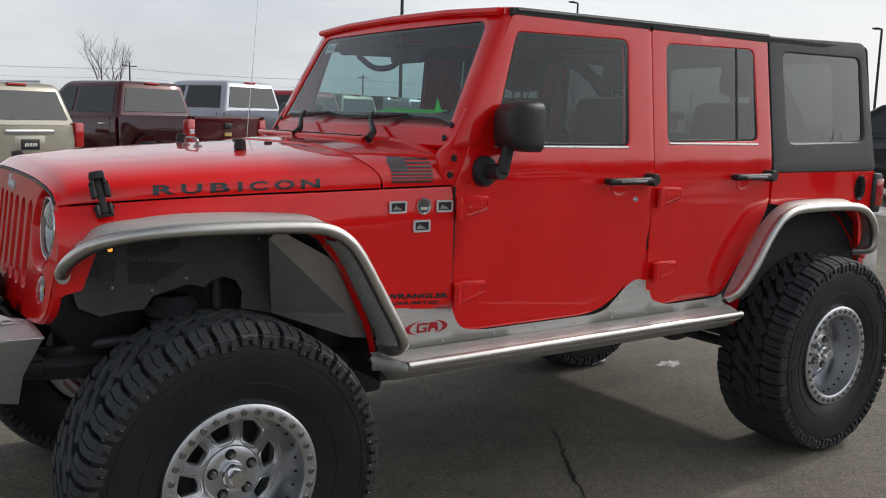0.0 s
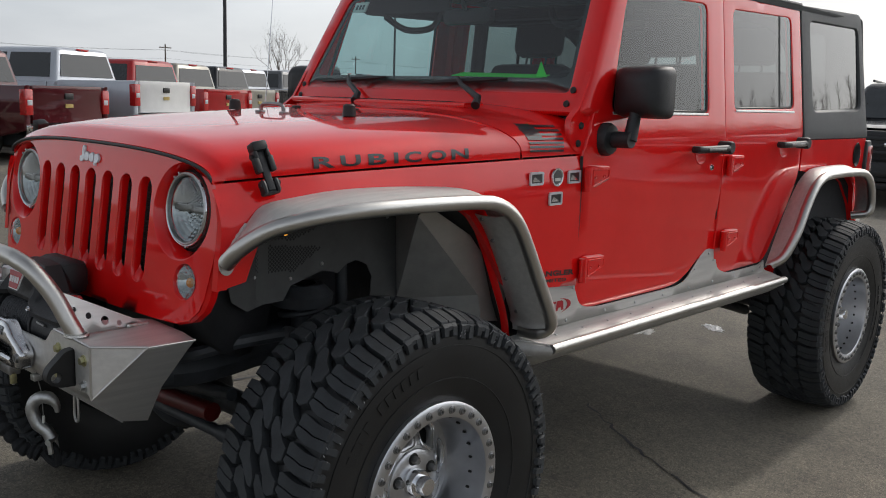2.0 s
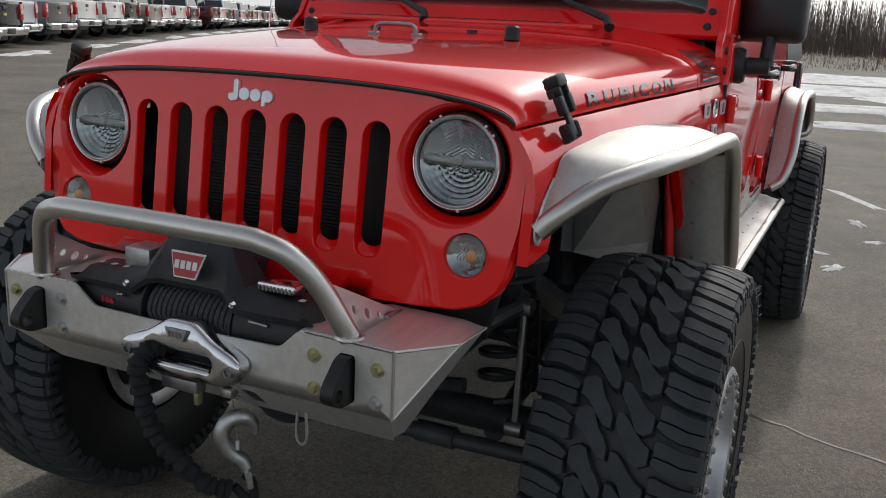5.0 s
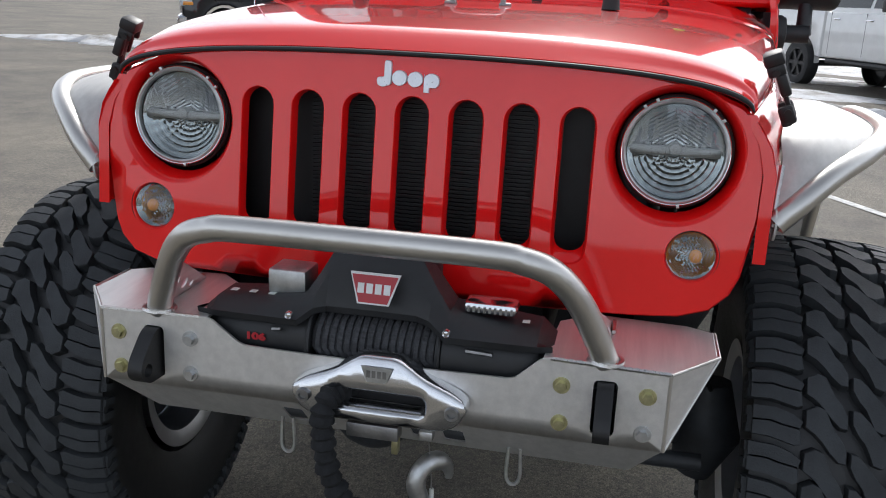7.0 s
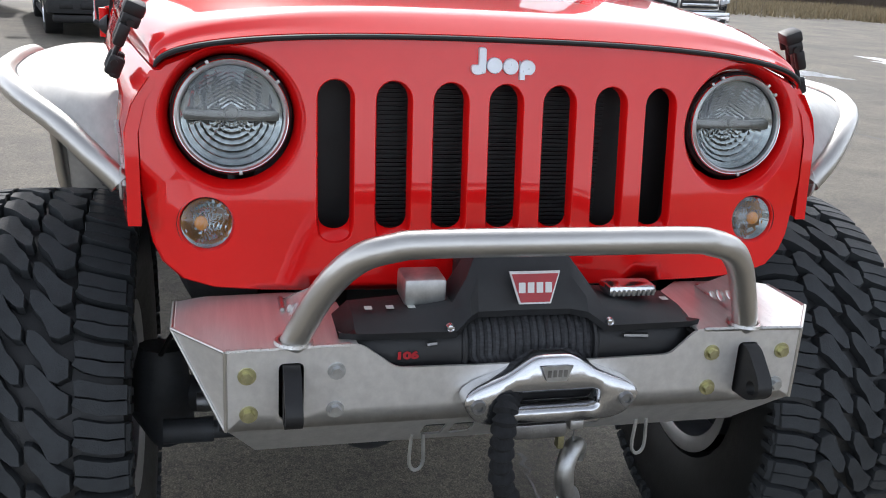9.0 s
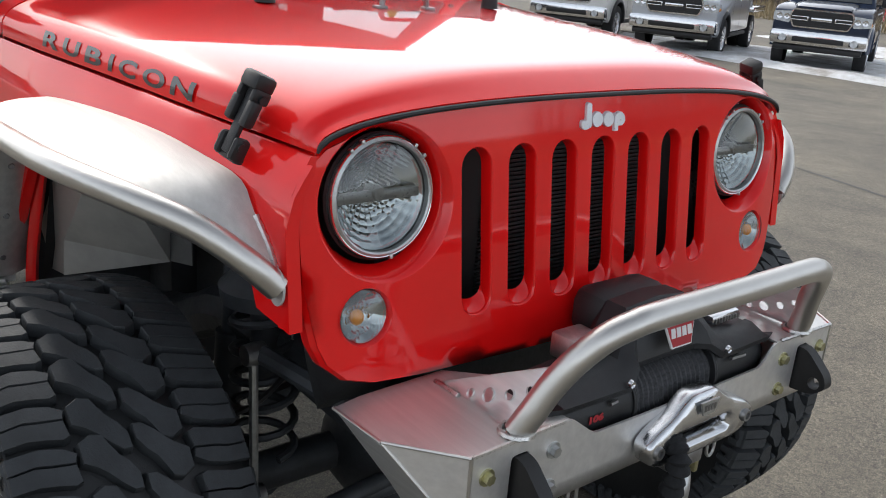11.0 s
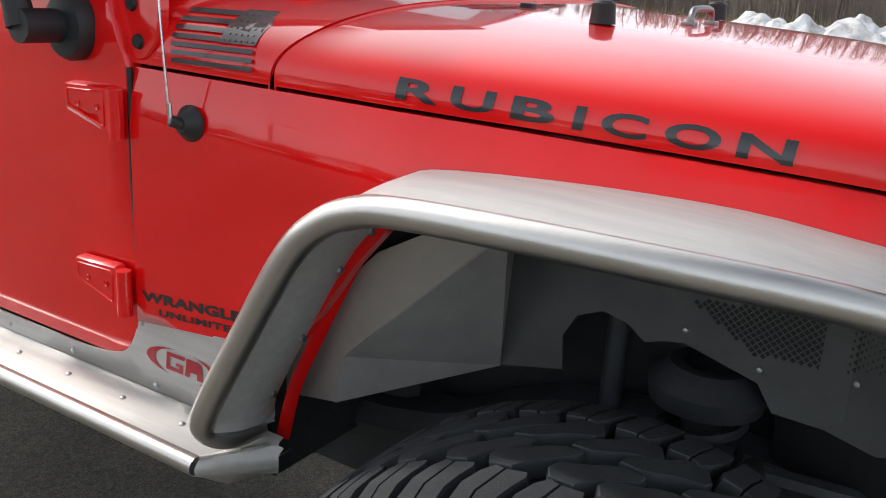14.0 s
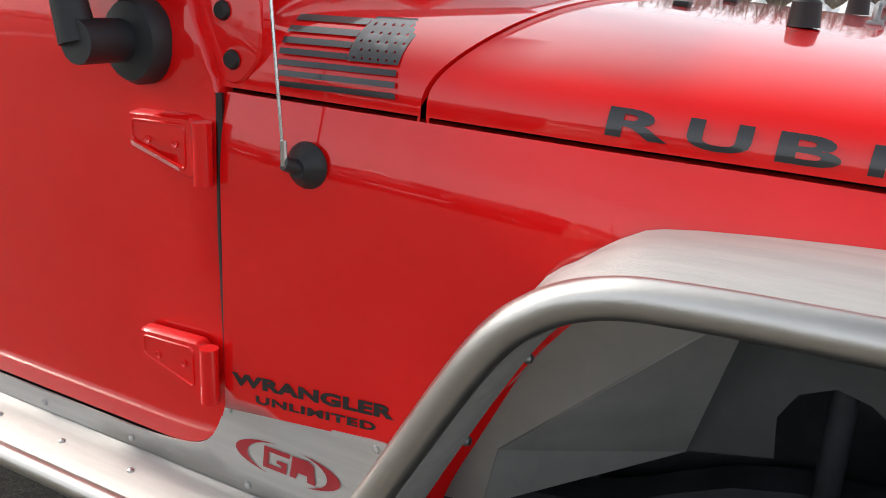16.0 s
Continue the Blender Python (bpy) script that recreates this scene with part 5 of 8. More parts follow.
    for x, z in ((0.38, 0.86), (0.30, 1.17), (0.0, 1.20), (-0.30, 1.19), (-0.58, 0.70)):
        rows.append([Vector((x, s * 0.43, z)), Vector((x, s * 0.36, z)), Vector((x, s * 0.36, 0.67))])
    part("arch_shade_panel", loft(rows), UNDER, liner)

# ---- front bumper ----
BX = 0.672
bump_loop = [(0.486, 0.857), (0.286, 0.862), (0.242, 0.820), (0.10, 0.818), (-0.10, 0.818), (-0.226, 0.820), (-0.282, 0.862), (-0.486, 0.857), (-0.486, 0.726), (0.486, 0.726)]
tab_slots = [roundpoly([(s * 0.389 - 0.019, 0.742), (s * 0.389 + 0.019, 0.742), (s * 0.389 + 0.019, 0.836), (s * 0.389 - 0.019, 0.836)], 0.010, 4) for s in (1, -1)]
fair_hole = roundpoly([(-0.055, 0.748), (0.110, 0.748), (0.110, 0.785), (-0.055, 0.785)], 0.015, 4)
bm = sheet(roundpoly(bump_loop, [0.004, 0.012, 0.012, 0, 0, 0.012, 0.012, 0.004, 0.004, 0.004], 3), tab_slots + [fair_hole], 0.06, lambda y, z, d: Vector((BX - d, y, z)), ((0.0, 0.005),))
bumper = part("front_bumper", bm, ALU_PLATE, vehicle, "bare aluminium plate bumper", 30)
for s in (1, -1):
    top = [(BX - 0.001, 0.486, 0.858), (BX - 0.001, 0.288, 0.863), (0.50, 0.300, 0.866), (0.445, 0.36, 0.866), (0.445, 0.52, 0.862), (0.442, 0.566, 0.853), (0.567, 0.568, 0.855)]
    bm = bmesh.new()
    bm.faces.new([bm.verts.new((x, s * y, z)) for x, y, z in top])
    part("top_plate", thick(bm, 0.005), ALU_PLATE, bumper)
    # wing in two flat facets: from the face to the outer corner, and on to the back
    bm = bmesh.new()
    corner = {k: bm.verts.new((x, s * y, z)) for k, (x, y, z) in {"f": (BX - 0.001, 0.487, 0.857), "q": (0.567, 0.567, 0.855), "b": (0.442, 0.568, 0.852), "c": (0.453, 0.553, 0.828), "r": (0.490, 0.489, 0.724), "u": (0.496, 0.4245, 0.618), "t": (0.573, 0.4345, 0.637), "l": (BX - 0.001, 0.487, 0.727)}.items()}
    for names_ in ("fql", "qbcr", "qrutl"):
        bm.faces.new([corner[c] for c in names_])
    part("wing_plate", thick(bm, 0.005), ALU_PLATE, bumper, "", 12)
    for path in ([(BX, 0.487, 0.858), (0.567, 0.567, 0.856)], [(0.567, 0.567, 0.855), (0.442, 0.568, 0.852)], [(BX, 0.487, 0.857), (BX, 0.487, 0.727)], [(0.567, 0.567, 0.855), (BX - 0.001, 0.487, 0.727)]):
        part("rounded_edge", tube([(x, s * y, z) for x, y, z in path], 0.0030, 8), ALU_TUBE, bumper)
    pts = glide([(BX, s * 0.487, 0.859), (BX, s * 0.40, 0.861), (BX, s * 0.30, 0.863)], 15)
    part("weld", tube(pts, [0.0030 + 0.0012 * (k % 2) for k in range(len(pts))], 5), WELD, bumper)
    # recovery tab
    tab = roundpoly([(0.66, 0.742), (0.715, 0.745), (0.742, 0.768), (0.735, 0.792), (0.690, 0.834), (0.66, 0.834)], [0.002, 0.02, 0.02, 0.02, 0.02, 0.002], 4)
    bm = sheet(tab, [circle(0.716, 0.771, 0.0125, 16)], 0.03, lambda x, z, d: Vector((x, s * 0.389 + 0.013 - d, z)), ((0.0, 0.026),))
    sheet(tab, [circle(0.716, 0.771, 0.0125, 16)], 0.03, lambda x, z, d: Vector((x, s * 0.389 - 0.013 + d, z)), ((0.0, 0.0),), bm=bm)
    part("recovery_tab", bm, SEAL, bumper, "black recovery tab")
    # gusset between top plate and hoop, with a row of holes
    holes = [circle(0.545, 0.876, 0.0065, 12), circle(0.580, 0.887, 0.0105, 16), circle(0.618, 0.903, 0.008, 14), circle(0.650, 0.922, 0.006, 12)]
    gus = [(0.468, 0.862), (0.652, 0.864), (0.672, 0.915), (0.688, 0.952), (0.700, 0.980)]
    bm = sheet(gus, holes, 0.04, lambda x, z, d: Vector((x, s * lerp_table([(0.862, 0.389), (0.896, 0.374), (0.945, 0.352), (0.992, 0.324)], z) + 0.002 - d, z)), ((0.0, 0.004),))
    part("gusset", bm, ALU_PLATE, bumper, "triangular aluminium gusset with round holes")
    part("weld", tube(glide([(0.47, s * 0.393, 0.866), (0.53, s * 0.393, 0.867)], 10), [0.004 + 0.0015 * (k % 2) for k in range(11)], 5), WELD, bumper)
    part("weld", tube([(0.655 + 0.026 * math.cos(a), s * 0.385 + 0.026 * math.sin(a), 0.8645) for a in [k * math.tau / 30 for k in range(30)]], [0.0035 + 0.0015 * (k % 2) for k in range(30)], 5, closed=True), WELD, bumper)
bolt = part("bolt", hex_bolt(0.0095), ZINC, bumper)
bolt.matrix_local = Matrix.Translation((BX, 0.455, 0.818))
bolt_g = part("bolt", hex_bolt(0.0095), GALV, bumper)
bolt_g.matrix_local = Matrix.Translation((BX, 0.453, 0.754))
for y, z, b in ((-0.455, 0.818, bolt), (-0.453, 0.754, bolt), (-0.320, 0.820, bolt_g), (-0.321, 0.755, bolt_g), (0.320, 0.820, bolt), (0.321, 0.755, bolt)):
    again(b, Matrix.Translation((BX, y, z)) @ Matrix.Rotation(radians(y * 900), 4, "X"))
# chin plate with drain slots, folded back under the face
chin = lambda y, z, d: Vector((BX - 0.002 - (0.727 - z) * 1.05 - d * 0.6, y, z + d * 0.4))
chin_loop = [(-0.486, 0.727), (0.486, 0.727), (0.44, 0.635), (-0.44, 0.635)]
drains = [roundpoly([(y - 0.019, 0.655), (y + 0.019, 0.655), (y + 0.019, 0.699), (y - 0.019, 0.699)], 0.006, 3) for y in (-0.148, -0.098, 0.082, 0.140)]
part("chin_plate", sheet(chin_loop, drains, 0.07, chin, ((0.0, 0.005),)), ALU_PLATE, bumper, "", 30)
part("rear_beam", box(0.42, 0.60, -0.43, 0.43, 0.70, 0.745, 0.006), UNDER, bumper)
# hoop
HOOP_HALF = [(0.655, 0.385, 0.862), (0.668, 0.372, 0.896), (0.684, 0.350, 0.945), (0.704, 0.324, 0.989), (0.722, 0.292, 1.021), (0.733, 0.252, 1.036), (0.739, 0.205, 1.043)]
hoop = glide(HOOP_HALF + [(0.743, 0.0, 1.045)] + [(x, -y, z) for x, y, z in HOOP_HALF[::-1]], 7)
part("hoop", tube(hoop, 0.0215, 18), ALU_TUBE, bumper, "round aluminium hoop")
for y in (-0.17, 0.245):
    part("hanging_eye", tube(glide([(0.60, y - 0.010, 0.66), (0.60, y - 0.012, 0.605), (0.60, y, 0.590), (0.60, y + 0.012, 0.605), (0.60, y + 0.010, 0.66)], 4), 0.0035, 6), GALV, bumper)

# ---- winch ----
m = Matrix.Identity(4)
motor = [(0.0, -0.305), (0.040, -0.303), (0.052, -0.290), (0.056, -0.27), (0.056, -0.135), (0.060, -0.125), (0.060, -0.115), (0.0, -0.114)]
T = Matrix.Translation((0.598, 0.0, 0.825))
winch = part("winch", lathe(motor, 28, T), PLASTIC, vehicle, "black electric winch with a synthetic rope")
part("gear_housing", lathe([(0.0, 0.118), (0.060, 0.119), (0.060, 0.13), (0.057, 0.14), (0.057, 0.26), (0.050, 0.283), (0.035, 0.295), (0.0, 0.296)], 28, T), PLASTIC, winch)
bm = bmesh.new()
for k in range(17):
    y = -0.104 + k * 0.0132
    for lay, r in ((0, 0.044), (1, 0.050)):
        add_tube(bm, [T @ Vector((r * math.cos(a), y + lay * 0.006 + 0.010 * (a / math.tau), r * math.sin(a))) for a in [j * math.tau / 20 for j in range(20)]], 0.0066, 6, closed=True)
part("rope_drum", bm, ROPE, winch, "dark rope wound on the drum")
for y in (-0.113, 0.113):
    part("drum_flange", lathe([(0.030, -0.004), (0.064, -0.004), (0.066, 0.0), (0.064, 0.004), (0.030, 0.004)], 28, T @ Matrix.Translation((0, y, 0))), PLASTIC, winch)
# cover bridge with the raised middle
rows = []
for y, zt, xf in ((-0.315, 0.865, 0.640), (-0.29, 0.888, 0.648), (-0.20, 0.895, 0.650), (-0.13, 0.905, 0.652), (-0.105, 0.945, 0.640), (-0.088, 0.978, 0.622), (0.0, 0.984, 0.620), (0.070, 0.978, 0.622), (0.095, 0.945, 0.640), (0.125, 0.905, 0.652), (0.20, 0.896, 0.650), (0.275, 0.888, 0.648), (0.30, 0.865, 0.640)):
    zb = 0.862 if abs(y) > 0.12 else 0.882
    rows.append([Vector(p) for p in ((0.54, y, zb - 0.01), (0.535, y, zt - 0.02), (0.55, y, zt), (xf - 0.03, y, zt), (xf - 0.004, y, zt - 0.012 if zt < 0.92 else zt - 0.03), (xf + 0.012, y, zb + 0.012), (xf + 0.008, y, zb), (0.54, y, zb - 0.01))])
bm = loft(rows)
bm.faces.new([bm.verts.new(p) for p in rows[0][:-1]])
bm.faces.new([bm.verts.new(p) for p in rows[-1][:-1]])
part("winch_cover", bm, PLASTIC, winch, "", 30)
part("control_hump", box(0.47, 0.56, -0.10, 0.085, 0.885, 0.985, 0.03), PLASTIC, winch)
part("solenoid_box", box(0.535, 0.605, -0.205, -0.135, 0.895, 0.940, 0.006), GALV, winch, "grey control box")
part("clutch_lever", box(0.565, 0.615, 0.145, 0.235, 0.902, 0.922, 0.008, Matrix.Translation((0, 0, 0)) @ Matrix.Rotation(0.0, 4, "X")), POLISHED, winch, "silver clutch lever")
for k in range(9):
    part("lever_rib", box(0.6145, 0.617, 0.152 + k * 0.009, 0.156 + k * 0.009, 0.906, 0.916), STEEL, winch)
for y in (-0.142, 0.128):
    part("screw", lathe([(0.0, 0.006), (0.004, 0.004), (0.006, 0.006), (0.0075, 0.0)], 14, Matrix.Translation((0.664, y, 0.882)) @ Matrix.Rotation(radians(-90), 4, "Z")), POLISHED, winch)
for y in (-0.19, 0.19):
    part("tie_bolt", tube([(0.656, y - 0.03 * (1 if y > 0 else -1), 0.852), (0.656, y + 0.014, 0.850)], 0.004, 6), STEEL, winch)
# maker's plate: a red trapezoid with a pale rim and plain pale bars
plate_at = lambda y, z, d: Vector((0.640 + (0.945 - z) * 0.28 - d + 0.004, y, z))
trap = [(0.043, 0.962), (-0.043, 0.962), (-0.027, 0.912), (0.027, 0.912)]
mp = part("maker_plate", sheet(trap, [], 0.05, plate_at, ((0.0, 0.004),)), WHITE_LETTER, winch, "red and white maker's plate")
part("plate_face", sheet([(0.0395, 0.959), (-0.0395, 0.959), (-0.0245, 0.915), (0.0245, 0.915)], [], 0.05, lambda y, z, d: plate_at(y, z, d - 0.0012), ((0.0, 0.001),)), RED_BADGE, mp)
for k in range(4):
    y = -0.0225 + k * 0.015
    part("plate_bar", sheet([(y - 0.0055, 0.930), (y + 0.0055, 0.930), (y + 0.0055, 0.946), (y - 0.0055, 0.946)], [], 0.05, lambda y, z, d: plate_at(y, z, d - 0.0024), ((0.0, 0.001),)), WHITE_LETTER, mp)
bm = letters_on("106", 0.014, 0.034, lambda u, v: Vector((0.6560, -0.222 + u, 0.826 + v)), None, 0.06)
part("model_number", bm, RED_BADGE, winch)
for y in (-0.27, -0.235, -0.2, 0.245):
    part("cover_print", box(0.602, 0.615, y, y + 0.012, 0.8965, 0.8975), PAPER, winch)

# ---- fairlead, rope end, hook ----
FY = 0.026
loop = roundpoly([(FY - 0.147, 0.772), (FY - 0.128, 0.786), (FY - 0.075, 0.806), (FY - 0.03, 0.835), (FY + 0.03, 0.835), (FY + 0.075, 0.806), (FY + 0.128, 0.786), (FY + 0.147, 0.772), (FY + 0.128, 0.738), (FY + 0.10, 0.728), (FY - 0.10, 0.728), (FY - 0.128, 0.738)], 0.012, 4)
mouth = roundpoly([(FY - 0.085, 0.744), (FY + 0.085, 0.744), (FY + 0.085, 0.786), (FY - 0.085, 0.786)], 0.019, 6)
bm = sheet(loop, [mouth], 0.03, lambda y, z, d: Vector((0.706 - d + 0.004 * math.cos((z - 0.765) * 40), y, z)), ((-0.004, 0.004), (-0.006, 0.012), (-0.006, 0.034)), ((0.002, 0.002), (0.007, 0.008), (0.009, 0.03)))
fair = part("fairlead", bm, POLISHED, vehicle, "polished aluminium rope fairlead", 50)
for s in (1, -1):
    f = part("socket_bolt", lathe([(0.0, 0.003), (0.006, 0.003), (0.0065, 0.008), (0.011, 0.008), (0.013, 0.0)], 18, Matrix.Translation((0.708, FY + s * 0.126, 0.763)) @ Matrix.Rotation(radians(-90), 4, "Z")), STEEL, fair)
part("fairlead_plate", sheet([(FY - 0.026, 0.828), (FY + 0.026, 0.828), (FY + 0.016, 0.802), (FY - 0.016, 0.802)], [], 0.05, lambda y, z, d: Vector((0.7135 - d, y, z)), ((0.0, 0.004),)), GALV, fair)
for k in range(4):
    part("plate_bar", box(0.7138, 0.7146, FY - 0.0165 + k * 0.009, FY - 0.0105 + k * 0.009, 0.810, 0.822), STEEL, fair)
part("mouth_shade", box(0.66, 0.664, FY - 0.09, FY + 0.09, 0.742, 0.79), SEAL, fair)
# sleeve of the rope: out of the mouth, down, over to the hook
sl = glide([(0.66, -0.03, 0.768), (0.700, -0.050, 0.768), (0.726, -0.060, 0.745), (0.722, -0.060, 0.69), (0.715, -0.052, 0.63), (0.706, -0.028, 0.575), (0.700, 0.02, 0.536), (0.672, 0.062, 0.484), (0.640, 0.094, 0.466)], 8)
bm = tube(sl, [0.0185 + 0.0035 * math.sin(k * 2.1) + 0.002 * math.sin(k * 5.3) for k in range(len(sl))], 12)
rope = part("rope_end", bm, SLEEVE, vehicle, "black sleeved winch rope end")
T = Matrix.Translation((0.626, 0.108, 0.572)) @ Matrix.Rotation(radians(45), 4, "Z")
# hook: thick C that tapers to its tip
arc = [(0.0 + 0.034 * math.cos(radians(a)), 0.020 + 0.036 * math.sin(radians(a))) for a in range(-8, 215, 12)]
pts = [T @ Vector((0.0, -y * -1, z)) for y, z in arc]
pts = pts[::1] + [T @ Vector((0, -0.020, -0.022)), T @ Vector((0, 0.004, -0.040)), T @ Vector((0, 0.014, -0.060))]
rad = [0.007 + 0.0100 * min(1.0, i / 6) for i in range(len(pts))]
hook = part("winch_hook", tube(glide(pts, 2), [rad[min(len(rad) - 1, i // 2)] for i in range(2 * (len(pts) - 1) + 1)], 12), GALV, vehicle, "grey forged winch hook on a cable")
bm = tube([T @ Vector((0.018, 0.016, -0.062)), T @ Vector((0.018, 0.020, -0.098))], 0.0075, 8)
add_tube(bm, [T @ Vector((-0.018, 0.016, -0.062)), T @ Vector((-0.018, 0.020, -0.098))], 0.0075, 8)
add_tube(bm, [T @ Vector((-0.026, 0.016, -0.064)), T @ Vector((0.028, 0.016, -0.064))], 0.008, 10)
part("clevis", bm, GALV, hook)
part("rope_eye", tube(glide([T @ Vector((0, 0.012, -0.075)), T @ Vector((0, 0.026, -0.095)), T @ Vector((0, 0.030, -0.135)), T @ Vector((0, 0.010, -0.125)), T @ Vector((0, -0.01, -0.10))], 4), 0.010, 8), SLEEVE, hook)
part("safety_wire", tube(glide([(0.640, 0.098, 0.688), (0.632, 0.102, 0.65), (0.630, 0.106, 0.60), (0.630, 0.108, 0.556)], 5), 0.0014, 5), STEEL, hook)
part("wire_ferrule", tube([(0.630, 0.108, 0.576), (0.630, 0.108, 0.556)], 0.004, 8), PAPER, hook)
part("wire_clip", box(0.625, 0.652, 0.085, 0.110, 0.676, 0.694, 0.003), GALV, hook)
bm = box(0.665, 0.695, -0.03, 0.06, 0.690, 0.716, 0.003)
part("under_bracket", bm, STEEL, bumper)
part("brass_fitting", box(0.675, 0.692, 0.048, 0.060, 0.665, 0.700, 0.003), ZINC, bumper)

# ---- writing and badges on the sides ----
def hood_side(s, x, z, out=0.0016):
    return Vector((x, s * (hood_y(x, z) + out), z))


for s in (1, -1):
    if s == 1:
        place = lambda u, v: hood_side(1, 0.143 - u, 1.269 + 0.033 * u + v)
    else:
        place = lambda u, v: hood_side(-1, -0.381 + u, 1.289 - 0.041 * u + v)
    # extended capitals, each at its own stretch of the line
    bm = bmesh.new()
    for glyph, start, end in zip("RUBICON", (0.0, 0.081, 0.167, 0.2505, 0.286, 0.3645, 0.450), (0.0640, 0.143, 0.2260, 0.2645, 0.3435, 0.4310, 0.514)):
        letters_on(glyph, 0.0295, end - start, lambda u, v: place(start + u + 0.06 * v, v), bm, 0.030)
    letter_parts(bm, "letter", DECAL, vehicle, "matt black letter on the bonnet side")
    # flag decal: stripes and canton in matt grey
    def flag_at(u, v, d, s=s):
        x, z = -0.628 - 0.155 * u, 1.300 + 0.086 * v
        return Vector((x - 0.012 * (v - 0.5), s * (hood_y(x, z) + 0.0042 - d), z))
    stars = []
    for i in range(6):
        for j in range(5):
            if i == 5 and j % 2:
                continue
            stars.append(circle(0.035 + 0.066 * i + (0.033 if j % 2 else 0) * 0.9, 0.475 + 0.105 * j, 0.010, 6, 0.017))
    fl = part("flag_decal", sheet([(0.0, 0.43), (0.415, 0.43), (0.415, 0.98), (0.0, 0.98)], stars, 0.05, flag_at, ((0.0, 0.0005),)), DECAL, vehicle, "matt grey flag decal")
    for k in range(7):
        v0 = k * 0.146
        u0 = 0.0 if k < 3 else 0.42
        rows = [[flag_at(u0 + (1 - u0) * i / 10, v, 0) for i in range(11)] for v in (v0, v0 + 0.04, v0 + 0.078)]
        part("flag_stripe", loft(rows), DECAL, fl)
    # model words low on the fender
    fy = lambda x, z: fender_y(x, z) + 0.0012
    if s == -1:
        bm = letters_on("WRANGLER", 0.0185, 0.248, lambda u, v: Vector((-0.845 + u, -fy(-0.845 + u, 0.87), 0.895 + 0.055 * u + v)), None, 0.05, 1.05)
        bm2 = letters_on("UNLIMITED", 0.012, 0.184, lambda u, v: Vector((-0.806 + u, -fy(-0.806 + u, 0.87), 0.876 + 0.055 * u + v)), None, 0.04, 1.1)
    else:
        bm = letters_on("WRANGLER", 0.0185, 0.248, lambda u, v: Vector((-0.595 - u, fy(-0.595 - u, 0.87), 0.908 - 0.055 * u + v)), None, 0.05, 1.05)
        bm2 = letters_on("UNLIMITED", 0.012, 0.184, lambda u, v: Vector((-0.622 - u, fy(-0.622 - u, 0.87), 0.886 - 0.055 * u + v)), None, 0.04, 1.1)
    part("fender_lettering", bm, DECAL, vehicle, "matt black lettering low on the fender")
    part("fender_lettering", bm2, DECAL, vehicle, "matt black lettering low on the fender")
    # red maker's mark cut into the sill plate: two arcs and two blocks
    cx, cz = -0.761, 0.794
    bm = bmesh.new()
    sx = s * -1
    P = lambda u, v: Vector((cx + sx * u * 1.36, s * 0.7755, cz + v))
    for a0, a1, k in ((100, 250, 1), (-70, 75, -1)):
        inner, outer_ = [], []
        for i in range(15):
            a = radians(a0 + (a1 - a0) * i / 14)
            w = math.sin(math.pi * i / 14)
            outer_.append(P(0.066 * math.cos(a), 0.026 * math.sin(a)))
            inner.append(P((0.066 - 0.016 * w) * math.cos(a), (0.026 - 0.005 * w) * math.sin(a)))
        loft([outer_, inner], bm)
    for mark in ([(-0.030, -0.016), (0.000, -0.016), (0.001, 0.001), (-0.012, 0.001), (-0.012, -0.004), (-0.006, -0.005), (-0.006, -0.009), (-0.023, -0.009), (-0.022, 0.010), (0.004, 0.010), (0.005, 0.017), (-0.028, 0.017)],
                 [(0.004, -0.016), (0.012, -0.016), (0.014, -0.006), (0.026, -0.006), (0.026, -0.016), (0.036, -0.016), (0.034, 0.012), (0.028, 0.017), (0.008, 0.017)]):
        sheet(mark, [], 0.05, lambda u, v, d: P(u, v), ((0.0, 0.0),), bm=bm)
    part("sill_mark", bm, RED_BADGE, sill if s == -1 else vehicle, "red maker's mark")

# small chrome badges on the driver's fender
for x, z, kind in ((-0.638, 1.219, 0), (-0.737, 1.220, 1), (-0.818, 1.219, 0), (-0.728, 1.153, 0)):
    y = fender_y(x, z)
    if kind:
        b = part("round_badge", lathe([(0.0, 0.002), (0.022, 0.002), (0.025, 0.005), (0.029, 0.005), (0.030, 0.0)], 26, Matrix.Translation((x, y, z))), CHROME, vehicle, "round chrome trail badge")
        part("badge_face", lathe([(0.0, 0.003), (0.022, 0.003)], 24, Matrix.Translation((x, y, z))), LINER, b)
        part("badge_mark", box(x - 0.014, x + 0.014, y + 0.003, y + 0.0045, z - 0.012, z - 0.002), PAPER, b)
    else:
        loop = roundpoly([(x - 0.034, z - 0.021), (x + 0.034, z - 0.021), (x + 0.034, z + 0.021), (x - 0.034, z + 0.021)], 0.008, 4)
        at = lambda u, v, d: Vector((u, y + 0.006 - d, v))
        b = part("badge", sheet(loop, [inset(loop, 0.007)], 0.05, at, ((0.0, 0.006),), ((0.0, 0.004),)), EMBLEM_SILVER, vehicle, "small chrome badge")
        part("badge_face", sheet(inset(loop, 0.006), [], 0.05, lambda u, v, d: at(u, v, d + 0.003), ((0.0, 0.002),)), DECAL, b)
        part("badge_mark", prism([(x - 0.020, z - 0.010), (x + 0.022, z - 0.010), (x + 0.010, z + 0.006), (x - 0.006, z - 0.002)], lambda u, v: at(u, v, 0.0025), lambda u, v: at(u, v, 0.004)), POLISHED, b)
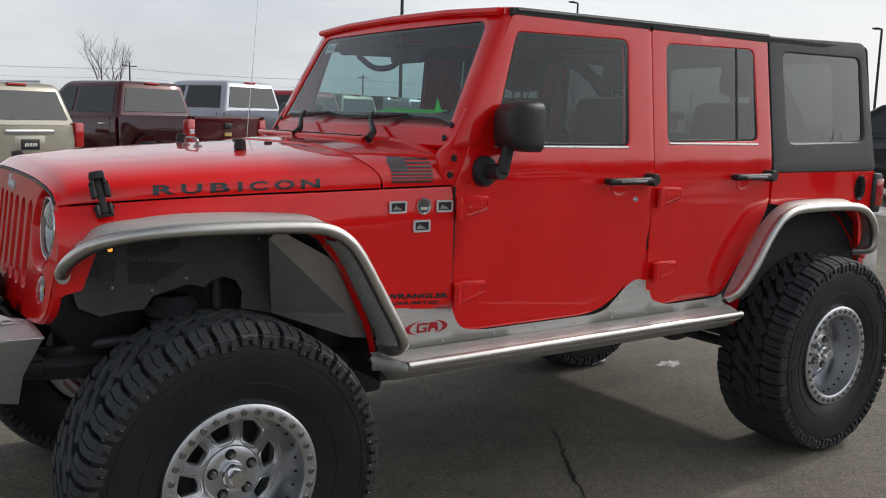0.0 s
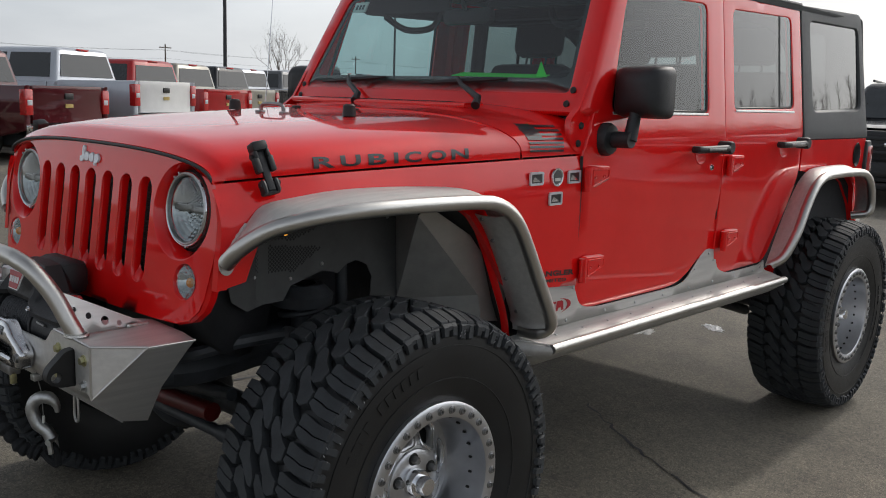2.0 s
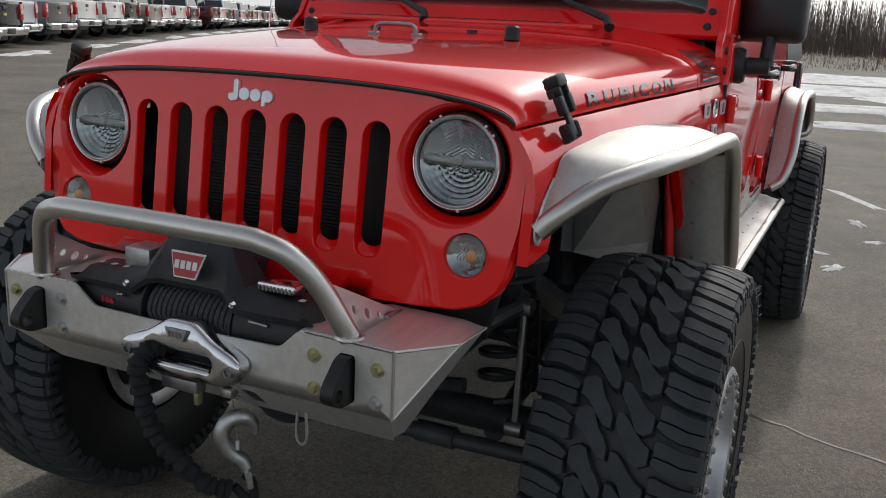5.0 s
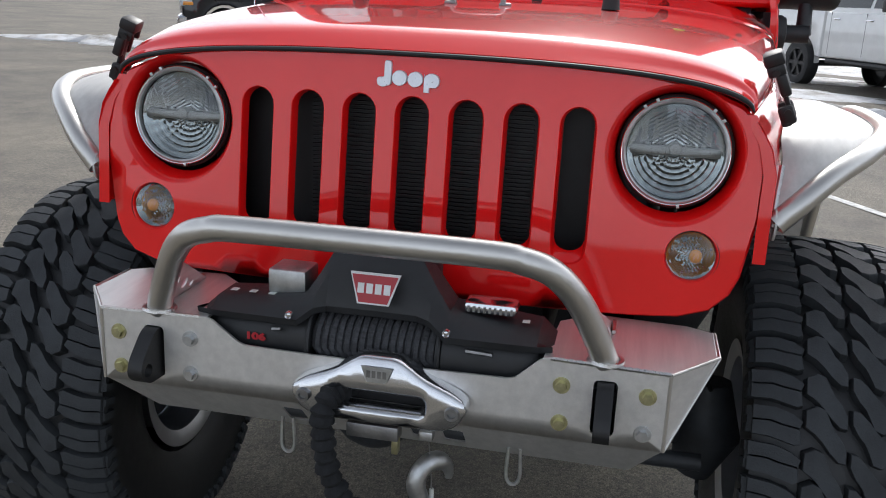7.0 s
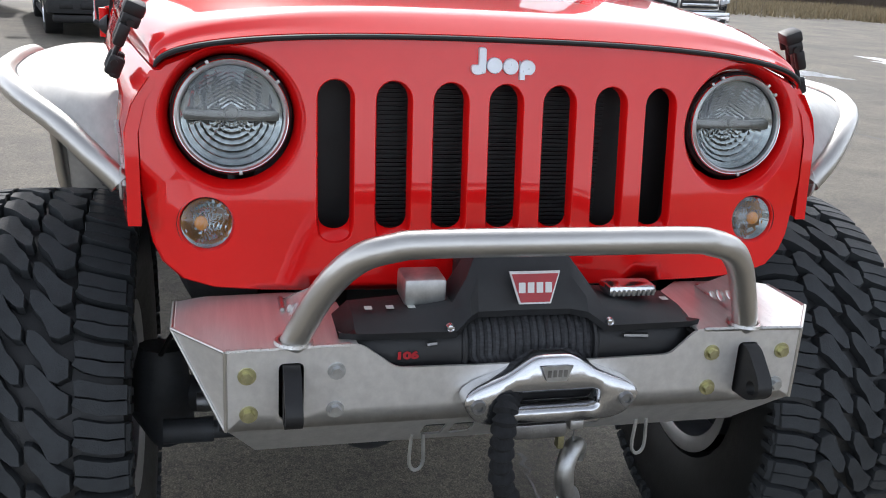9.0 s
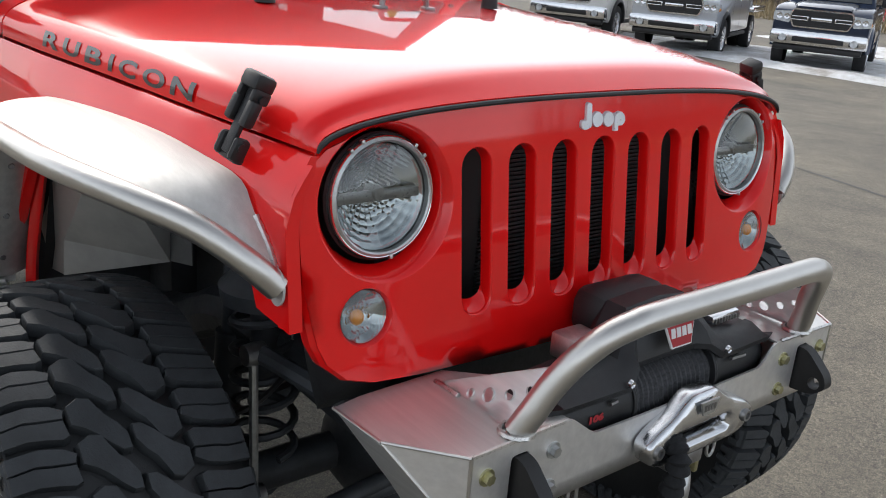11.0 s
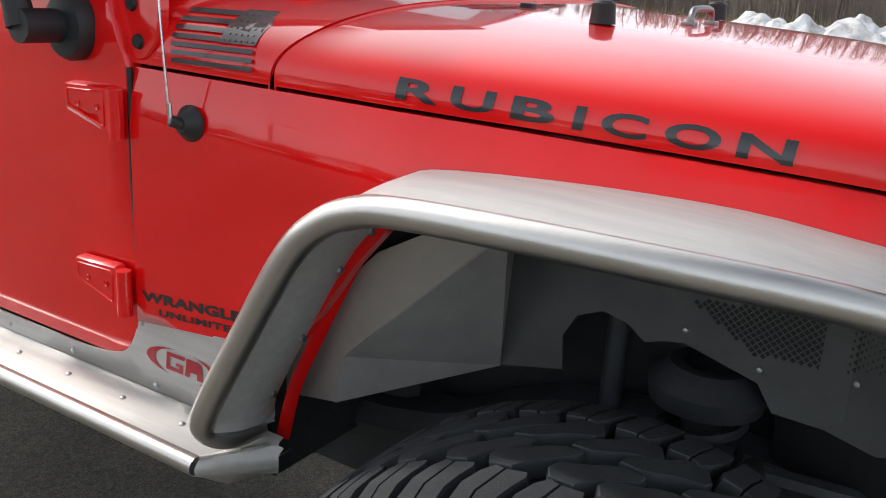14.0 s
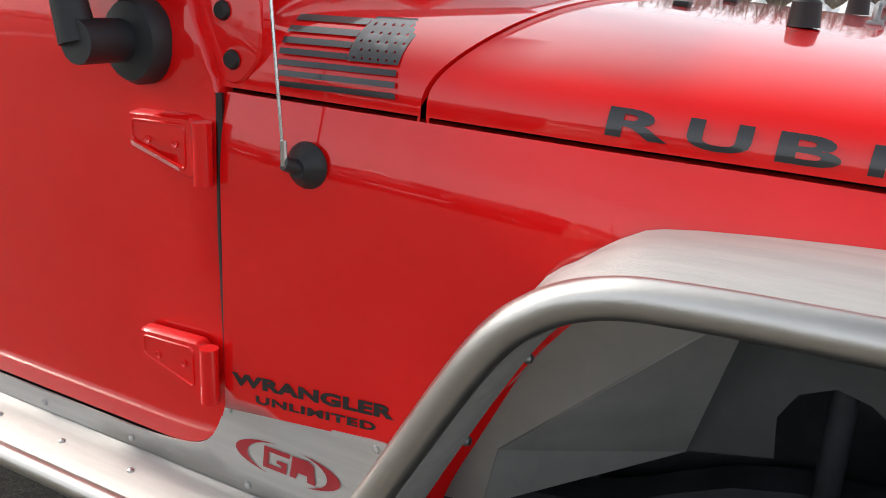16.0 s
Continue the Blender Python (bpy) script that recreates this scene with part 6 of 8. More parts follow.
# aerial on the passenger's fender
y = -fender_y(-0.727, 1.212)
aer = part("aerial", lathe([(0.0, 0.022), (0.012, 0.022), (0.018, 0.016), (0.024, 0.008), (0.028, 0.004), (0.029, 0.0)], 24, Matrix.Translation((-0.727, y, 1.212)) @ Matrix.Diagonal((1, -1, 1, 1))), PLASTIC, vehicle, "whip aerial on a black base")
part("aerial_foot", tube([(-0.727, y - 0.018, 1.212), (-0.735, y - 0.034, 1.219)], 0.009, 10), PLASTIC, aer)
part("aerial_ferrule", tube([(-0.7345, y - 0.034, 1.216), (-0.736, y - 0.034, 1.246)], 0.0042, 8), POLISHED, aer)
part("mast", tube([(-0.736, y - 0.034, 1.23), (-0.775, y - 0.036, 1.65), (-0.812, y - 0.040, 2.06)], [0.0022, 0.002, 0.0015], 6), POLISHED, aer)

# ---- wheels ----
TYRE_R, HUB_Z = 0.468, 0.460


def tread_radius(v):
    k = abs(v) / 0.172
    return TYRE_R - 0.010 * k ** 2 - 0.012 * k ** 8


PITCHES = 42
PITCH = math.tau / PITCHES


def lug_block(bm, poly, deep=0.021, taper=0.94, high=tread_radius):
    """A tread block: sloping flanks, a softened brow and a flat top; u in pitches, v across the tread."""
    cu, cv = sum(p[0] for p in poly) / len(poly), sum(p[1] for p in poly) / len(poly)
    rings = []
    for drop, k in ((deep + 0.004, 1.03), (0.0022, taper + 0.03), (0.0, taper)):
        ring = []
        for u, v in poly:
            a, w = (cu + (u - cu) * k) * PITCH, cv + (v - cv) * (k if abs(v) < 0.165 else min(k, 1.0))
            r = high(w) - drop
            ring.append(bm.verts.new((r * math.cos(a), w, r * math.sin(a))))
        rings.append(ring)
    n = len(poly)
    for A, B in zip(rings, rings[1:]):
        for q in range(n):
            bm.faces.new((A[q], A[(q + 1) % n], B[(q + 1) % n], B[q]))
    bm.faces.new(rings[-1])


def shoulder_lug(side, long_one):
    """A shoulder lug in two halves with a crooked sipe, and its two prongs down the sidewall."""
    bm = bmesh.new()
    flip = (lambda q: q) if side == 1 else (lambda q: [(1 - u, -v) for u, v in q])
    out = 0.173 if long_one else 0.168
    lug_block(bm, flip([(-0.06, out), (0.325, out), (0.325, 0.136), (0.41, 0.114), (0.485, 0.083), (0.30, 0.078), (0.12, 0.096), (-0.02, 0.126)]))
    lug_block(bm, flip([(0.355, out), (0.75, out), (0.77, 0.138), (0.86, 0.112), (0.95, 0.090), (0.90, 0.080), (0.515, 0.083), (0.44, 0.116), (0.355, 0.138)]))
    end = 0.398 if long_one else 0.408
    for u0, u1 in ((-0.05, 0.26), (0.44, 0.74)):
        rows = []
        for u, sink in ((u0, 0.010), (u0 + 0.03, 0.0), (u1 - 0.03, 0.0), (u1, 0.010)):
            a = (u if side == 1 else 1 - u) * PITCH
            rows.append([Vector((r * math.cos(a), side * (y - sink), r * math.sin(a))) for r, y in ((tread_radius(0.168) - 0.004, 0.1670), (0.436, 0.1755), (end + 0.006, 0.1775), (end, 0.1680))])
        loft(rows, bm)
    rows = []
    for u, sink in ((0.22, 0.0), (0.48, 0.0)):
        a = (u if side == 1 else 1 - u) * PITCH
        rows.append([Vector((r * math.cos(a), side * y, r * math.sin(a))) for r, y in ((tread_radius(0.168) - 0.004, 0.1660), (0.438, 0.1735), (0.428, 0.1740), (0.424, 0.1660))])
    loft(rows, bm)
    return bm


def centre_lug(side):
    """A crooked block of the two middle rows, hooked into its neighbour."""
    bm = bmesh.new()
    poly = [(-0.06, 0.058), (0.08, 0.0765), (0.54, 0.0770), (0.70, 0.060), (0.90, 0.046), (1.16, 0.032), (1.38, 0.016), (1.40, 0.003), (1.04, 0.003), (0.76, 0.013), (0.54, 0.026), (0.30, 0.034), (0.02, 0.042)]
    lug_block(bm, poly if side == 1 else [(1 - u, -v) for u, v in poly])
    return bm


def make_tyre():
    """The carcass of a mud tyre about the Y axis, outer side towards +Y."""
    prof = [(0.218, 0.120), (0.232, 0.142), (0.250, 0.150), (0.30, 0.165), (0.36, 0.1695), (0.405, 0.168), (0.428, 0.162), (0.4335, 0.150), (0.441, 0.10), (0.445, 0.0)]
    prof = prof + [(r, -y) for r, y in prof[-2::-1]]
    bm = lathe(prof, 96)
    # raised rings and plain bars on the sidewall
    for r, y, w in ((0.300, 0.1652, 0.0018), (0.386, 0.1695, 0.0016), (0.4385, 0.1655, 0.0022)):
        add_tube(bm, [(r * math.cos(k * math.tau / 90), y, r * math.sin(k * math.tau / 90)) for k in range(90)], w, 5, closed=True)
    for start in (0.3, 0.3 + math.pi):
        for k in range(11):
            if k == 4:
                continue
            a = start + k * 0.082
            m4 = Matrix.Rotation(-a, 4, "Y") @ Matrix.Translation((0.345, 0.1690, 0))
            add_box(bm, -0.014, 0.014, -0.001, 0.0018, -0.010, 0.010, 0, m4)
    return bm


def moulding_hairs():
    """Pale stubs of moulding rubber along the outer shoulder."""
    rng, bm = random.Random(4), bmesh.new()
    for k in range(34):
        a = rng.uniform(0, math.tau)
        r = rng.uniform(0.405, 0.442)
        q = Vector((r * math.cos(a), 0.1765, r * math.sin(a)))
        d = Vector((math.cos(a + rng.uniform(-0.6, 0.6)), 0.55, math.sin(a + rng.uniform(-0.6, 0.6)))).normalized()
        add_tube(bm, [q, q + d * rng.uniform(0.006, 0.013)], [0.0011, 0.0006], 4)
    return bm


def make_wheel(parent, place):
    rim = bmesh.new()
    # barrel and spoke face; the ring's outer face lies at y = 0.160
    add_lathe(rim, [(0.196, 0.150), (0.193, 0.10), (0.186, 0.06), (0.180, 0.03), (0.178, -0.14), (0.205, -0.15), (0.218, -0.15)], 56)
    w = part("wheel", rim, CAST, parent, "silver beadlock alloy wheel with a wide mud tyre")
    part("tyre", make_tyre(), RUBBER, w, "black mud tyre with a raised sidewall ring", 30)
    tagged(part("moulding_hair", moulding_hairs(), HAIR, w), "pale stubs of moulding rubber", kind="stuff")
    turn_by = lambda k: Matrix.Rotation(-k * PITCH, 4, "Y")
    for side in (1, -1):
        lead = 0.0 if side == 1 else 0.35
        kinds = [part("shoulder_lug", shoulder_lug(side, q), TREAD, w, "", 16) for q in (True, False)] + [part("centre_lug", centre_lug(side), TREAD, w, "", 16)]
        for k in range(PITCHES):
            for piece, at in ((kinds[k % 2], k + lead), (kinds[2], k + lead + 0.12 * (k % 2))):
                if k < (2 if piece is not kinds[2] else 1):
                    piece.matrix_local = turn_by(at)
                else:
                    again(piece, turn_by(at))
    wins = []
    for k in range(8):
        a = (k + 0.5) * math.tau / 8
        c, s_ = math.cos(a), math.sin(a)
        loop = roundpoly([(0.098, -0.024), (0.150, -0.040), (0.164, 0.0), (0.150, 0.040), (0.098, 0.024)], 0.012, 3)
        wins.append([(u * c - v * s_, u * s_ + v * c) for u, v in loop])
    face = lambda x, z, d: Vector((x, 0.070 - 0.045 * smoothstep((math.hypot(x, z) - 0.085) / 0.08) - d, z))
    bm = sheet(circle(0, 0, 0.184, 64), wins, 0.026, face, ((0.0, 0.012),), ((0.003, 0.003), (0.005, 0.020)))
    spokes = part("spoke_face", bm, CAST, w, "eight-window spoke face", 45)
    bm = bmesh.new()
    for win in wins:
        add_tube(bm, [face(x, z, -0.001) for x, z in inset(dense(win, 0.02), -0.006)], 0.0022, 5, closed=True)
    part("window_edge", bm, POLISHED, w)
    part("brake_disc", lathe([(0.06, -0.03), (0.165, -0.03), (0.165, -0.05), (0.06, -0.05)], 40), UNDER, w)
    ring = lathe([(0.193, 0.146), (0.194, 0.158), (0.198, 0.161), (0.230, 0.161), (0.2355, 0.157), (0.2355, 0.140), (0.22, 0.135)], 72)
    bead = part("bead_ring", ring, CAST, w, "flat bolted bead ring")
    b = part("ring_bolt", lathe([(0.0, 0.003), (0.0035, 0.003), (0.0040, 0.007), (0.0070, 0.007), (0.0078, 0.003), (0.0108, 0.002), (0.0112, 0.0)], 12), STEEL, w)
    b.matrix_local = Matrix.Translation((0.214, 0.161, 0.0))
    for k in range(1, 32):
        a = k * math.tau / 32
        again(b, Matrix.Translation((0.214 * math.cos(a), 0.161, 0.214 * math.sin(a))))
    # recessed second row of bolts inside the barrel
    stud = part("barrel_stud", box(-0.004, 0.004, -0.004, 0.004, -0.003, 0.003), SEAL, w)
    for k in range(28):
        a = (k + 0.5) * math.tau / 28
        at = Matrix.Translation((0.1915 * math.cos(a), 0.105, 0.1915 * math.sin(a)))
        if k:
            again(stud, at)
        else:
            stud.matrix_local = at
    part("hub_seat", lathe([(0.090, 0.060), (0.086, 0.074), (0.080, 0.078), (0.042, 0.078), (0.036, 0.074)], 40), CAST, w)
    part("hub_cap", lathe([(0.037, 0.070), (0.037, 0.098), (0.034, 0.102), (0.026, 0.102), (0.025, 0.125), (0.022, 0.130), (0.0, 0.131)], 32), CHROME, w, "chrome hub cap")
    nut = part("lug_nut", lathe([(0.0, 0.020), (0.008, 0.020), (0.011, 0.016), (0.011, 0.0)], 6), STEEL, w)
    nut.matrix_local = Matrix.Translation((0.0635, 0.078, 0))
    socket = part("lug_well", lathe([(0.017, 0.0), (0.017, 0.0012), (0.010, 0.0012)], 16), SEAL, w)
    socket.matrix_local = Matrix.Translation((0.0635, 0.078, 0))
    for k in range(1, 5):
        a = k * math.tau / 5
        again(nut, Matrix.Translation((0.0635 * math.cos(a), 0.078, 0.0635 * math.sin(a))))
        again(socket, Matrix.Translation((0.0635 * math.cos(a), 0.078, 0.0635 * math.sin(a))))
    w.matrix_local = place
    return w


WHEEL_Y = 0.826
first = make_wheel(vehicle, Matrix.Translation((0, WHEEL_Y, HUB_Z)) @ Matrix.Rotation(radians(-12), 4, "Y"))
for x, s, turn in ((-2.947, 1, 35), (0, -1, 60), (-2.947, -1, 15)):
    o = copy_thing(first, Matrix.Translation((x, s * WHEEL_Y, HUB_Z)) @ Matrix.Rotation(radians(0 if s == 1 else 180), 4, "Z") @ Matrix.Rotation(radians(turn), 4, "Y"))
# spare wheel is out of view; the rear stays bare

# ---- chassis, axles, springs ----
for s in (1, -1):
    fr = part("frame_rail", tube(glide([(0.50, s * 0.36, 0.735), (0.30, s * 0.38, 0.72), (-0.15, s * 0.42, 0.76), (-0.55, s * 0.42, 0.62), (-1.5, s * 0.42, 0.60), (-2.4, s * 0.42, 0.62), (-2.95, s * 0.42, 0.78), (-3.45, s * 0.42, 0.74)], 5), 0.055, 8), UNDER, vehicle, "black chassis rail")
    for x in (0.0, -2.947):
        y = s * 0.46
        sp = []
        turns, n = 6, 90
        for k in range(n + 1):
            a = k / n * turns * math.tau
            sp.append((x + 0.03 + 0.062 * math.cos(a), y + 0.062 * math.sin(a), 0.54 + 0.36 * k / n))
        part("coil_spring", tube(sp, 0.0085, 7), UNDER, vehicle, "black coil spring")
        part("spring_seat", lathe([(0.0, 0.0), (0.085, 0.0), (0.09, 0.03), (0.06, 0.06), (0.04, 0.06)], 24, Matrix.Translation((x + 0.03, y, 0.865)) @ Matrix.Rotation(radians(90), 4, "X")), UNDER, vehicle)
        part("bump_post", tube([(x + 0.03, y, 0.90), (x + 0.03, y, 0.70)], 0.03, 12), UNDER, vehicle)
        sx = x - 0.12 if x == 0 else x + 0.1
        part("shock_absorber", tube([(sx, s * 0.47, 0.50), (sx, s * 0.46, 0.74), (sx, s * 0.46, 0.7405), (sx, s * 0.45, 1.06)], [0.03, 0.03, 0.018, 0.018], 12), UNDER, vehicle)
    part("sway_link", tube([(0.125, s * 0.535, 0.800), (0.115, s * 0.525, 0.50)], 0.009, 8), GALV, vehicle, "slim sway bar link")
    bm = lathe([(0.0, -0.02), (0.020, -0.02), (0.022, 0.0), (0.020, 0.02), (0.0, 0.02)], 16, Matrix.Translation((0.128, s * 0.535, 0.805)))
    add_lathe(bm, [(0.0, -0.02), (0.020, -0.02), (0.022, 0.0), (0.020, 0.02), (0.0, 0.02)], 16, Matrix.Translation((0.115, s * 0.525, 0.495)))
    part("link_bush", bm, STEEL, vehicle)
    part("sway_arm", tube(glide([(0.128, s * 0.525, 0.805), (0.28, s * 0.50, 0.80), (0.38, s * 0.46, 0.78), (0.42, s * 0.38, 0.76)], 4), 0.018, 8), UNDER, vehicle)
    part("control_arm", tube([(-0.02, s * 0.42, 0.40), (-0.60, s * 0.40, 0.52), (-0.95, s * 0.38, 0.56)], 0.026, 10), UNDER, vehicle)
    part("control_arm", tube([(-2.90, s * 0.46, 0.40), (-2.35, s * 0.44, 0.56), (-2.20, s * 0.43, 0.58)], 0.026, 10), UNDER, vehicle)
    part("steering_knuckle", tube([(0.0, s * 0.60, 0.36), (0.01, s * 0.63, 0.46), (0.0, s * 0.62, 0.58)], [0.05, 0.075, 0.05], 12), UNDER, vehicle)
    part("brake_hose", tube(glide([(0.10, s * 0.44, 0.74), (0.12, s * 0.52, 0.70), (0.09, s * 0.58, 0.66), (0.05, s * 0.62, 0.58)], 5), 0.006, 6), SEAL, vehicle)
# black plastic shields that close the nose in front of the wheels
for s in (1, -1):
    rows = []
    for x, y, top, low in ((0.425, 0.585, 0.985, 0.890), (0.385, 0.590, 1.03, 0.835), (0.33, 0.575, 1.05, 0.785), (0.26, 0.535, 1.02, 0.755), (0.19, 0.490, 0.97, 0.745), (0.12, 0.450, 0.92, 0.740)):
        rows.append([Vector((x + 0.012 * math.sin(k * math.pi / 5), s * (y - 0.05 * (k / 5) ** 2), top + (low - top) * k / 5)) for k in range(6)] + [Vector((x, s * (y - 0.16), low - 0.01))])
    part("splash_shield", thick(loft(rows), 0.004), PLASTIC, vehicle, "black plastic splash shield", 60)
part("sway_bar", tube([(0.42, -0.40, 0.76), (0.42, 0.40, 0.76)], 0.016, 8), UNDER, vehicle)
for x in (0.0, -2.947):
    ax = part("axle", tube([(x, -0.64, HUB_Z), (x, 0.64, HUB_Z)], 0.042, 14), UNDER, vehicle, "black axle tube")
    bm = bmesh.new()
    bmesh.ops.create_uvsphere(bm, u_segments=20, v_segments=12, radius=0.14, matrix=Matrix.Translation((x + (0.02 if x == 0 else 0), -0.16 if x == 0 else 0.0, HUB_Z)) @ Matrix.Diagonal((1.05, 0.9, 1, 1)))
    part("differential", bm, UNDER, ax)
part("tie_rod", tube([(0.20, -0.60, 0.475), (0.20, 0.0, 0.47), (0.20, 0.60, 0.475)], 0.019, 10), UNDER, vehicle, "black steering tie rod")
for y in (0.36, -0.56):
    part("rod_clamp", tube([(0.20, y - 0.05, 0.475), (0.20, y + 0.05, 0.475)], 0.026, 10), UNDER, vehicle)
part("drag_link", tube([(0.26, -0.50, 0.52), (0.26, 0.45, 0.64)], 0.018, 10), UNDER, vehicle)
part("steering_damper", tube([(0.24, -0.05, 0.53), (0.24, 0.32, 0.55)], 0.028, 12), varied("red_damper", (0.10, 0.006, 0.006), 0.2, 12.0, 0.4, 0.1), vehicle, "red steering damper")
part("track_bar", tube([(-0.10, -0.42, 0.56), (-0.06, 0.40, 0.74)], 0.018, 8), UNDER, vehicle)
part("engine_block", box(-0.72, 0.28, -0.26, 0.26, 0.66, 1.14, 0.04), UNDER, vehicle)
part("skid_plate", box(-1.75, -0.95, -0.38, 0.38, 0.50, 0.60, 0.03), UNDER, vehicle)
part("transfer_case", box(-1.95, -1.75, -0.25, 0.30, 0.52, 0.66, 0.04), UNDER, vehicle)
part("muffler", box(-3.42, -3.20, -0.36, 0.36, 0.60, 0.74, 0.06), UNDER, vehicle)
part("fuel_tank_skid", box(-2.55, -1.95, 0.05, 0.40, 0.52, 0.66, 0.04), UNDER, vehicle)
part("rear_bumper", box(-3.66, -3.52, -0.74, 0.74, 0.74, 0.90, 0.02), ALU, vehicle, "bare aluminium rear bumper")
part("driveshaft", tube([(-1.9, 0.0, 0.58), (-2.85, 0.0, 0.48)], 0.035, 10), UNDER, vehicle)

# ---- the lot: ground, snow ----
GROUND = [(-80, 0.10), (-45, 0.40), (-32, 0.36), (-22, 0.20), (-15, 0.13), (-13, 0.17), (-8, 0.16), (-1.6, 0.0), (1.6, 0.0), (8, -0.15), (14, -0.32), (30, -0.55), (80, -0.6)]


def ground_z(x, y):
    a = (lerp_table(GROUND, y - 0.8) + lerp_table(GROUND, y) + lerp_table(GROUND, y + 0.8)) / 3
    return a if abs(y) > 2.4 else lerp_table(GROUND, y)


def ground_sheet():
    ys = [-2500, -900, -300, -120, -70, -55, -40, -30, -22, -17, -13, -10, -8, -5, -3, -1.6, 1.6, 3, 5, 8, 11, 14, 18, 24, 30, 45, 80, 130, 300, 900, 2500]
    xs = [-2500, -900, -300, -120, -60, -30, -20, -12, -6, 0, 6, 12, 30, 80, 300, 900, 2500]
    return loft([[Vector((x, y, ground_z(x, y) if -81 < y < 81 else (-0.6 if y > 0 else 0.05))) for y in ys] for x in xs])


tagged(part("ground", ground_sheet(), ASPHALT), kind="structure")


def patch(name, material, cx, cy, rx, ry, height, seed, turn=0.0, n=46, label="", rough=0.5, flat=False):
    """A low heap or sheet with a ragged rim that lies on the ground."""
    rng = random.Random(seed)
    off = Vector((rng.uniform(-50, 50), rng.uniform(-50, 50), 0))
    c, s_ = math.cos(turn), math.sin(turn)
    rows = []
    rings = 26 if height > 0.5 else 14
    for i in range(rings + 1):
        k = i / rings
        row = []
        for j in range(n):
            a = j * math.tau / n
            q = Vector((math.cos(a), math.sin(a), 0))
            rim = 1.0 + rough * (noise.fractal(q * 1.6 + off, 0.8, 2.0, 4))
            u, v = k * rx * rim * math.cos(a), k * ry * rim * math.sin(a)
            x, y = cx + u * c - v * s_, cy + u * s_ + v * c
            tall = height > 0.5
            lumps = noise.fractal(Vector((x, y, 0)) * (0.9 if tall else 1.3) + off, 1.0 if tall else 0.7, 2.1, 4 if tall else 6)
            h = height * (1 - k ** 2.2) * (0.72 + (0.42 if tall else 0.55) * lumps) + 0.012 * (1 - k)
            if flat:
                h = max(h, 0.006)
            row.append(Vector((x, y, ground_z(x, y) + (max(h, 0.004) if k < 1 else -0.02))))
        rows.append(row)
    return part(name, loft(rows, closed=True), material, None, label, 80)


def snow(cx, cy, rx, ry, h, seed, turn=0.0, label="low crust of old white snow on the asphalt", rough=0.6):
    o = patch("snow_patch", SNOW, cx, cy, rx, ry, h, seed, turn, 60, "", rough)
    return tagged(o, label, "snow", "snow patches")


# snow along the far rows
snow(-9.2, 16.9, 5.2, 0.75, 0.12, 1, 0.10, "ploughed strip of old snow beside parked trucks")
snow(-3.2, 19.0, 5.0, 1.7, 0.16, 2, 0.2, "ploughed strip of old snow beside parked trucks")
snow(-15.5, 16.4, 3.6, 0.8, 0.12, 31, 0.0)
snow(-9.6, 19.6, 7.6, 3.1, 0.07, 32, 0.12, "wide field of trodden white snow under trucks", 0.35)
snow(-2.0, 21.5, 6.5, 3.4, 0.12, 33, 0.1, "wide field of trodden white snow", 0.4)
snow(1.5, 24.5, 9.0, 4.5, 0.20, 3, 0.2, "wide field of trodden white snow")
snow(-6.5, 27.5, 7.5, 5.0, 0.25, 4, 0.1, "wide field of trodden white snow")
for k, (x, y, rx, ry, h) in enumerate(((-7.6, 33.0, 3.2, 1.8, 1.35), (-4.0, 33.5, 3.4, 2.0, 1.6), (-0.4, 33.6, 3.0, 1.8, 1.3), (2.8, 34.0, 3.4, 2.0, 1.5), (-10.5, 34.0, 2.6, 1.6, 1.0), (6.5, 34.5, 4.0, 2.0, 1.3))):
    tagged(patch("snow_bank", SNOW, x, y, rx, ry, h, 20 + k, 0.1 * k, 110, "", 0.35), "tall ploughed pile of grey and white snow", "snow bank", "ploughed snow banks")
snow(-14.4, -6.8, 2.2, 0.7, 0.16, 5, 1.5, "ploughed strip of old snow under a parked car")
snow(-15.2, -10.5, 2.4, 0.8, 0.14, 15, 1.4)
snow(-14.3, 8.6, 2.4, 1.0, 0.14, 6, 1.3)
snow(-12.2, 3.0, 0.55, 1.2, 0.16, 7, 0.2, "small clumped heap of snow on the asphalt", 0.7)
snow(-15.4, 2.8, 1.1, 2.6, 0.05, 8, 0.0)
snow(-19.5, 2.2, 1.6, 3.6, 0.06, 9, 0.1)
snow(-26.5, 3.0, 4.0, 7.0, 0.10, 10, 0.0, "wide field of trodden white snow")
snow(-36.0, 5.0, 6.0, 11.0, 0.12, 11, 0.2, "wide field of trodden white snow")
for k in range(11):
    snow(-15.2 - k * 4.92, -19.0 - k * 2.68, 1.5 + 0.3 * (k % 3), 0.35, 0.07, 60 + k, 0.5, "thin streak of old snow along the row of trucks")
for k, (x, y) in enumerate(((-3.45, -0.45), (-3.1, -0.75), (-4.6, 0.9), (-5.2, 1.35), (-4.2, 1.1), (-5.9, 1.2), (-3.9, -0.2), (-6.4, 0.7))):
    snow(x, y, 0.10 + 0.03 * (k % 3), 0.05, 0.004, 40 + k, k * 0.7, "tiny scrap of melting snow on the asphalt", 0.7)
# worn parking line and cracks in the asphalt
bm = loft([[Vector((-7.6, 0.86, 0.004)), Vector((-7.5, 1.02, 0.004))], [Vector((-4.8, 2.3, -0.008)), Vector((-4.7, 2.46, -0.010))], [Vector((-3.0, 3.2, -0.03)), Vector((-2.9, 3.36, -0.034))]])
tagged(part("parking_line", bm, LINE_PAINT), "worn white parking line painted on asphalt", "road marking")


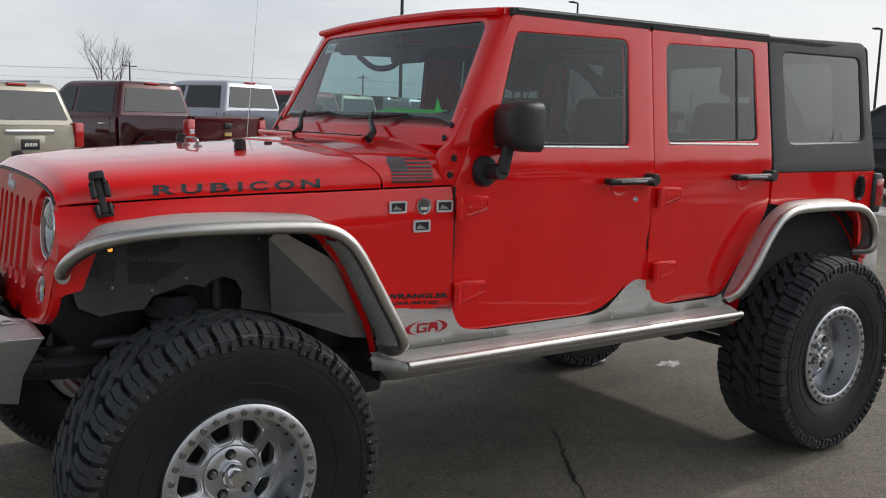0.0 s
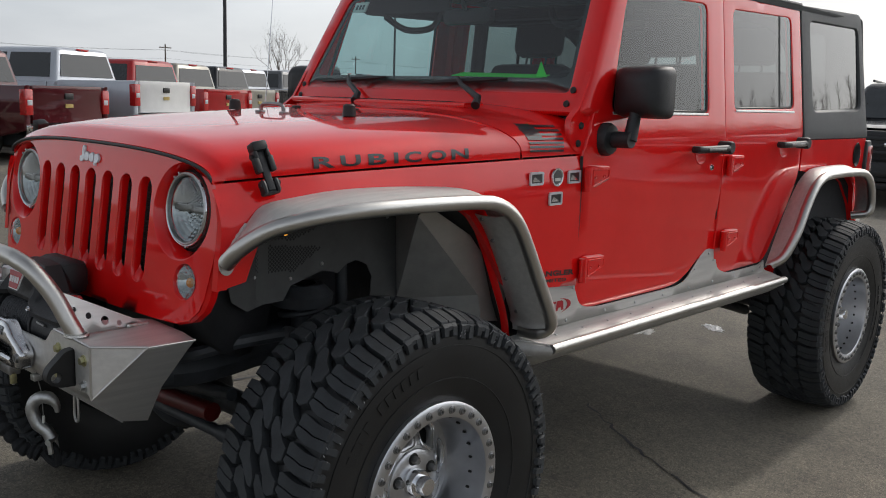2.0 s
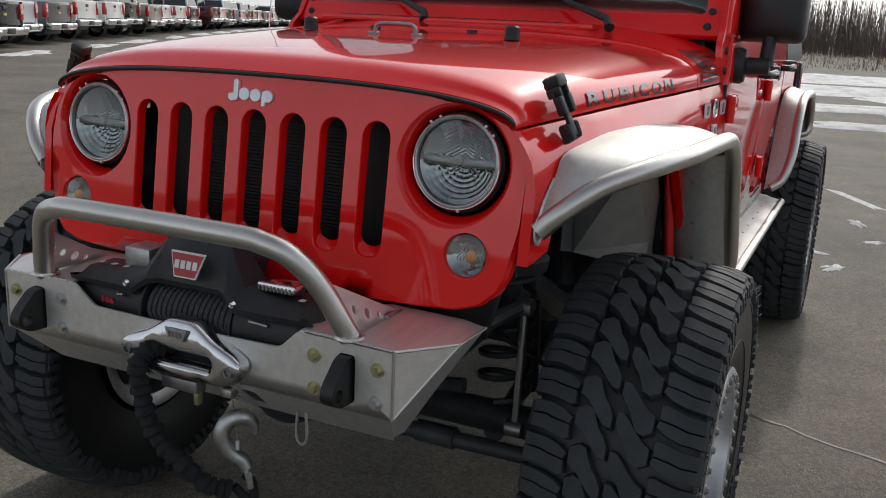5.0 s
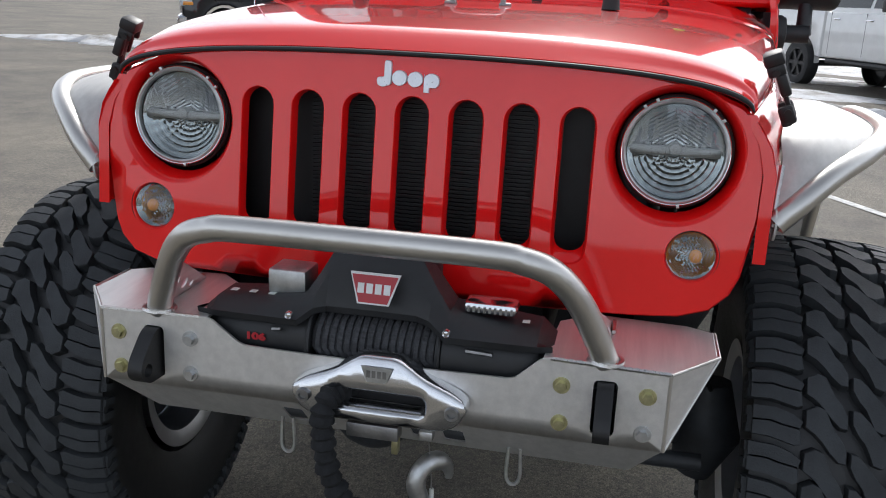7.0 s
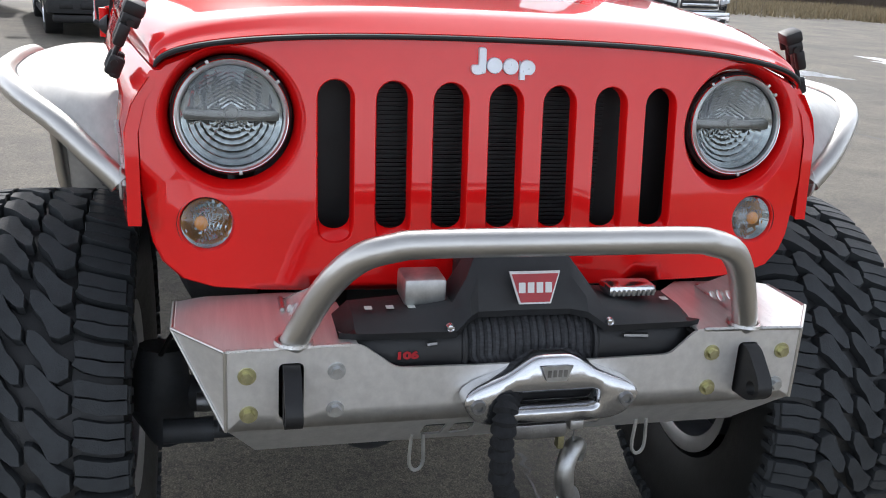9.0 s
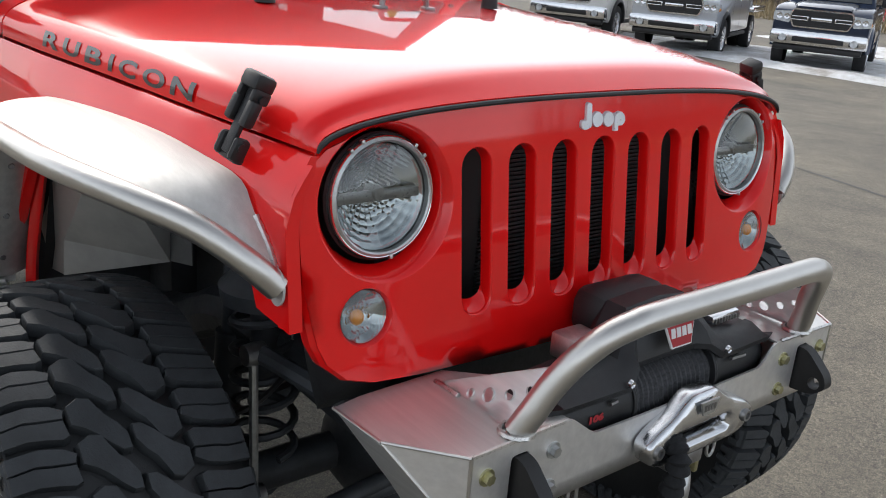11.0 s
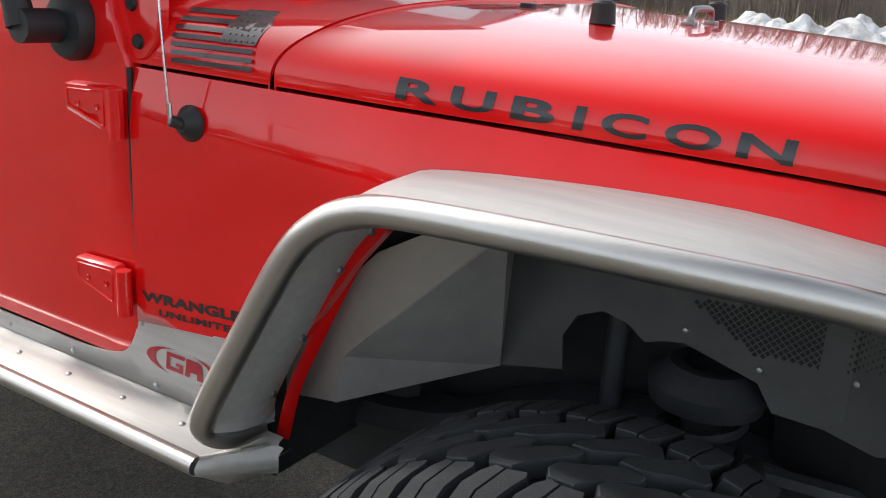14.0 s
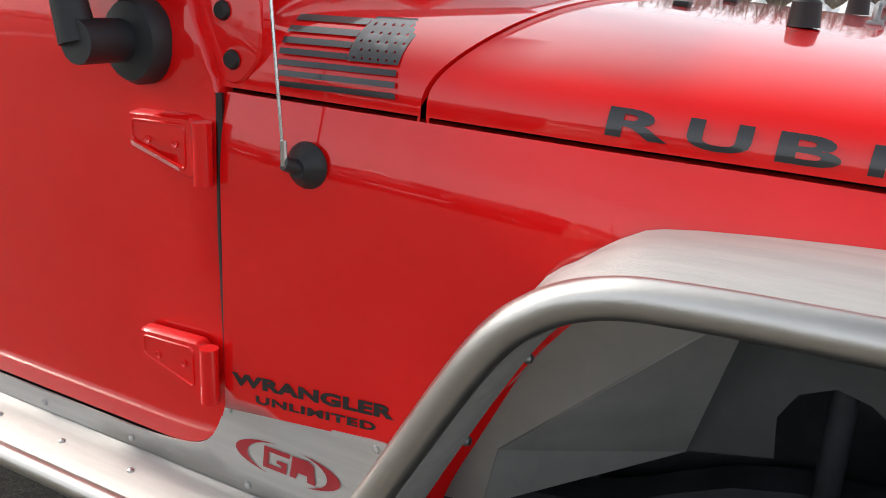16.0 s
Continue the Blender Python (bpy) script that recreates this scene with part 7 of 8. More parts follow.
def crack(points, w, seed):
    rng = random.Random(seed)
    P = [p + Vector((rng.uniform(-0.015, 0.015), rng.uniform(-0.015, 0.015), 0)) for p in glide([(x, y, 0) for x, y in points], 14)]
    rows = []
    for i, p in enumerate(P):
        k = w * rng.uniform(0.3, 1.3)
        t = (P[min(i + 1, len(P) - 1)] - P[max(i - 1, 0)]).normalized()
        n = Vector((-t.y, t.x, 0))
        z = ground_z(p.x, p.y) + 0.003
        rows.append([Vector((p.x, p.y, z)) + n * k, Vector((p.x, p.y, z)) - n * k])
    return tagged(part("asphalt_crack", loft(rows), SEAL), "thin dark crack in the worn asphalt", "crack", "cracks in the asphalt")


crack([(-0.9, 2.6), (-1.25, 1.5), (-1.6, 0.7), (-2.0, 0.1)], 0.007, 1)
crack([(0.9, 0.1), (0.55, 0.25), (0.1, 0.33), (-0.4, 0.40)], 0.006, 2)
crack([(3.5, 6.5), (-0.5, 5.9), (-4.0, 6.6), (-8.0, 6.2)], 0.02, 3)
crack([(-2.6, -1.35), (-1.6, -1.22), (-0.9, -1.30), (-0.4, -1.26)], 0.010, 4)

# ---- parked vehicles round the lot ----
CAR_PAINT = {
    "tan": paint("tan_metallic_paint", (0.36, 0.34, 0.28), 0.3),
    "maroon": paint("maroon_paint", (0.075, 0.006, 0.010), 0.1),
    "silver": paint("silver_metallic_paint", (0.52, 0.55, 0.60), 0.35),
    "white": paint("white_paint", (0.78, 0.78, 0.77)),
    "red": paint("deep_red_paint", (0.40, 0.012, 0.014)),
    "black": paint("black_paint", (0.012, 0.013, 0.016)),
    "grey": paint("grey_metallic_paint", (0.13, 0.135, 0.14), 0.3),
    "pewter": paint("pewter_metallic_paint", (0.36, 0.34, 0.29), 0.3),
    "blue": paint("dark_blue_paint", (0.014, 0.026, 0.060), 0.2),
    "cherry": paint("dark_cherry_paint", (0.10, 0.010, 0.020), 0.1),
}
GOLD_MARK = varied("brushed_gold_mark", (0.55, 0.42, 0.16), 0.1, 30.0, 0.35, 0.05, 0.8)
BRIGHT = varied("bright_chrome_trim", (0.74, 0.75, 0.77), 0.06, 6.0, 0.12, 0.05, 1.0)
CAR_RUBBER = varied("road_tyre_rubber", (0.018, 0.018, 0.019), 0.3, 9.0, 0.7, 0.1)
LAMP_GLASS = varied("clear_lamp_cover", (0.52, 0.54, 0.56), 0.3, 14.0, 0.08, 0.04, spec=0.7)
AMBER_LENS = varied("amber_lens", (0.80, 0.30, 0.03), 0.1, 30.0, 0.15, 0.05, coat=0.5)


def slab(loop, y0, y1, round_=0.05):
    """A side outline drawn across the car, with softened edges."""
    bm = bmesh.new()
    rows = []
    for y, d in ((y0, round_), (y0 + round_ * 0.35, round_ * 0.3), (y0 + round_, 0.0), (y1 - round_, 0.0), (y1 - round_ * 0.35, round_ * 0.3), (y1, round_)):
        ring = inset(loop, d) if d else loop
        rows.append([Vector((x, y, z)) for x, z in ring])
    loft(rows, bm, closed=True)
    bm.faces.new([bm.verts.new(p) for p in rows[0]])
    bm.faces.new([bm.verts.new(p) for p in rows[-1]])
    return bm


def arch(cx, r, z0, n=9):
    """Points over a wheel opening, from front to back."""
    return [(cx + r * math.cos(a), z0 + r * math.sin(a)) for a in [math.pi * k / n for k in range(n + 1)]]


def car_wheel(parent, x, y, r, rim, far, spokes=6):
    s = 1 if y > 0 else -1
    m = Matrix.Translation((x, y, r)) @ Matrix.Diagonal((1, s, 1, 1))
    n = 18 if far else 30
    w = part("wheel", lathe([(r * 0.97, -0.25), (r, -0.22), (r, -0.03), (r * 0.96, 0.0), (r * 0.80, 0.012), (r * 0.64, 0.0)], n, m), CAR_RUBBER, parent, "black road tyre on an alloy rim")
    part("rim", lathe([(r * 0.65, 0.002), (r * 0.62, 0.004), (r * 0.58, -0.012), (r * 0.56, -0.06), (r * 0.2, -0.07), (0.0, -0.07)], n, m), rim, w)
    if not far:
        bm = bmesh.new()
        for k in range(spokes):
            t = m @ Matrix.Rotation(k * math.tau / spokes, 4, "Y")
            add_box(bm, r * 0.10, r * 0.59, -0.05, -0.012, -r * 0.075, r * 0.075, 0.0, t)
        add_lathe(bm, [(r * 0.18, -0.05), (r * 0.17, -0.005), (0.0, 0.0)], 14, m)
        part("spoke", bm, rim, w)
    return w


def quad(points, t=0.012, out=None):
    bm = bmesh.new()
    bm.faces.new([bm.verts.new(p) for p in points])
    bmesh.ops.recalc_face_normals(bm, faces=bm.faces)
    f = bm.faces[:][0]
    n = f.normal.copy()
    if out is not None and n.dot(Vector(out)) < 0:
        n = -n
    top = [v.co + n * t for v in f.verts]
    low = list(f.verts)
    hi = [bm.verts.new(p) for p in top]
    bm.faces.new(hi)
    for i in range(len(low)):
        j = (i + 1) % len(low)
        bm.faces.new((low[i], low[j], hi[j], hi[i]))
    return bm


def parked(name, label, category, x, y, heading, paint_key, kind="pickup", lift=0.0, r=0.40, rim=None, far=False, lower=None, mark=None, face="bars", trim=None, group="parked cars and trucks", z=None, bed=True, plate=False, card=False, dually=False):
    """A full-size pickup, lifted pickup, flatbed chassis or large estate car."""
    P, L = CAR_PAINT[paint_key], CAR_PAINT[lower or paint_key]
    rim, trim = rim or POLISHED, trim or BRIGHT
    car = tagged(new(name), label, category, group)
    u = 0.34 + lift + (r - 0.40)           # height of the sills
    suv, wb0, wb1 = kind == "suv", 1.86, -1.86 if kind != "suv" else -1.30
    hw = 0.98
    h = u - 0.34
    belt, roof = 1.22 + h, 1.90 + h
    hood = 1.16 + h
    a0, a1 = arch(wb0, r + 0.07, r + 0.02), arch(wb1, r + 0.07, r + 0.02)
    if suv:
        low = [(2.66, u + 0.05), (2.72, 0.75 + h), (2.68, hood - 0.10), (2.55, hood - 0.02), (1.30, hood + 0.06), (1.18, belt), (-2.38, belt + 0.03), (-2.44, 1.0 + h), (-2.40, u + 0.08)] + a1[::-1] + [(wb1 + r + 0.12, u), (wb0 - r - 0.12, u)] + a0[::-1]
        tail_x = -2.44
    else:
        low = [(2.76, u + 0.08), (2.84, 0.75 + h), (2.82, hood - 0.08), (2.70, hood), (1.42, hood + 0.07), (1.32, belt), (-1.10, belt), (-1.12, u)] + [(wb0 - r - 0.12, u)] + a0[::-1]
        tail_x = -2.98
    part("body", slab(low, -hw, hw, 0.07), P, car, "", 30)
    # raised bonnet middle and cab
    if not far:
        part("bonnet", slab([(2.66, hood + 0.004), (1.45, hood + 0.075), (1.40, hood + 0.11), (1.50, hood + 0.115), (2.50, hood + 0.05)], -0.62, 0.62, 0.04), P, car, "", 30)
    xa, xb, xc, xd = (1.22, 0.46, -2.16, -2.36) if suv else (1.36, 0.62, -0.96, -1.10)
    wy = 0.74
    rows = []
    for k, (f, bck, w, zz) in enumerate(((xa, xd, hw - 0.05, belt - 0.02), (xa - 0.04, xd + 0.02, hw - 0.065, belt + 0.06), (xb + 0.06, xc - 0.03, wy + 0.02, roof - 0.09), (xb - 0.03, xc + 0.03, wy - 0.05, roof - 0.025), (xb - 0.22, xc + 0.18, wy - 0.22, roof))):
        rows.append([Vector((px, py, zz)) for px, py in roundpoly([(f, w), (bck, w), (bck, -w), (f, -w)], 0.10, 3)])
    bm = loft(rows, closed=True)
    bm.faces.new([bm.verts.new(p) for p in rows[-1]])
    cab = part("cab", bm, P, car, "", 40)

    def side_at(px, t, s):
        """A place on the cab's side, t from belt to roof."""
        return Vector((px, s * (hw - 0.06 + (wy + 0.02 - hw + 0.06) * t + 0.004), belt + 0.05 + (roof - 0.09 - belt - 0.05) * t))

    for s in (1, -1):
        if suv:
            spans = [((1.02, 0.32), (0.02, -0.02)), ((-0.06, -0.08), (-0.96, -0.94)), ((-1.04, -1.02), (-2.24, -2.10))]
        else:
            spans = [((1.16, 0.52), (0.24, 0.22)), ((0.14, 0.12), (-0.94, -0.86))]
        for (f0, f1), (b0, b1) in spans:
            part("side_window", quad([side_at(f0, 0.06, s), side_at(b0, 0.06, s), side_at(b1, 0.94, s), side_at(f1, 0.94, s)], 0.004, (0, s, 0)), FAR_GLASS, cab)
        part("door_mirror", box(0.92, 1.10, s * 1.01, s * 1.24, belt + 0.02, belt + 0.25, 0.03), P if far else SEAL, car)
        if not far:
            part("mirror_arm", box(0.98, 1.04, s * 0.90, s * 1.06, belt + 0.04, belt + 0.08, 0.01), SEAL, car)
            for px in ((0.30, -0.72) if not suv else (0.06, -0.98)):
                part("door_handle", box(px - 0.11, px + 0.11, s * (hw - 0.012), s * (hw + 0.02), belt - 0.16, belt - 0.12, 0.01), trim, car)
            for px in (((1.10, 0.18, -0.92)) if not suv else (1.04, 0.0, -1.0)):
                part("door_gap", box(px - 0.005, px + 0.005, s * (hw - 0.01), s * (hw + 0.001), u + 0.08, belt - 0.01), SEAL, car)
            part("side_step", tube([(wb0 - r - 0.20, s * (hw - 0.05), u - 0.06), (-0.95 if not suv else wb1 + r + 0.2, s * (hw - 0.05), u - 0.06)], 0.05, 8), SEAL, car)
    # screens
    fw = lambda t, w: Vector((xa - 0.05 + (xb + 0.06 - xa + 0.05) * t + 0.016, w * (hw - 0.15 - 0.15 * t), belt + 0.07 + (roof - 0.10 - belt - 0.07) * t))
    part("windscreen", quad([fw(0.02, 1), fw(0.02, -1), fw(0.96, -1), fw(0.96, 1)], 0.006, (1, 0, 0.5)), FAR_SCREEN, cab)
    bw = lambda t, w: Vector((xd + 0.02 + (xc - 0.03 - xd - 0.02) * t - 0.006, w * (hw - 0.20 - 0.13 * t), belt + 0.07 + (roof - 0.10 - belt - 0.07) * t))
    part("rear_window", quad([bw(0.06, 1), bw(0.06, -1), bw(0.92, -1), bw(0.92, 1)], 0.006, (-1, 0, 0.2)), FAR_GLASS, cab)
    part("brake_light", box(xc - 0.03, xc + 0.04, -0.16, 0.16, roof - 0.06, roof - 0.02, 0.01), RED_LENS, cab)
    if dually:
        for k in range(5):
            part("roof_marker", box(xb - 0.12, xb - 0.04, -0.48 + 0.24 * k - 0.05, -0.48 + 0.24 * k + 0.05, roof - 0.03, roof + 0.025, 0.012), AMBER_LENS, cab)
    if card:
        part("price_card", quad([fw(0.50, 0.35), fw(0.50, 0.12), fw(0.90, 0.12), fw(0.90, 0.35)], 0.012, (1, 0, 0.5)), GREEN, cab, "bright green card in the windscreen")
    # load bed with its tailgate
    if kind == "pickup" and bed:
        side = [(-1.16, belt + 0.03), (tail_x, belt + 0.06), (tail_x + 0.01, u + 0.22)] + a1[::-1] + [(wb1 + r + 0.10, u), (-1.16, u)]
        for s in (1, -1):
            y0, y1 = (hw - 0.12, hw) if s > 0 else (-hw, -hw + 0.12)
            part("bed_side", slab(side, y0, y1, 0.035), P, car, "", 30)
            part("tail_lamp", box(tail_x - 0.015, tail_x + 0.12, s * (hw - 0.16), s * (hw + 0.008), belt - 0.42, belt + 0.0, 0.02), RED_LENS, car, "upright red tail lamp")
            if not far:
                part("reverse_light", box(tail_x - 0.019, tail_x + 0.05, s * (hw - 0.14), s * (hw - 0.03), belt - 0.26, belt - 0.17, 0.008), LAMP_GLASS, car)
        gate = part("tailgate", slab([(tail_x + 0.09, belt + 0.05), (tail_x + 0.01, belt + 0.06), (tail_x, belt - 0.03), (tail_x + 0.012, belt - 0.10), (tail_x + 0.004, u + 0.34), (tail_x + 0.09, u + 0.32)], -(hw - 0.165), hw - 0.165, 0.02), L, car)
        part("gate_handle", box(tail_x - 0.012, tail_x + 0.02, -0.10, 0.10, belt - 0.16, belt - 0.06, 0.01), SEAL, gate)
        if mark:
            part("gate_mark", slab([(tail_x - 0.008, belt - 0.235), (tail_x + 0.02, belt - 0.235), (tail_x + 0.02, belt - 0.30), (tail_x - 0.008, belt - 0.30)], -0.09, 0.09, 0.008), GOLD_MARK, gate, "plain golden emblem shape")
        part("bed_floor", box(tail_x + 0.08, -1.16, -0.84, 0.84, u + 0.30, u + 0.36), UNDER, car)
        part("bed_front", box(-1.20, -1.15, -0.86, 0.86, u + 0.16, belt + 0.02), P, car)
    elif kind == "flatbed":
        part("flat_deck", box(-3.2, -1.35, -1.05, 1.05, u + 0.42, u + 0.56, 0.02), trim, car, "bare metal flat deck")
        part("deck_frame", box(-3.3, -1.15, -0.42, 0.42, u + 0.10, u + 0.36, 0.02), UNDER, car)
        part("head_rack", box(-1.36, -1.30, -1.0, 1.0, u + 0.55, u + 1.25, 0.02), trim, car)
    elif kind == "chassis":
        part("bare_frame", box(-3.4, -1.12, -0.42, 0.42, u + 0.06, u + 0.30, 0.02), UNDER, car, "bare black chassis frame")
        part("rear_fuel_tank", box(-2.6, -2.2, -0.45, 0.45, u - 0.12, u + 0.10, 0.04), UNDER, car)
    else:
        for s in (1, -1):
            part("tail_lamp", box(tail_x - 0.02, tail_x + 0.16, s * (hw - 0.16), s * (hw + 0.006), belt - 0.34, belt + 0.06, 0.02), RED_LENS, car, "upright red tail lamp")
        gate = part("tailgate", slab([(tail_x + 0.08, belt + 0.03), (tail_x, belt + 0.0), (tail_x - 0.012, belt - 0.25), (tail_x - 0.006, u + 0.20), (tail_x + 0.08, u + 0.18)], -0.80, 0.80, 0.03), L, car)
        part("gate_trim", box(tail_x - 0.028, tail_x + 0.01, -0.42, 0.42, belt - 0.12, belt - 0.05, 0.012), trim, gate)
        part("plate_recess", box(tail_x - 0.018, tail_x + 0.01, -0.27, 0.27, belt - 0.42, belt - 0.14, 0.02), L, gate)
        if not far:
            for s in (1, -1):
                part("roof_rail", tube([(0.2, s * 0.66, roof + 0.03), (-1.8, s * 0.66, roof + 0.03)], 0.022, 8), trim, car)
    if plate:
        p = part("number_plate", box(tail_x - 0.030, tail_x - 0.016, -0.16, 0.16, belt - 0.36, belt - 0.20, 0.008), SEAL, car, "dark dealer plate with pale bars")
        for k in range(5):
            part("plate_bar", box(tail_x - 0.033, tail_x - 0.030, -0.105 + k * 0.045, -0.075 + k * 0.045, belt - 0.31, belt - 0.26), PAPER, p)
    # bumpers
    if kind in ("pickup", "suv"):
        v = u + (0.19 if kind == "pickup" else 0.0)
        rear = slab([(tail_x + 0.06, v + 0.12), (tail_x - 0.13, v + 0.11), (tail_x - 0.15, v + 0.03), (tail_x - 0.12, v - 0.10), (tail_x + 0.06, v - 0.10)], -hw + 0.02, hw - 0.02, 0.05)
        bp = part("rear_bumper", rear, trim if kind == "pickup" else P, car, "", 30)
        part("bumper_plate_pocket", box(tail_x - 0.158, tail_x - 0.12, -0.20, 0.20, v - 0.06, v + 0.08, 0.01), SEAL, bp)
        if not far and kind == "pickup":
            for s in (1, -1):
                part("bumper_end", box(tail_x - 0.155, tail_x + 0.02, s * (hw - 0.26), s * (hw - 0.01), v - 0.04, v + 0.115, 0.02), SEAL if r > 0.42 else trim, bp)
    nose = 2.84 if not suv else 2.72
    fb = part("front_bumper", slab([(nose - 0.15, u + 0.32), (nose + 0.07, u + 0.32), (nose + 0.10, u + 0.22), (nose + 0.07, u + 0.04), (nose - 0.15, u + 0.0)], -hw - 0.005, hw + 0.005, 0.06), trim, car, "", 30)
    part("bumper_mouth", box(nose + 0.04, nose + 0.108, -0.52, 0.52, u + 0.10, u + 0.21, 0.02), SEAL, fb)
    part("air_dam", box(nose - 0.16, nose + 0.02, -0.90, 0.90, u - 0.10, u + 0.02, 0.03), SEAL, fb)
    for s in (1, -1):
        part("fog_lamp", box(nose + 0.03, nose + 0.096, s * 0.62, s * 0.82, u + 0.10, u + 0.21, 0.02), SEAL, fb)
    # grille and lamps
    def plate(loop, x0, x1):
        return prism(loop, lambda y, z: Vector((x0, y, z)), lambda y, z: Vector((x1, y, z)))

    gz0, gz1 = u + 0.40, hood - 0.05
    mid = (gz0 + gz1) / 2
    if face == "bars":
        g = part("grille", box(nose - 0.06, nose + 0.035, -0.64, 0.64, u + 0.34, hood - 0.03, 0.03), trim, car, "bright framed grille")
        part("grille_mesh", box(nose + 0.020, nose + 0.042, -0.59, 0.59, u + 0.39, hood - 0.08, 0.01), SEAL, g)
        for k in range(3):
            zz = u + 0.41 + (hood - 0.51 - u) * (k + 0.5) / 3
            part("grille_bar", box(nose + 0.03, nose + 0.055, -0.55, 0.55, zz - 0.028, zz + 0.028, 0.01), trim, g)
        part("grille_mark", box(nose + 0.05, nose + 0.065, -0.15, 0.15, mid - 0.03, mid + 0.03, 0.012), GOLD_MARK if mark else BRIGHT, g, "plain emblem shape")
        lamp_in = 0.645
    else:
        # deep six-sided grille under a bulged bonnet nose
        lip = roundpoly([(-0.60, gz1 + 0.01), (0.60, gz1 + 0.01), (0.66, mid + 0.02), (0.56, gz0 - 0.01), (-0.56, gz0 - 0.01), (-0.66, mid + 0.02)], 0.06, 4)
        g = part("grille", plate(lip, nose - 0.08, nose + 0.045), trim, car, "bright framed grille", 30)
        part("grille_mesh", plate(inset(lip, 0.030), nose + 0.02, nose + 0.052), SEAL, g)
        for k in range(7):
            zz = gz0 + 0.05 + (gz1 - gz0 - 0.09) * k / 6
            part("mesh_rib", box(nose + 0.050, nose + 0.056, -0.52, 0.52, zz - 0.006, zz + 0.006), PLASTIC, g)
        for s in (1, -1):
            for dz in (0.034, -0.034):
                part("grille_bar", box(nose + 0.05, nose + 0.070, s * 0.28, s * 0.60, mid + dz - 0.011, mid + dz + 0.011, 0.005), trim, g)
            part("bar_end", box(nose + 0.05, nose + 0.070, s * 0.265, s * 0.29, mid - 0.045, mid + 0.045, 0.005), trim, g)
        part("grille_mark", box(nose + 0.05, nose + 0.075, -0.21, 0.21, mid - 0.036, mid + 0.036, 0.014), trim, g, "plain emblem shape")
        part("bonnet_nose", slab([(nose + 0.02, gz1 + 0.02), (nose + 0.03, gz1 + 0.06), (nose - 0.10, hood + 0.06), (1.5, hood + 0.12), (1.5, hood - 0.05), (nose - 0.2, gz1)], -0.56, 0.56, 0.06), P, car, "", 40)
        for s in (1, -1):
            # swelling wing over the wheel, dark arch lip
            rows = []
            for k in range(13):
                a = math.pi * k / 12
                rows.append([Vector((wb0 + (r + q) * math.cos(a), s * (hw + w), r + 0.02 + (r + q) * math.sin(a) * 1.02)) for q, w in ((0.16, -0.02), (0.13, 0.035), (0.075, 0.05), (0.06, 0.03), (0.06, -0.12))])
            part("wheel_arch", loft(rows), SEAL if dually else P, car, "", 60)
            part("fog_lamp", lathe([(0.0, 0.004), (0.045, 0.004), (0.06, 0.012), (0.075, 0.006), (0.078, 0.0)], 16, Matrix.Translation((nose + 0.098, s * 0.72, u + 0.16)) @ Matrix.Rotation(radians(-90), 4, "Z")), LAMP_GLASS, fb)
        lamp_in = 0.60
    for s in (1, -1):
        outer = hw + 0.004
        lamp = roundpoly([(s * lamp_in, hood - 0.10), (s * outer, hood - 0.13), (s * outer, hood - 0.31), (s * (lamp_in + 0.04), hood - 0.35)], 0.03, 3)
        hl = part("headlight", plate(lamp, nose - 0.22, nose + 0.012), LAMP_GLASS, car, "clear glass headlight", 30)
        for k in range(2):
            part("lamp_bowl", lathe([(0.0, -0.004), (0.035, 0.0), (0.060, 0.006), (0.066, 0.0)], 14, Matrix.Translation((nose + 0.013, s * (lamp_in + 0.11 + 0.15 * k), hood - 0.22)) @ Matrix.Rotation(radians(-90), 4, "Z")), BRIGHT, hl)
        part("marker_lens", box(nose - 0.24, nose - 0.03, s * (hw - 0.10), s * (hw + 0.010), hood - 0.30, hood - 0.22, 0.02), AMBER_LENS, hl)
    # wheels and undercarriage
    for px in (wb0, wb1):
        for s in (1, -1):
            car_wheel(car, px, s * (hw + (0.0 if r < 0.45 else 0.06)), r, rim, far, 6 if kind != "suv" else 10)
            if dually and px == wb1:
                car_wheel(car, px, s * (hw - 0.28), r, rim, True)
        part("axle", tube([(px, -0.8, r), (px, 0.8, r)], 0.06, 8), UNDER, car)
    part("underbody", box(tail_x + 0.25 if kind != "chassis" else -1.1, 2.5, -0.62, 0.62, u - 0.06, u + 0.14, 0.05), UNDER, car)
    car.matrix_world = pose(x, y, ground_z(x, y) if z is None else z, 0, 0, math.degrees(math.atan2(heading[1], heading[0])))
    return car


def tail_to_mid(x, y, hd, d):
    """The middle of a car whose tail stands at (x, y)."""
    k = math.hypot(*hd)
    return x + hd[0] / k * d, y + hd[1] / k * d


AWAY = (0.41, -0.91)
x, y = tail_to_mid(-1.75, -11.9, (0.42, -0.91), 2.44)
parked("estate_car", "tan metallic estate car parked tail-on on the asphalt", "SUV", x, y, (0.42, -0.91), "tan", "suv", plate=True, z=-0.02)
x, y = tail_to_mid(-5.28, -12.72, AWAY, 2.98)
parked("pickup_truck", "maroon crew-cab pickup truck with a chrome bumper", "pickup truck", x, y, AWAY, "maroon", mark=True)
x, y = tail_to_mid(-7.85, -14.05, AWAY, 2.98)
parked("pickup_truck", "lifted silver-white crew-cab pickup with a white tailgate", "pickup truck", x, y, AWAY, "silver", lower="white", mark=True, lift=0.10, r=0.43)
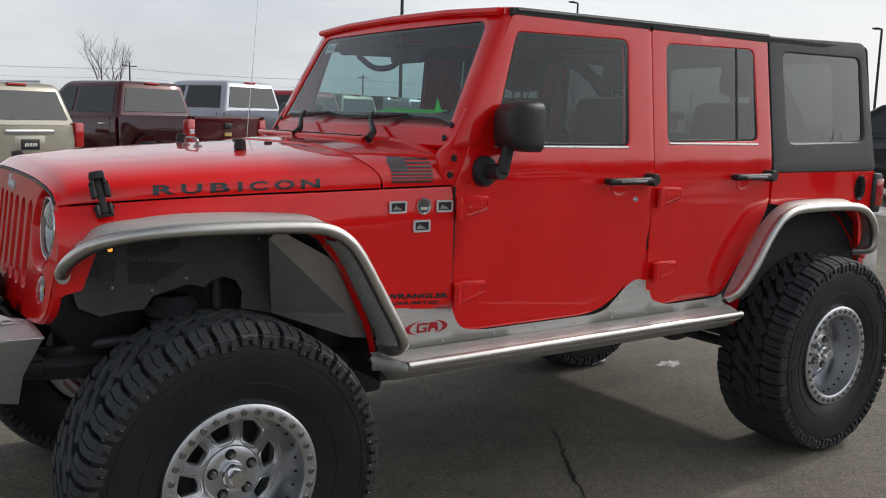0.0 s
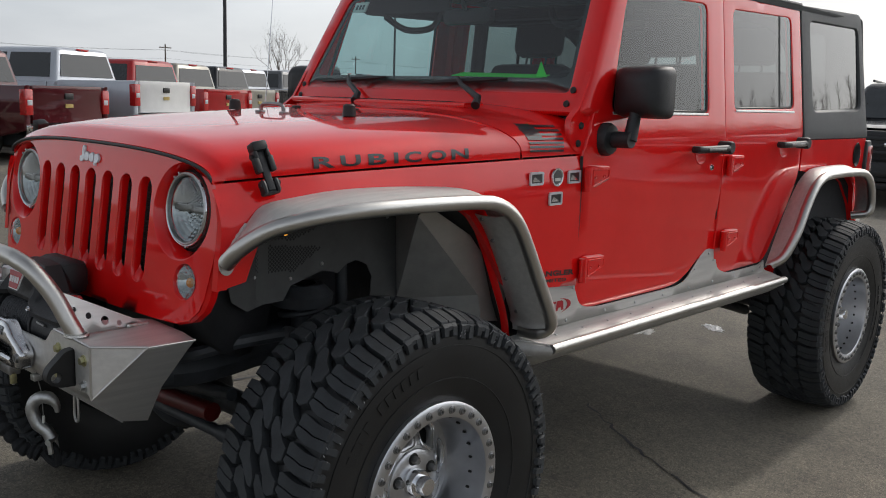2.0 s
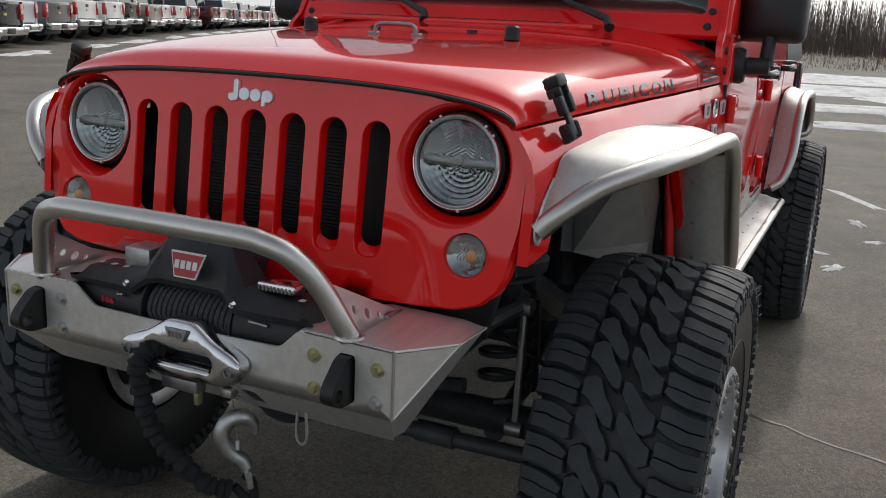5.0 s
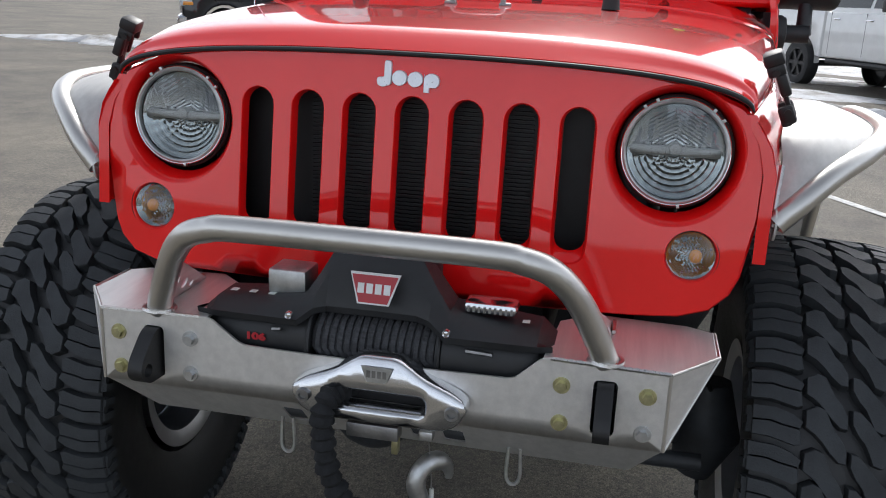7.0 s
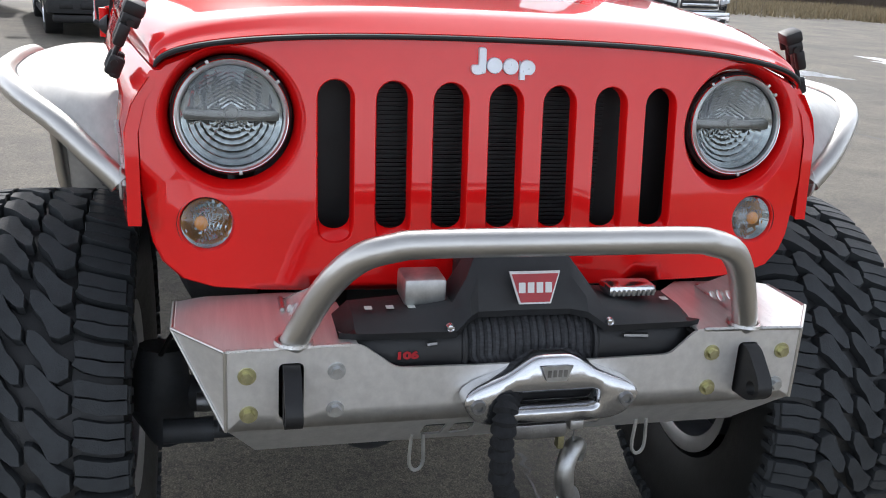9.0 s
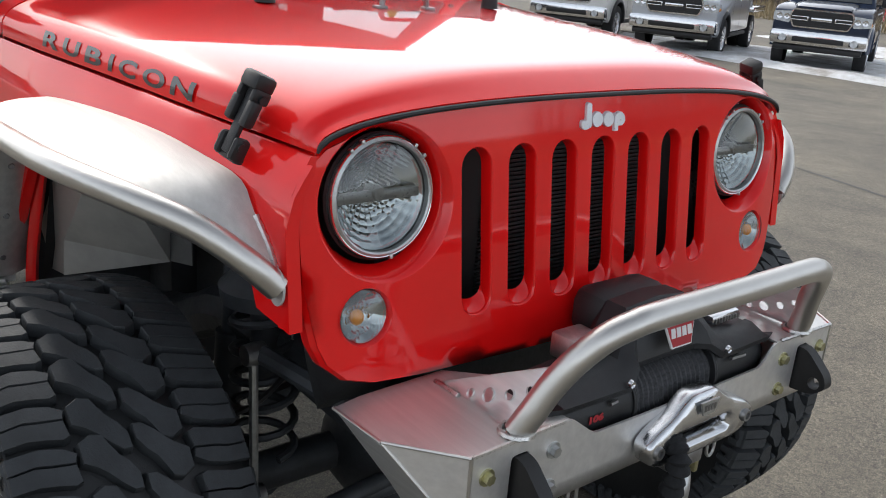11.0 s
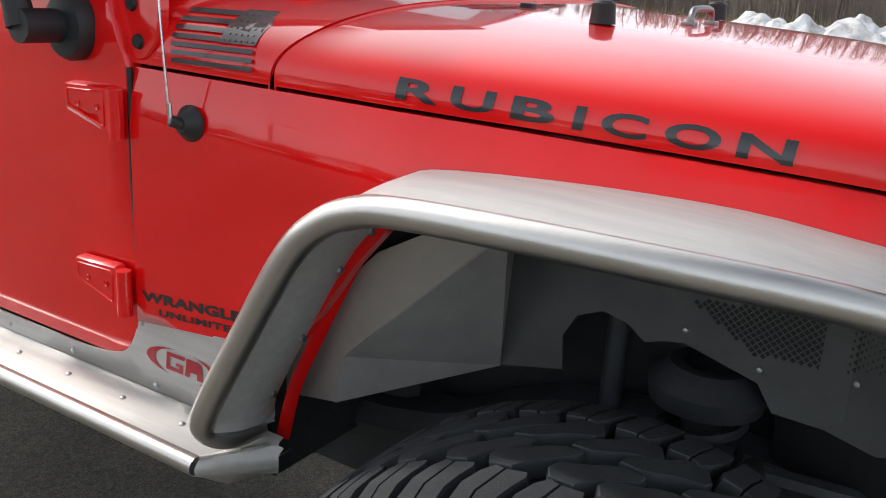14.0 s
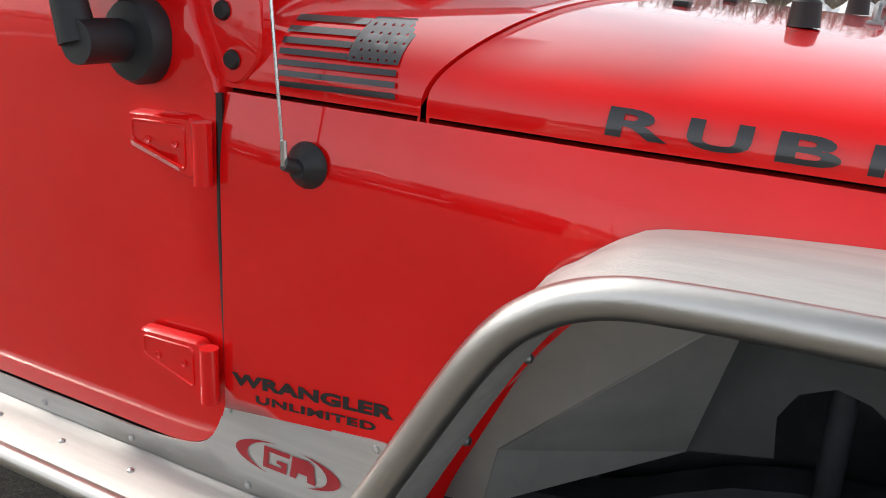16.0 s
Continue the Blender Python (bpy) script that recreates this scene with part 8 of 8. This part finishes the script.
ROW = (("red", "bright red pickup truck with a chrome bumper"), ("pewter", "pewter grey pickup truck parked in the row"), ("black", "black pickup truck with chrome trim in the row"), ("silver", "silver pickup truck with a dark bed cover"), ("grey", "dark grey pickup truck in the long row"), ("white", "white pickup truck parked tail-on in the row"), ("white", "white pickup truck parked tail-on in the row"), ("black", "black pickup truck with chrome trim in the row"), ("pewter", "pewter grey pickup truck parked in the row"), ("white", "white pickup truck parked tail-on in the row"), ("white", "white pickup truck parked tail-on in the row"), ("black", "black pickup truck with chrome trim in the row"), ("silver", "silver pickup truck parked in the long row"), ("maroon", "dark maroon pickup truck in the long row"), ("white", "white pickup truck parked tail-on in the row"), ("black", "black pickup truck with chrome trim in the row"), ("silver", "silver pickup truck parked in the long row"), ("silver", "silver pickup truck parked in the long row"), ("cherry", "dark cherry pickup truck in the long row"), ("pewter", "pewter grey pickup truck parked in the row"), ("white", "white pickup truck parked tail-on in the row"), ("grey", "dark grey pickup truck in the long row"))
rng = random.Random(7)
for k, (c, text) in enumerate(ROW + ROW[5:17]):
    tx, ty = -10.0 - 2.37 * min(k, 3) - 2.46 * max(0, k - 3), -15.1 - 2.0 * min(k, 3) - 1.34 * max(0, k - 3)
    x, y = tail_to_mid(tx + rng.uniform(-0.15, 0.15), ty + rng.uniform(-0.15, 0.15), AWAY, 2.98)
    parked("pickup_truck", text, "pickup truck", x, y, AWAY, c, mark=True, far=k > 4, lift=0.0 if k < 2 else rng.choice((0.0, 0.03, 0.08)), group="long row of parked pickups", kind="suv" if k in (12, 16, 25) else "pickup")
# trucks with their fronts to the lane on the other side
FACING = (0.40, -0.92)
for gx, gy, c, kind, text, lowr in ((-8.75, 17.4, "blue", "pickup", "dark blue heavy pickup with a chrome grille facing the lane", "blue"), (-11.45, 15.9, "silver", "flatbed", "silver-white chassis-cab truck with a flat metal deck", "silver"), (-14.4, 15.6, "white", "chassis", "white chassis-cab truck with a bare rear frame", "white")):
    x, y = tail_to_mid(gx, gy, FACING, -2.9)
    parked("heavy_truck", text, "truck", x, y, FACING, c, kind, lift=0.14, r=0.42, face="cross", group="trucks facing the lane", dually=kind != "pickup", trim=BRIGHT)
# lifted pickups behind, seen past the windscreen
parked("pickup_truck", "lifted white pickup with black wheels standing in snow", "pickup truck", -16.88, 5.23, (0.92, 0.38), "white", lift=0.22, r=0.46, rim=SEAL, group="lifted pickups", card=True)
parked("pickup_truck", "lifted black pickup with black wheels standing in snow", "pickup truck", -17.8, 7.85, (0.92, 0.38), "black", lift=0.20, r=0.46, rim=SEAL, group="lifted pickups", card=True)
parked("estate_car", "dark grey estate car with bright alloy wheels beside snow", "SUV", -17.4, -6.7, (0.43, -0.90), "black", "suv")
parked("estate_car", "black estate car with its front to the lane", "SUV", -15.5, -2.5, (0.97, 0.21), "black", "suv", trim=PLASTIC, card=True)

# ---- poles, wires, trees, grass ----
def light_pole(x, y, h, turn):
    z = ground_z(x, y)
    p = tagged(new("light_pole"), "tall dark metal light pole with a flat lamp head", "light pole", "lot light poles")
    part("shaft", tube([(0, 0, 0), (0, 0, h)], [0.085, 0.065], 12), POLE_MAT, p)
    part("foot", lathe([(0.26, -0.05), (0.26, 0.62), (0.24, 0.66), (0.0, 0.66)], 20, Matrix.Rotation(radians(90), 4, "X")), GALV, p, "concrete foot")
    part("arm", box(0.0, 0.42, -0.03, 0.03, h - 0.06, h, 0.01), POLE_MAT, p)
    part("lamp_head", box(0.38, 1.02, -0.19, 0.19, h - 0.05, h + 0.03, 0.02), POLE_MAT, p)
    p.matrix_world = pose(x, y, z, 0, 0, turn)


light_pole(-19.9, -30.4, 8.6, -35)
light_pole(-42.2, -43.8, 9.0, 20)
light_pole(-6.0, -62.0, 9.0, 40)
light_pole(-50.8, -27.0, 7.0, 10)


def utility_pole(x, y, h):
    p = tagged(new("utility_pole"), "weathered wooden utility pole with a crossarm", "utility pole", "line of utility poles")
    part("shaft", tube([(0, 0, 0), (0, 0, h)], [0.16, 0.11], 10), WOOD_POLE, p)
    part("crossarm", box(-1.2, 1.2, -0.06, 0.06, h - 0.7, h - 0.55, 0.0), WOOD_POLE, p)
    for k in (-1.0, -0.4, 0.4, 1.0):
        part("insulator", tube([(k, 0, h - 0.55), (k, 0, h - 0.40)], 0.05, 8), GALV, p)
    p.matrix_world = pose(x, y, -0.6, 0, 0, 8)


LINE = [(40 - 40 * k, -150 + 3.2 * k) for k in range(6)]
for x, y in LINE:
    utility_pole(x, y, 9.2)
for off, z in ((-1.0, 8.2), (1.0, 8.2), (0.0, 6.8)):
    for (x0, y0), (x1, y1) in zip(LINE, LINE[1:]):
        pts = [(x0 + (x1 - x0) * t, y0 + (y1 - y0) * t + off, z - 0.6 - 2.0 * t * (1 - t)) for t in [i / 10 for i in range(11)]]
        tagged(part("overhead_wire", tube(pts, 0.016, 4), SEAL), "thin dark wire slung between utility poles", "wire", "overhead wires")


def grow(bm, rng, p, d, length, r, depth, sides=5):
    """A limb that forks into finer ones."""
    pts, q = [p], p
    steps = 4
    for k in range(steps):
        d = (d + Vector((rng.uniform(-0.14, 0.14), rng.uniform(-0.14, 0.14), rng.uniform(-0.02, 0.12)))).normalized()
        q = q + d * (length / steps)
        pts.append(q)
    add_tube(bm, pts, [r * (1 - 0.55 * k / steps) for k in range(steps + 1)], sides, cap=False)
    if depth == 0:
        return
    for k in range(rng.choice((3, 4, 4)) if depth > 1 else 4):
        i = rng.choice((2, 3, 3, 4))
        side = Vector((rng.uniform(-1, 1), rng.uniform(-1, 1), rng.uniform(0.1, 0.9))).normalized()
        grow(bm, rng, pts[i], (d * 0.75 + side * 0.75).normalized(), length * rng.uniform(0.55, 0.78), r * 0.42, depth - 1, max(3, sides - 1))


def bare_tree(x, y, h, seed, z=None, r=None):
    t = tagged(new("bare_tree"), "leafless winter tree with thin spreading branches", "tree", "bare trees")
    rng = random.Random(seed)
    bm = tube([(0, 0, -0.1), (0.02, 0, h * 0.18), (0, 0.03, h * 0.30)], [r or h * 0.018, h * 0.014, h * 0.012], 8, cap=False)
    part("trunk", bm, BARK, t)
    bm = bmesh.new()
    for k in range(5):
        a = k * math.tau / 5 + rng.uniform(-0.4, 0.4)
        grow(bm, rng, Vector((0, 0.02, h * rng.uniform(0.20, 0.30))), Vector((math.cos(a) * 0.55, math.sin(a) * 0.55, 1)).normalized(), h * rng.uniform(0.30, 0.42), h * 0.0085, 3, 5)
    part("crown", bm, BARK, t)
    t.matrix_world = pose(x, y, (ground_z(x, y) if z is None else z), 0, 0, seed * 37)


bare_tree(-12.9, -50.8, 5.4, 3)
bare_tree(-32.0, -43.0, 4.6, 5)
bare_tree(-68.0, 2.6, 7.0, 8)
bare_tree(-62.0, 9.0, 6.0, 11)
bare_tree(-26.0, 44.0, 6.0, 12)
bare_tree(6.0, 47.0, 7.0, 13)
bare_tree(20.0, 42.0, 8.0, 14)


def thicket(name, places, lo, hi, seed, twigs, material, thin=0.02):
    """Many leafless saplings: each a thin stem with a few rising twigs."""
    rng = random.Random(seed)
    verts, faces = [], []

    def stick(a, b, r0, r1):
        d = (b - a).normalized()
        u = d.orthogonal().normalized()
        v = d.cross(u)
        s = len(verts)
        for p, r in ((a, r0), (b, r1)):
            for k in range(3):
                w = k * math.tau / 3
                verts.append(p + u * (r * math.cos(w)) + v * (r * math.sin(w)))
        for k in range(3):
            faces.append((s + k, s + (k + 1) % 3, s + 3 + (k + 1) % 3, s + 3 + k))

    for x, y, z in places(rng):
        h = rng.uniform(lo, hi) * rng.uniform(0.75, 1.0)
        base = Vector((x, y, z - 0.05))
        top = base + Vector((rng.uniform(-0.08, 0.08) * h, rng.uniform(-0.08, 0.08) * h, h))
        stick(base, base.lerp(top, 0.6), thin * h / 4, thin * 0.6 * h / 4)
        stick(base.lerp(top, 0.6), top, thin * 0.6 * h / 4, 0.004)
        for k in range(twigs):
            t = rng.uniform(0.15, 0.95)
            p = base.lerp(top, t)
            a = rng.uniform(0, math.tau)
            q = p + Vector((math.cos(a) * 0.5, math.sin(a) * 0.5, rng.uniform(0.5, 1.2))) * h * rng.uniform(0.12, 0.30) * (1.15 - t)
            stick(p, q, thin * 0.42 * h / 4, 0.003)
    me = bpy.data.meshes.new(name)
    me.from_pydata([tuple(v) for v in verts], [], faces)
    me.materials.append(material)
    return new(name, me)


BRUSH_FAR = varied("leafless_brush", (0.165, 0.140, 0.120), 0.45, 0.25, 0.95, 0.03)


def wood_edge(rng):
    for k in range(5200):
        x = rng.uniform(-75, 55)
        yield x, 50 + rng.random() ** 1.4 * 26 + 4 * math.sin(x * 0.07), -0.7


def low_wood(rng):
    for k in range(3600):
        y = rng.uniform(-22, 84)
        yield -88 - rng.random() ** 1.4 * 26 - 4 * math.sin(y * 0.08), y, -0.7


def tall_wood(rng):
    for k in range(1500):
        x = rng.uniform(-110, 10)
        yield x, 66 + rng.random() ** 1.3 * 22 + 5 * math.sin(x * 0.06), -0.7
    for k in range(800):
        y = rng.uniform(8, 100)
        yield -96 - rng.random() * 20 - 4 * math.sin(y * 0.1), y, -0.7


tagged(thicket("tall_wood", tall_wood, 8.5, 14.5, 7, 32, BRUSH_FAR, 0.024), "tall leafless trees behind the edge of the woods", "woods", kind="stuff")
tagged(thicket("wood_edge", wood_edge, 4.0, 7.0, 1, 22, BRUSH_FAR, 0.020), "dense grey-brown edge of leafless winter woods", "woods", kind="stuff")
tagged(thicket("low_wood", low_wood, 4.5, 8.0, 4, 24, BRUSH_FAR, 0.034), "low grey-brown leafless thicket beyond the field", "woods", kind="stuff")


def hedge_line(rng):
    for k in range(1500):
        t = rng.random()
        yield -190 + 270 * t, -95 - 75 * t + rng.uniform(-6, 6), 0.0


tagged(thicket("far_hedge", hedge_line, 2.0, 4.2, 3, 10, BRUSH_FAR, 0.05), "low distant line of leafless hedges", "hedge", kind="stuff")


def scrub(rng):
    for k in range(500):
        if rng.random() < 0.55:
            yield rng.uniform(-45, 30), rng.uniform(40, 52), -0.6
        else:
            yield rng.uniform(-86, -46), rng.uniform(-16, 30), -0.5


tagged(thicket("scrub", scrub, 1.0, 3.0, 2, 14, BRUSH_FAR, 0.03), "thin leafless scrub in dry grass", "scrub", kind="stuff")


def blades(name, spots, lo, hi, seed, material):
    rng = random.Random(seed)
    verts, faces = [], []
    for x, y, z in spots(rng):
        for k in range(5):
            h, a, w = rng.uniform(lo, hi), rng.uniform(0, math.tau), rng.uniform(0.03, 0.07)
            bx, by = x + rng.uniform(-0.5, 0.5), y + rng.uniform(-0.5, 0.5)
            lx, ly = rng.uniform(-0.35, 0.35) * h, rng.uniform(-0.35, 0.35) * h
            s = len(verts)
            verts += [(bx - w * math.cos(a), by - w * math.sin(a), z - 0.05), (bx + w * math.cos(a), by + w * math.sin(a), z - 0.05), (bx + lx, by + ly, z + h)]
            faces.append((s, s + 1, s + 2))
    me = bpy.data.meshes.new(name)
    me.from_pydata(verts, [], faces)
    me.materials.append(material)
    return new(name, me)


def grass_spots(rng):
    for k in range(15000):
        if rng.random() < 0.6:
            x = rng.uniform(-70, 45)
            yield x, rng.uniform(38.5, 54), -0.58
        else:
            yield rng.uniform(-92, -46), rng.uniform(-25, 40), -0.45


tagged(blades("dry_grass", grass_spots, 0.25, 0.80, 5, DRY_GRASS), "tall tawny dry grass at the edge of the lot", "grass", kind="stuff")
# bare ground of the fields beyond the asphalt
for x0, x1, y0, y1 in ((-2200, 2200, 39, 2300), (-2200, -86, -260, 39), (-86, 2200, -2300, -85), (-2200, -86, -2300, -260)):
    xs = [x0] + [v for v in range(-300, 301, 30) if x0 < v < x1] + [x1]
    ys = [y0] + [v for v in (-900, -300, -120, -81, -70, -55, -40, -30, -22, -17, -13, -10, -8, -5, -3, -1.6, 1.6, 3, 5, 8, 11, 14, 18, 24, 30, 45, 80, 130, 300, 900) if y0 < v < y1] + [y1]
    tagged(part("ground", loft([[Vector((x, y, (ground_z(x, y) if -81 < y < 81 else (-0.6 if y > 0 else 0.05)) + 0.03)) for y in ys] for x in xs]), EARTH), kind="structure")
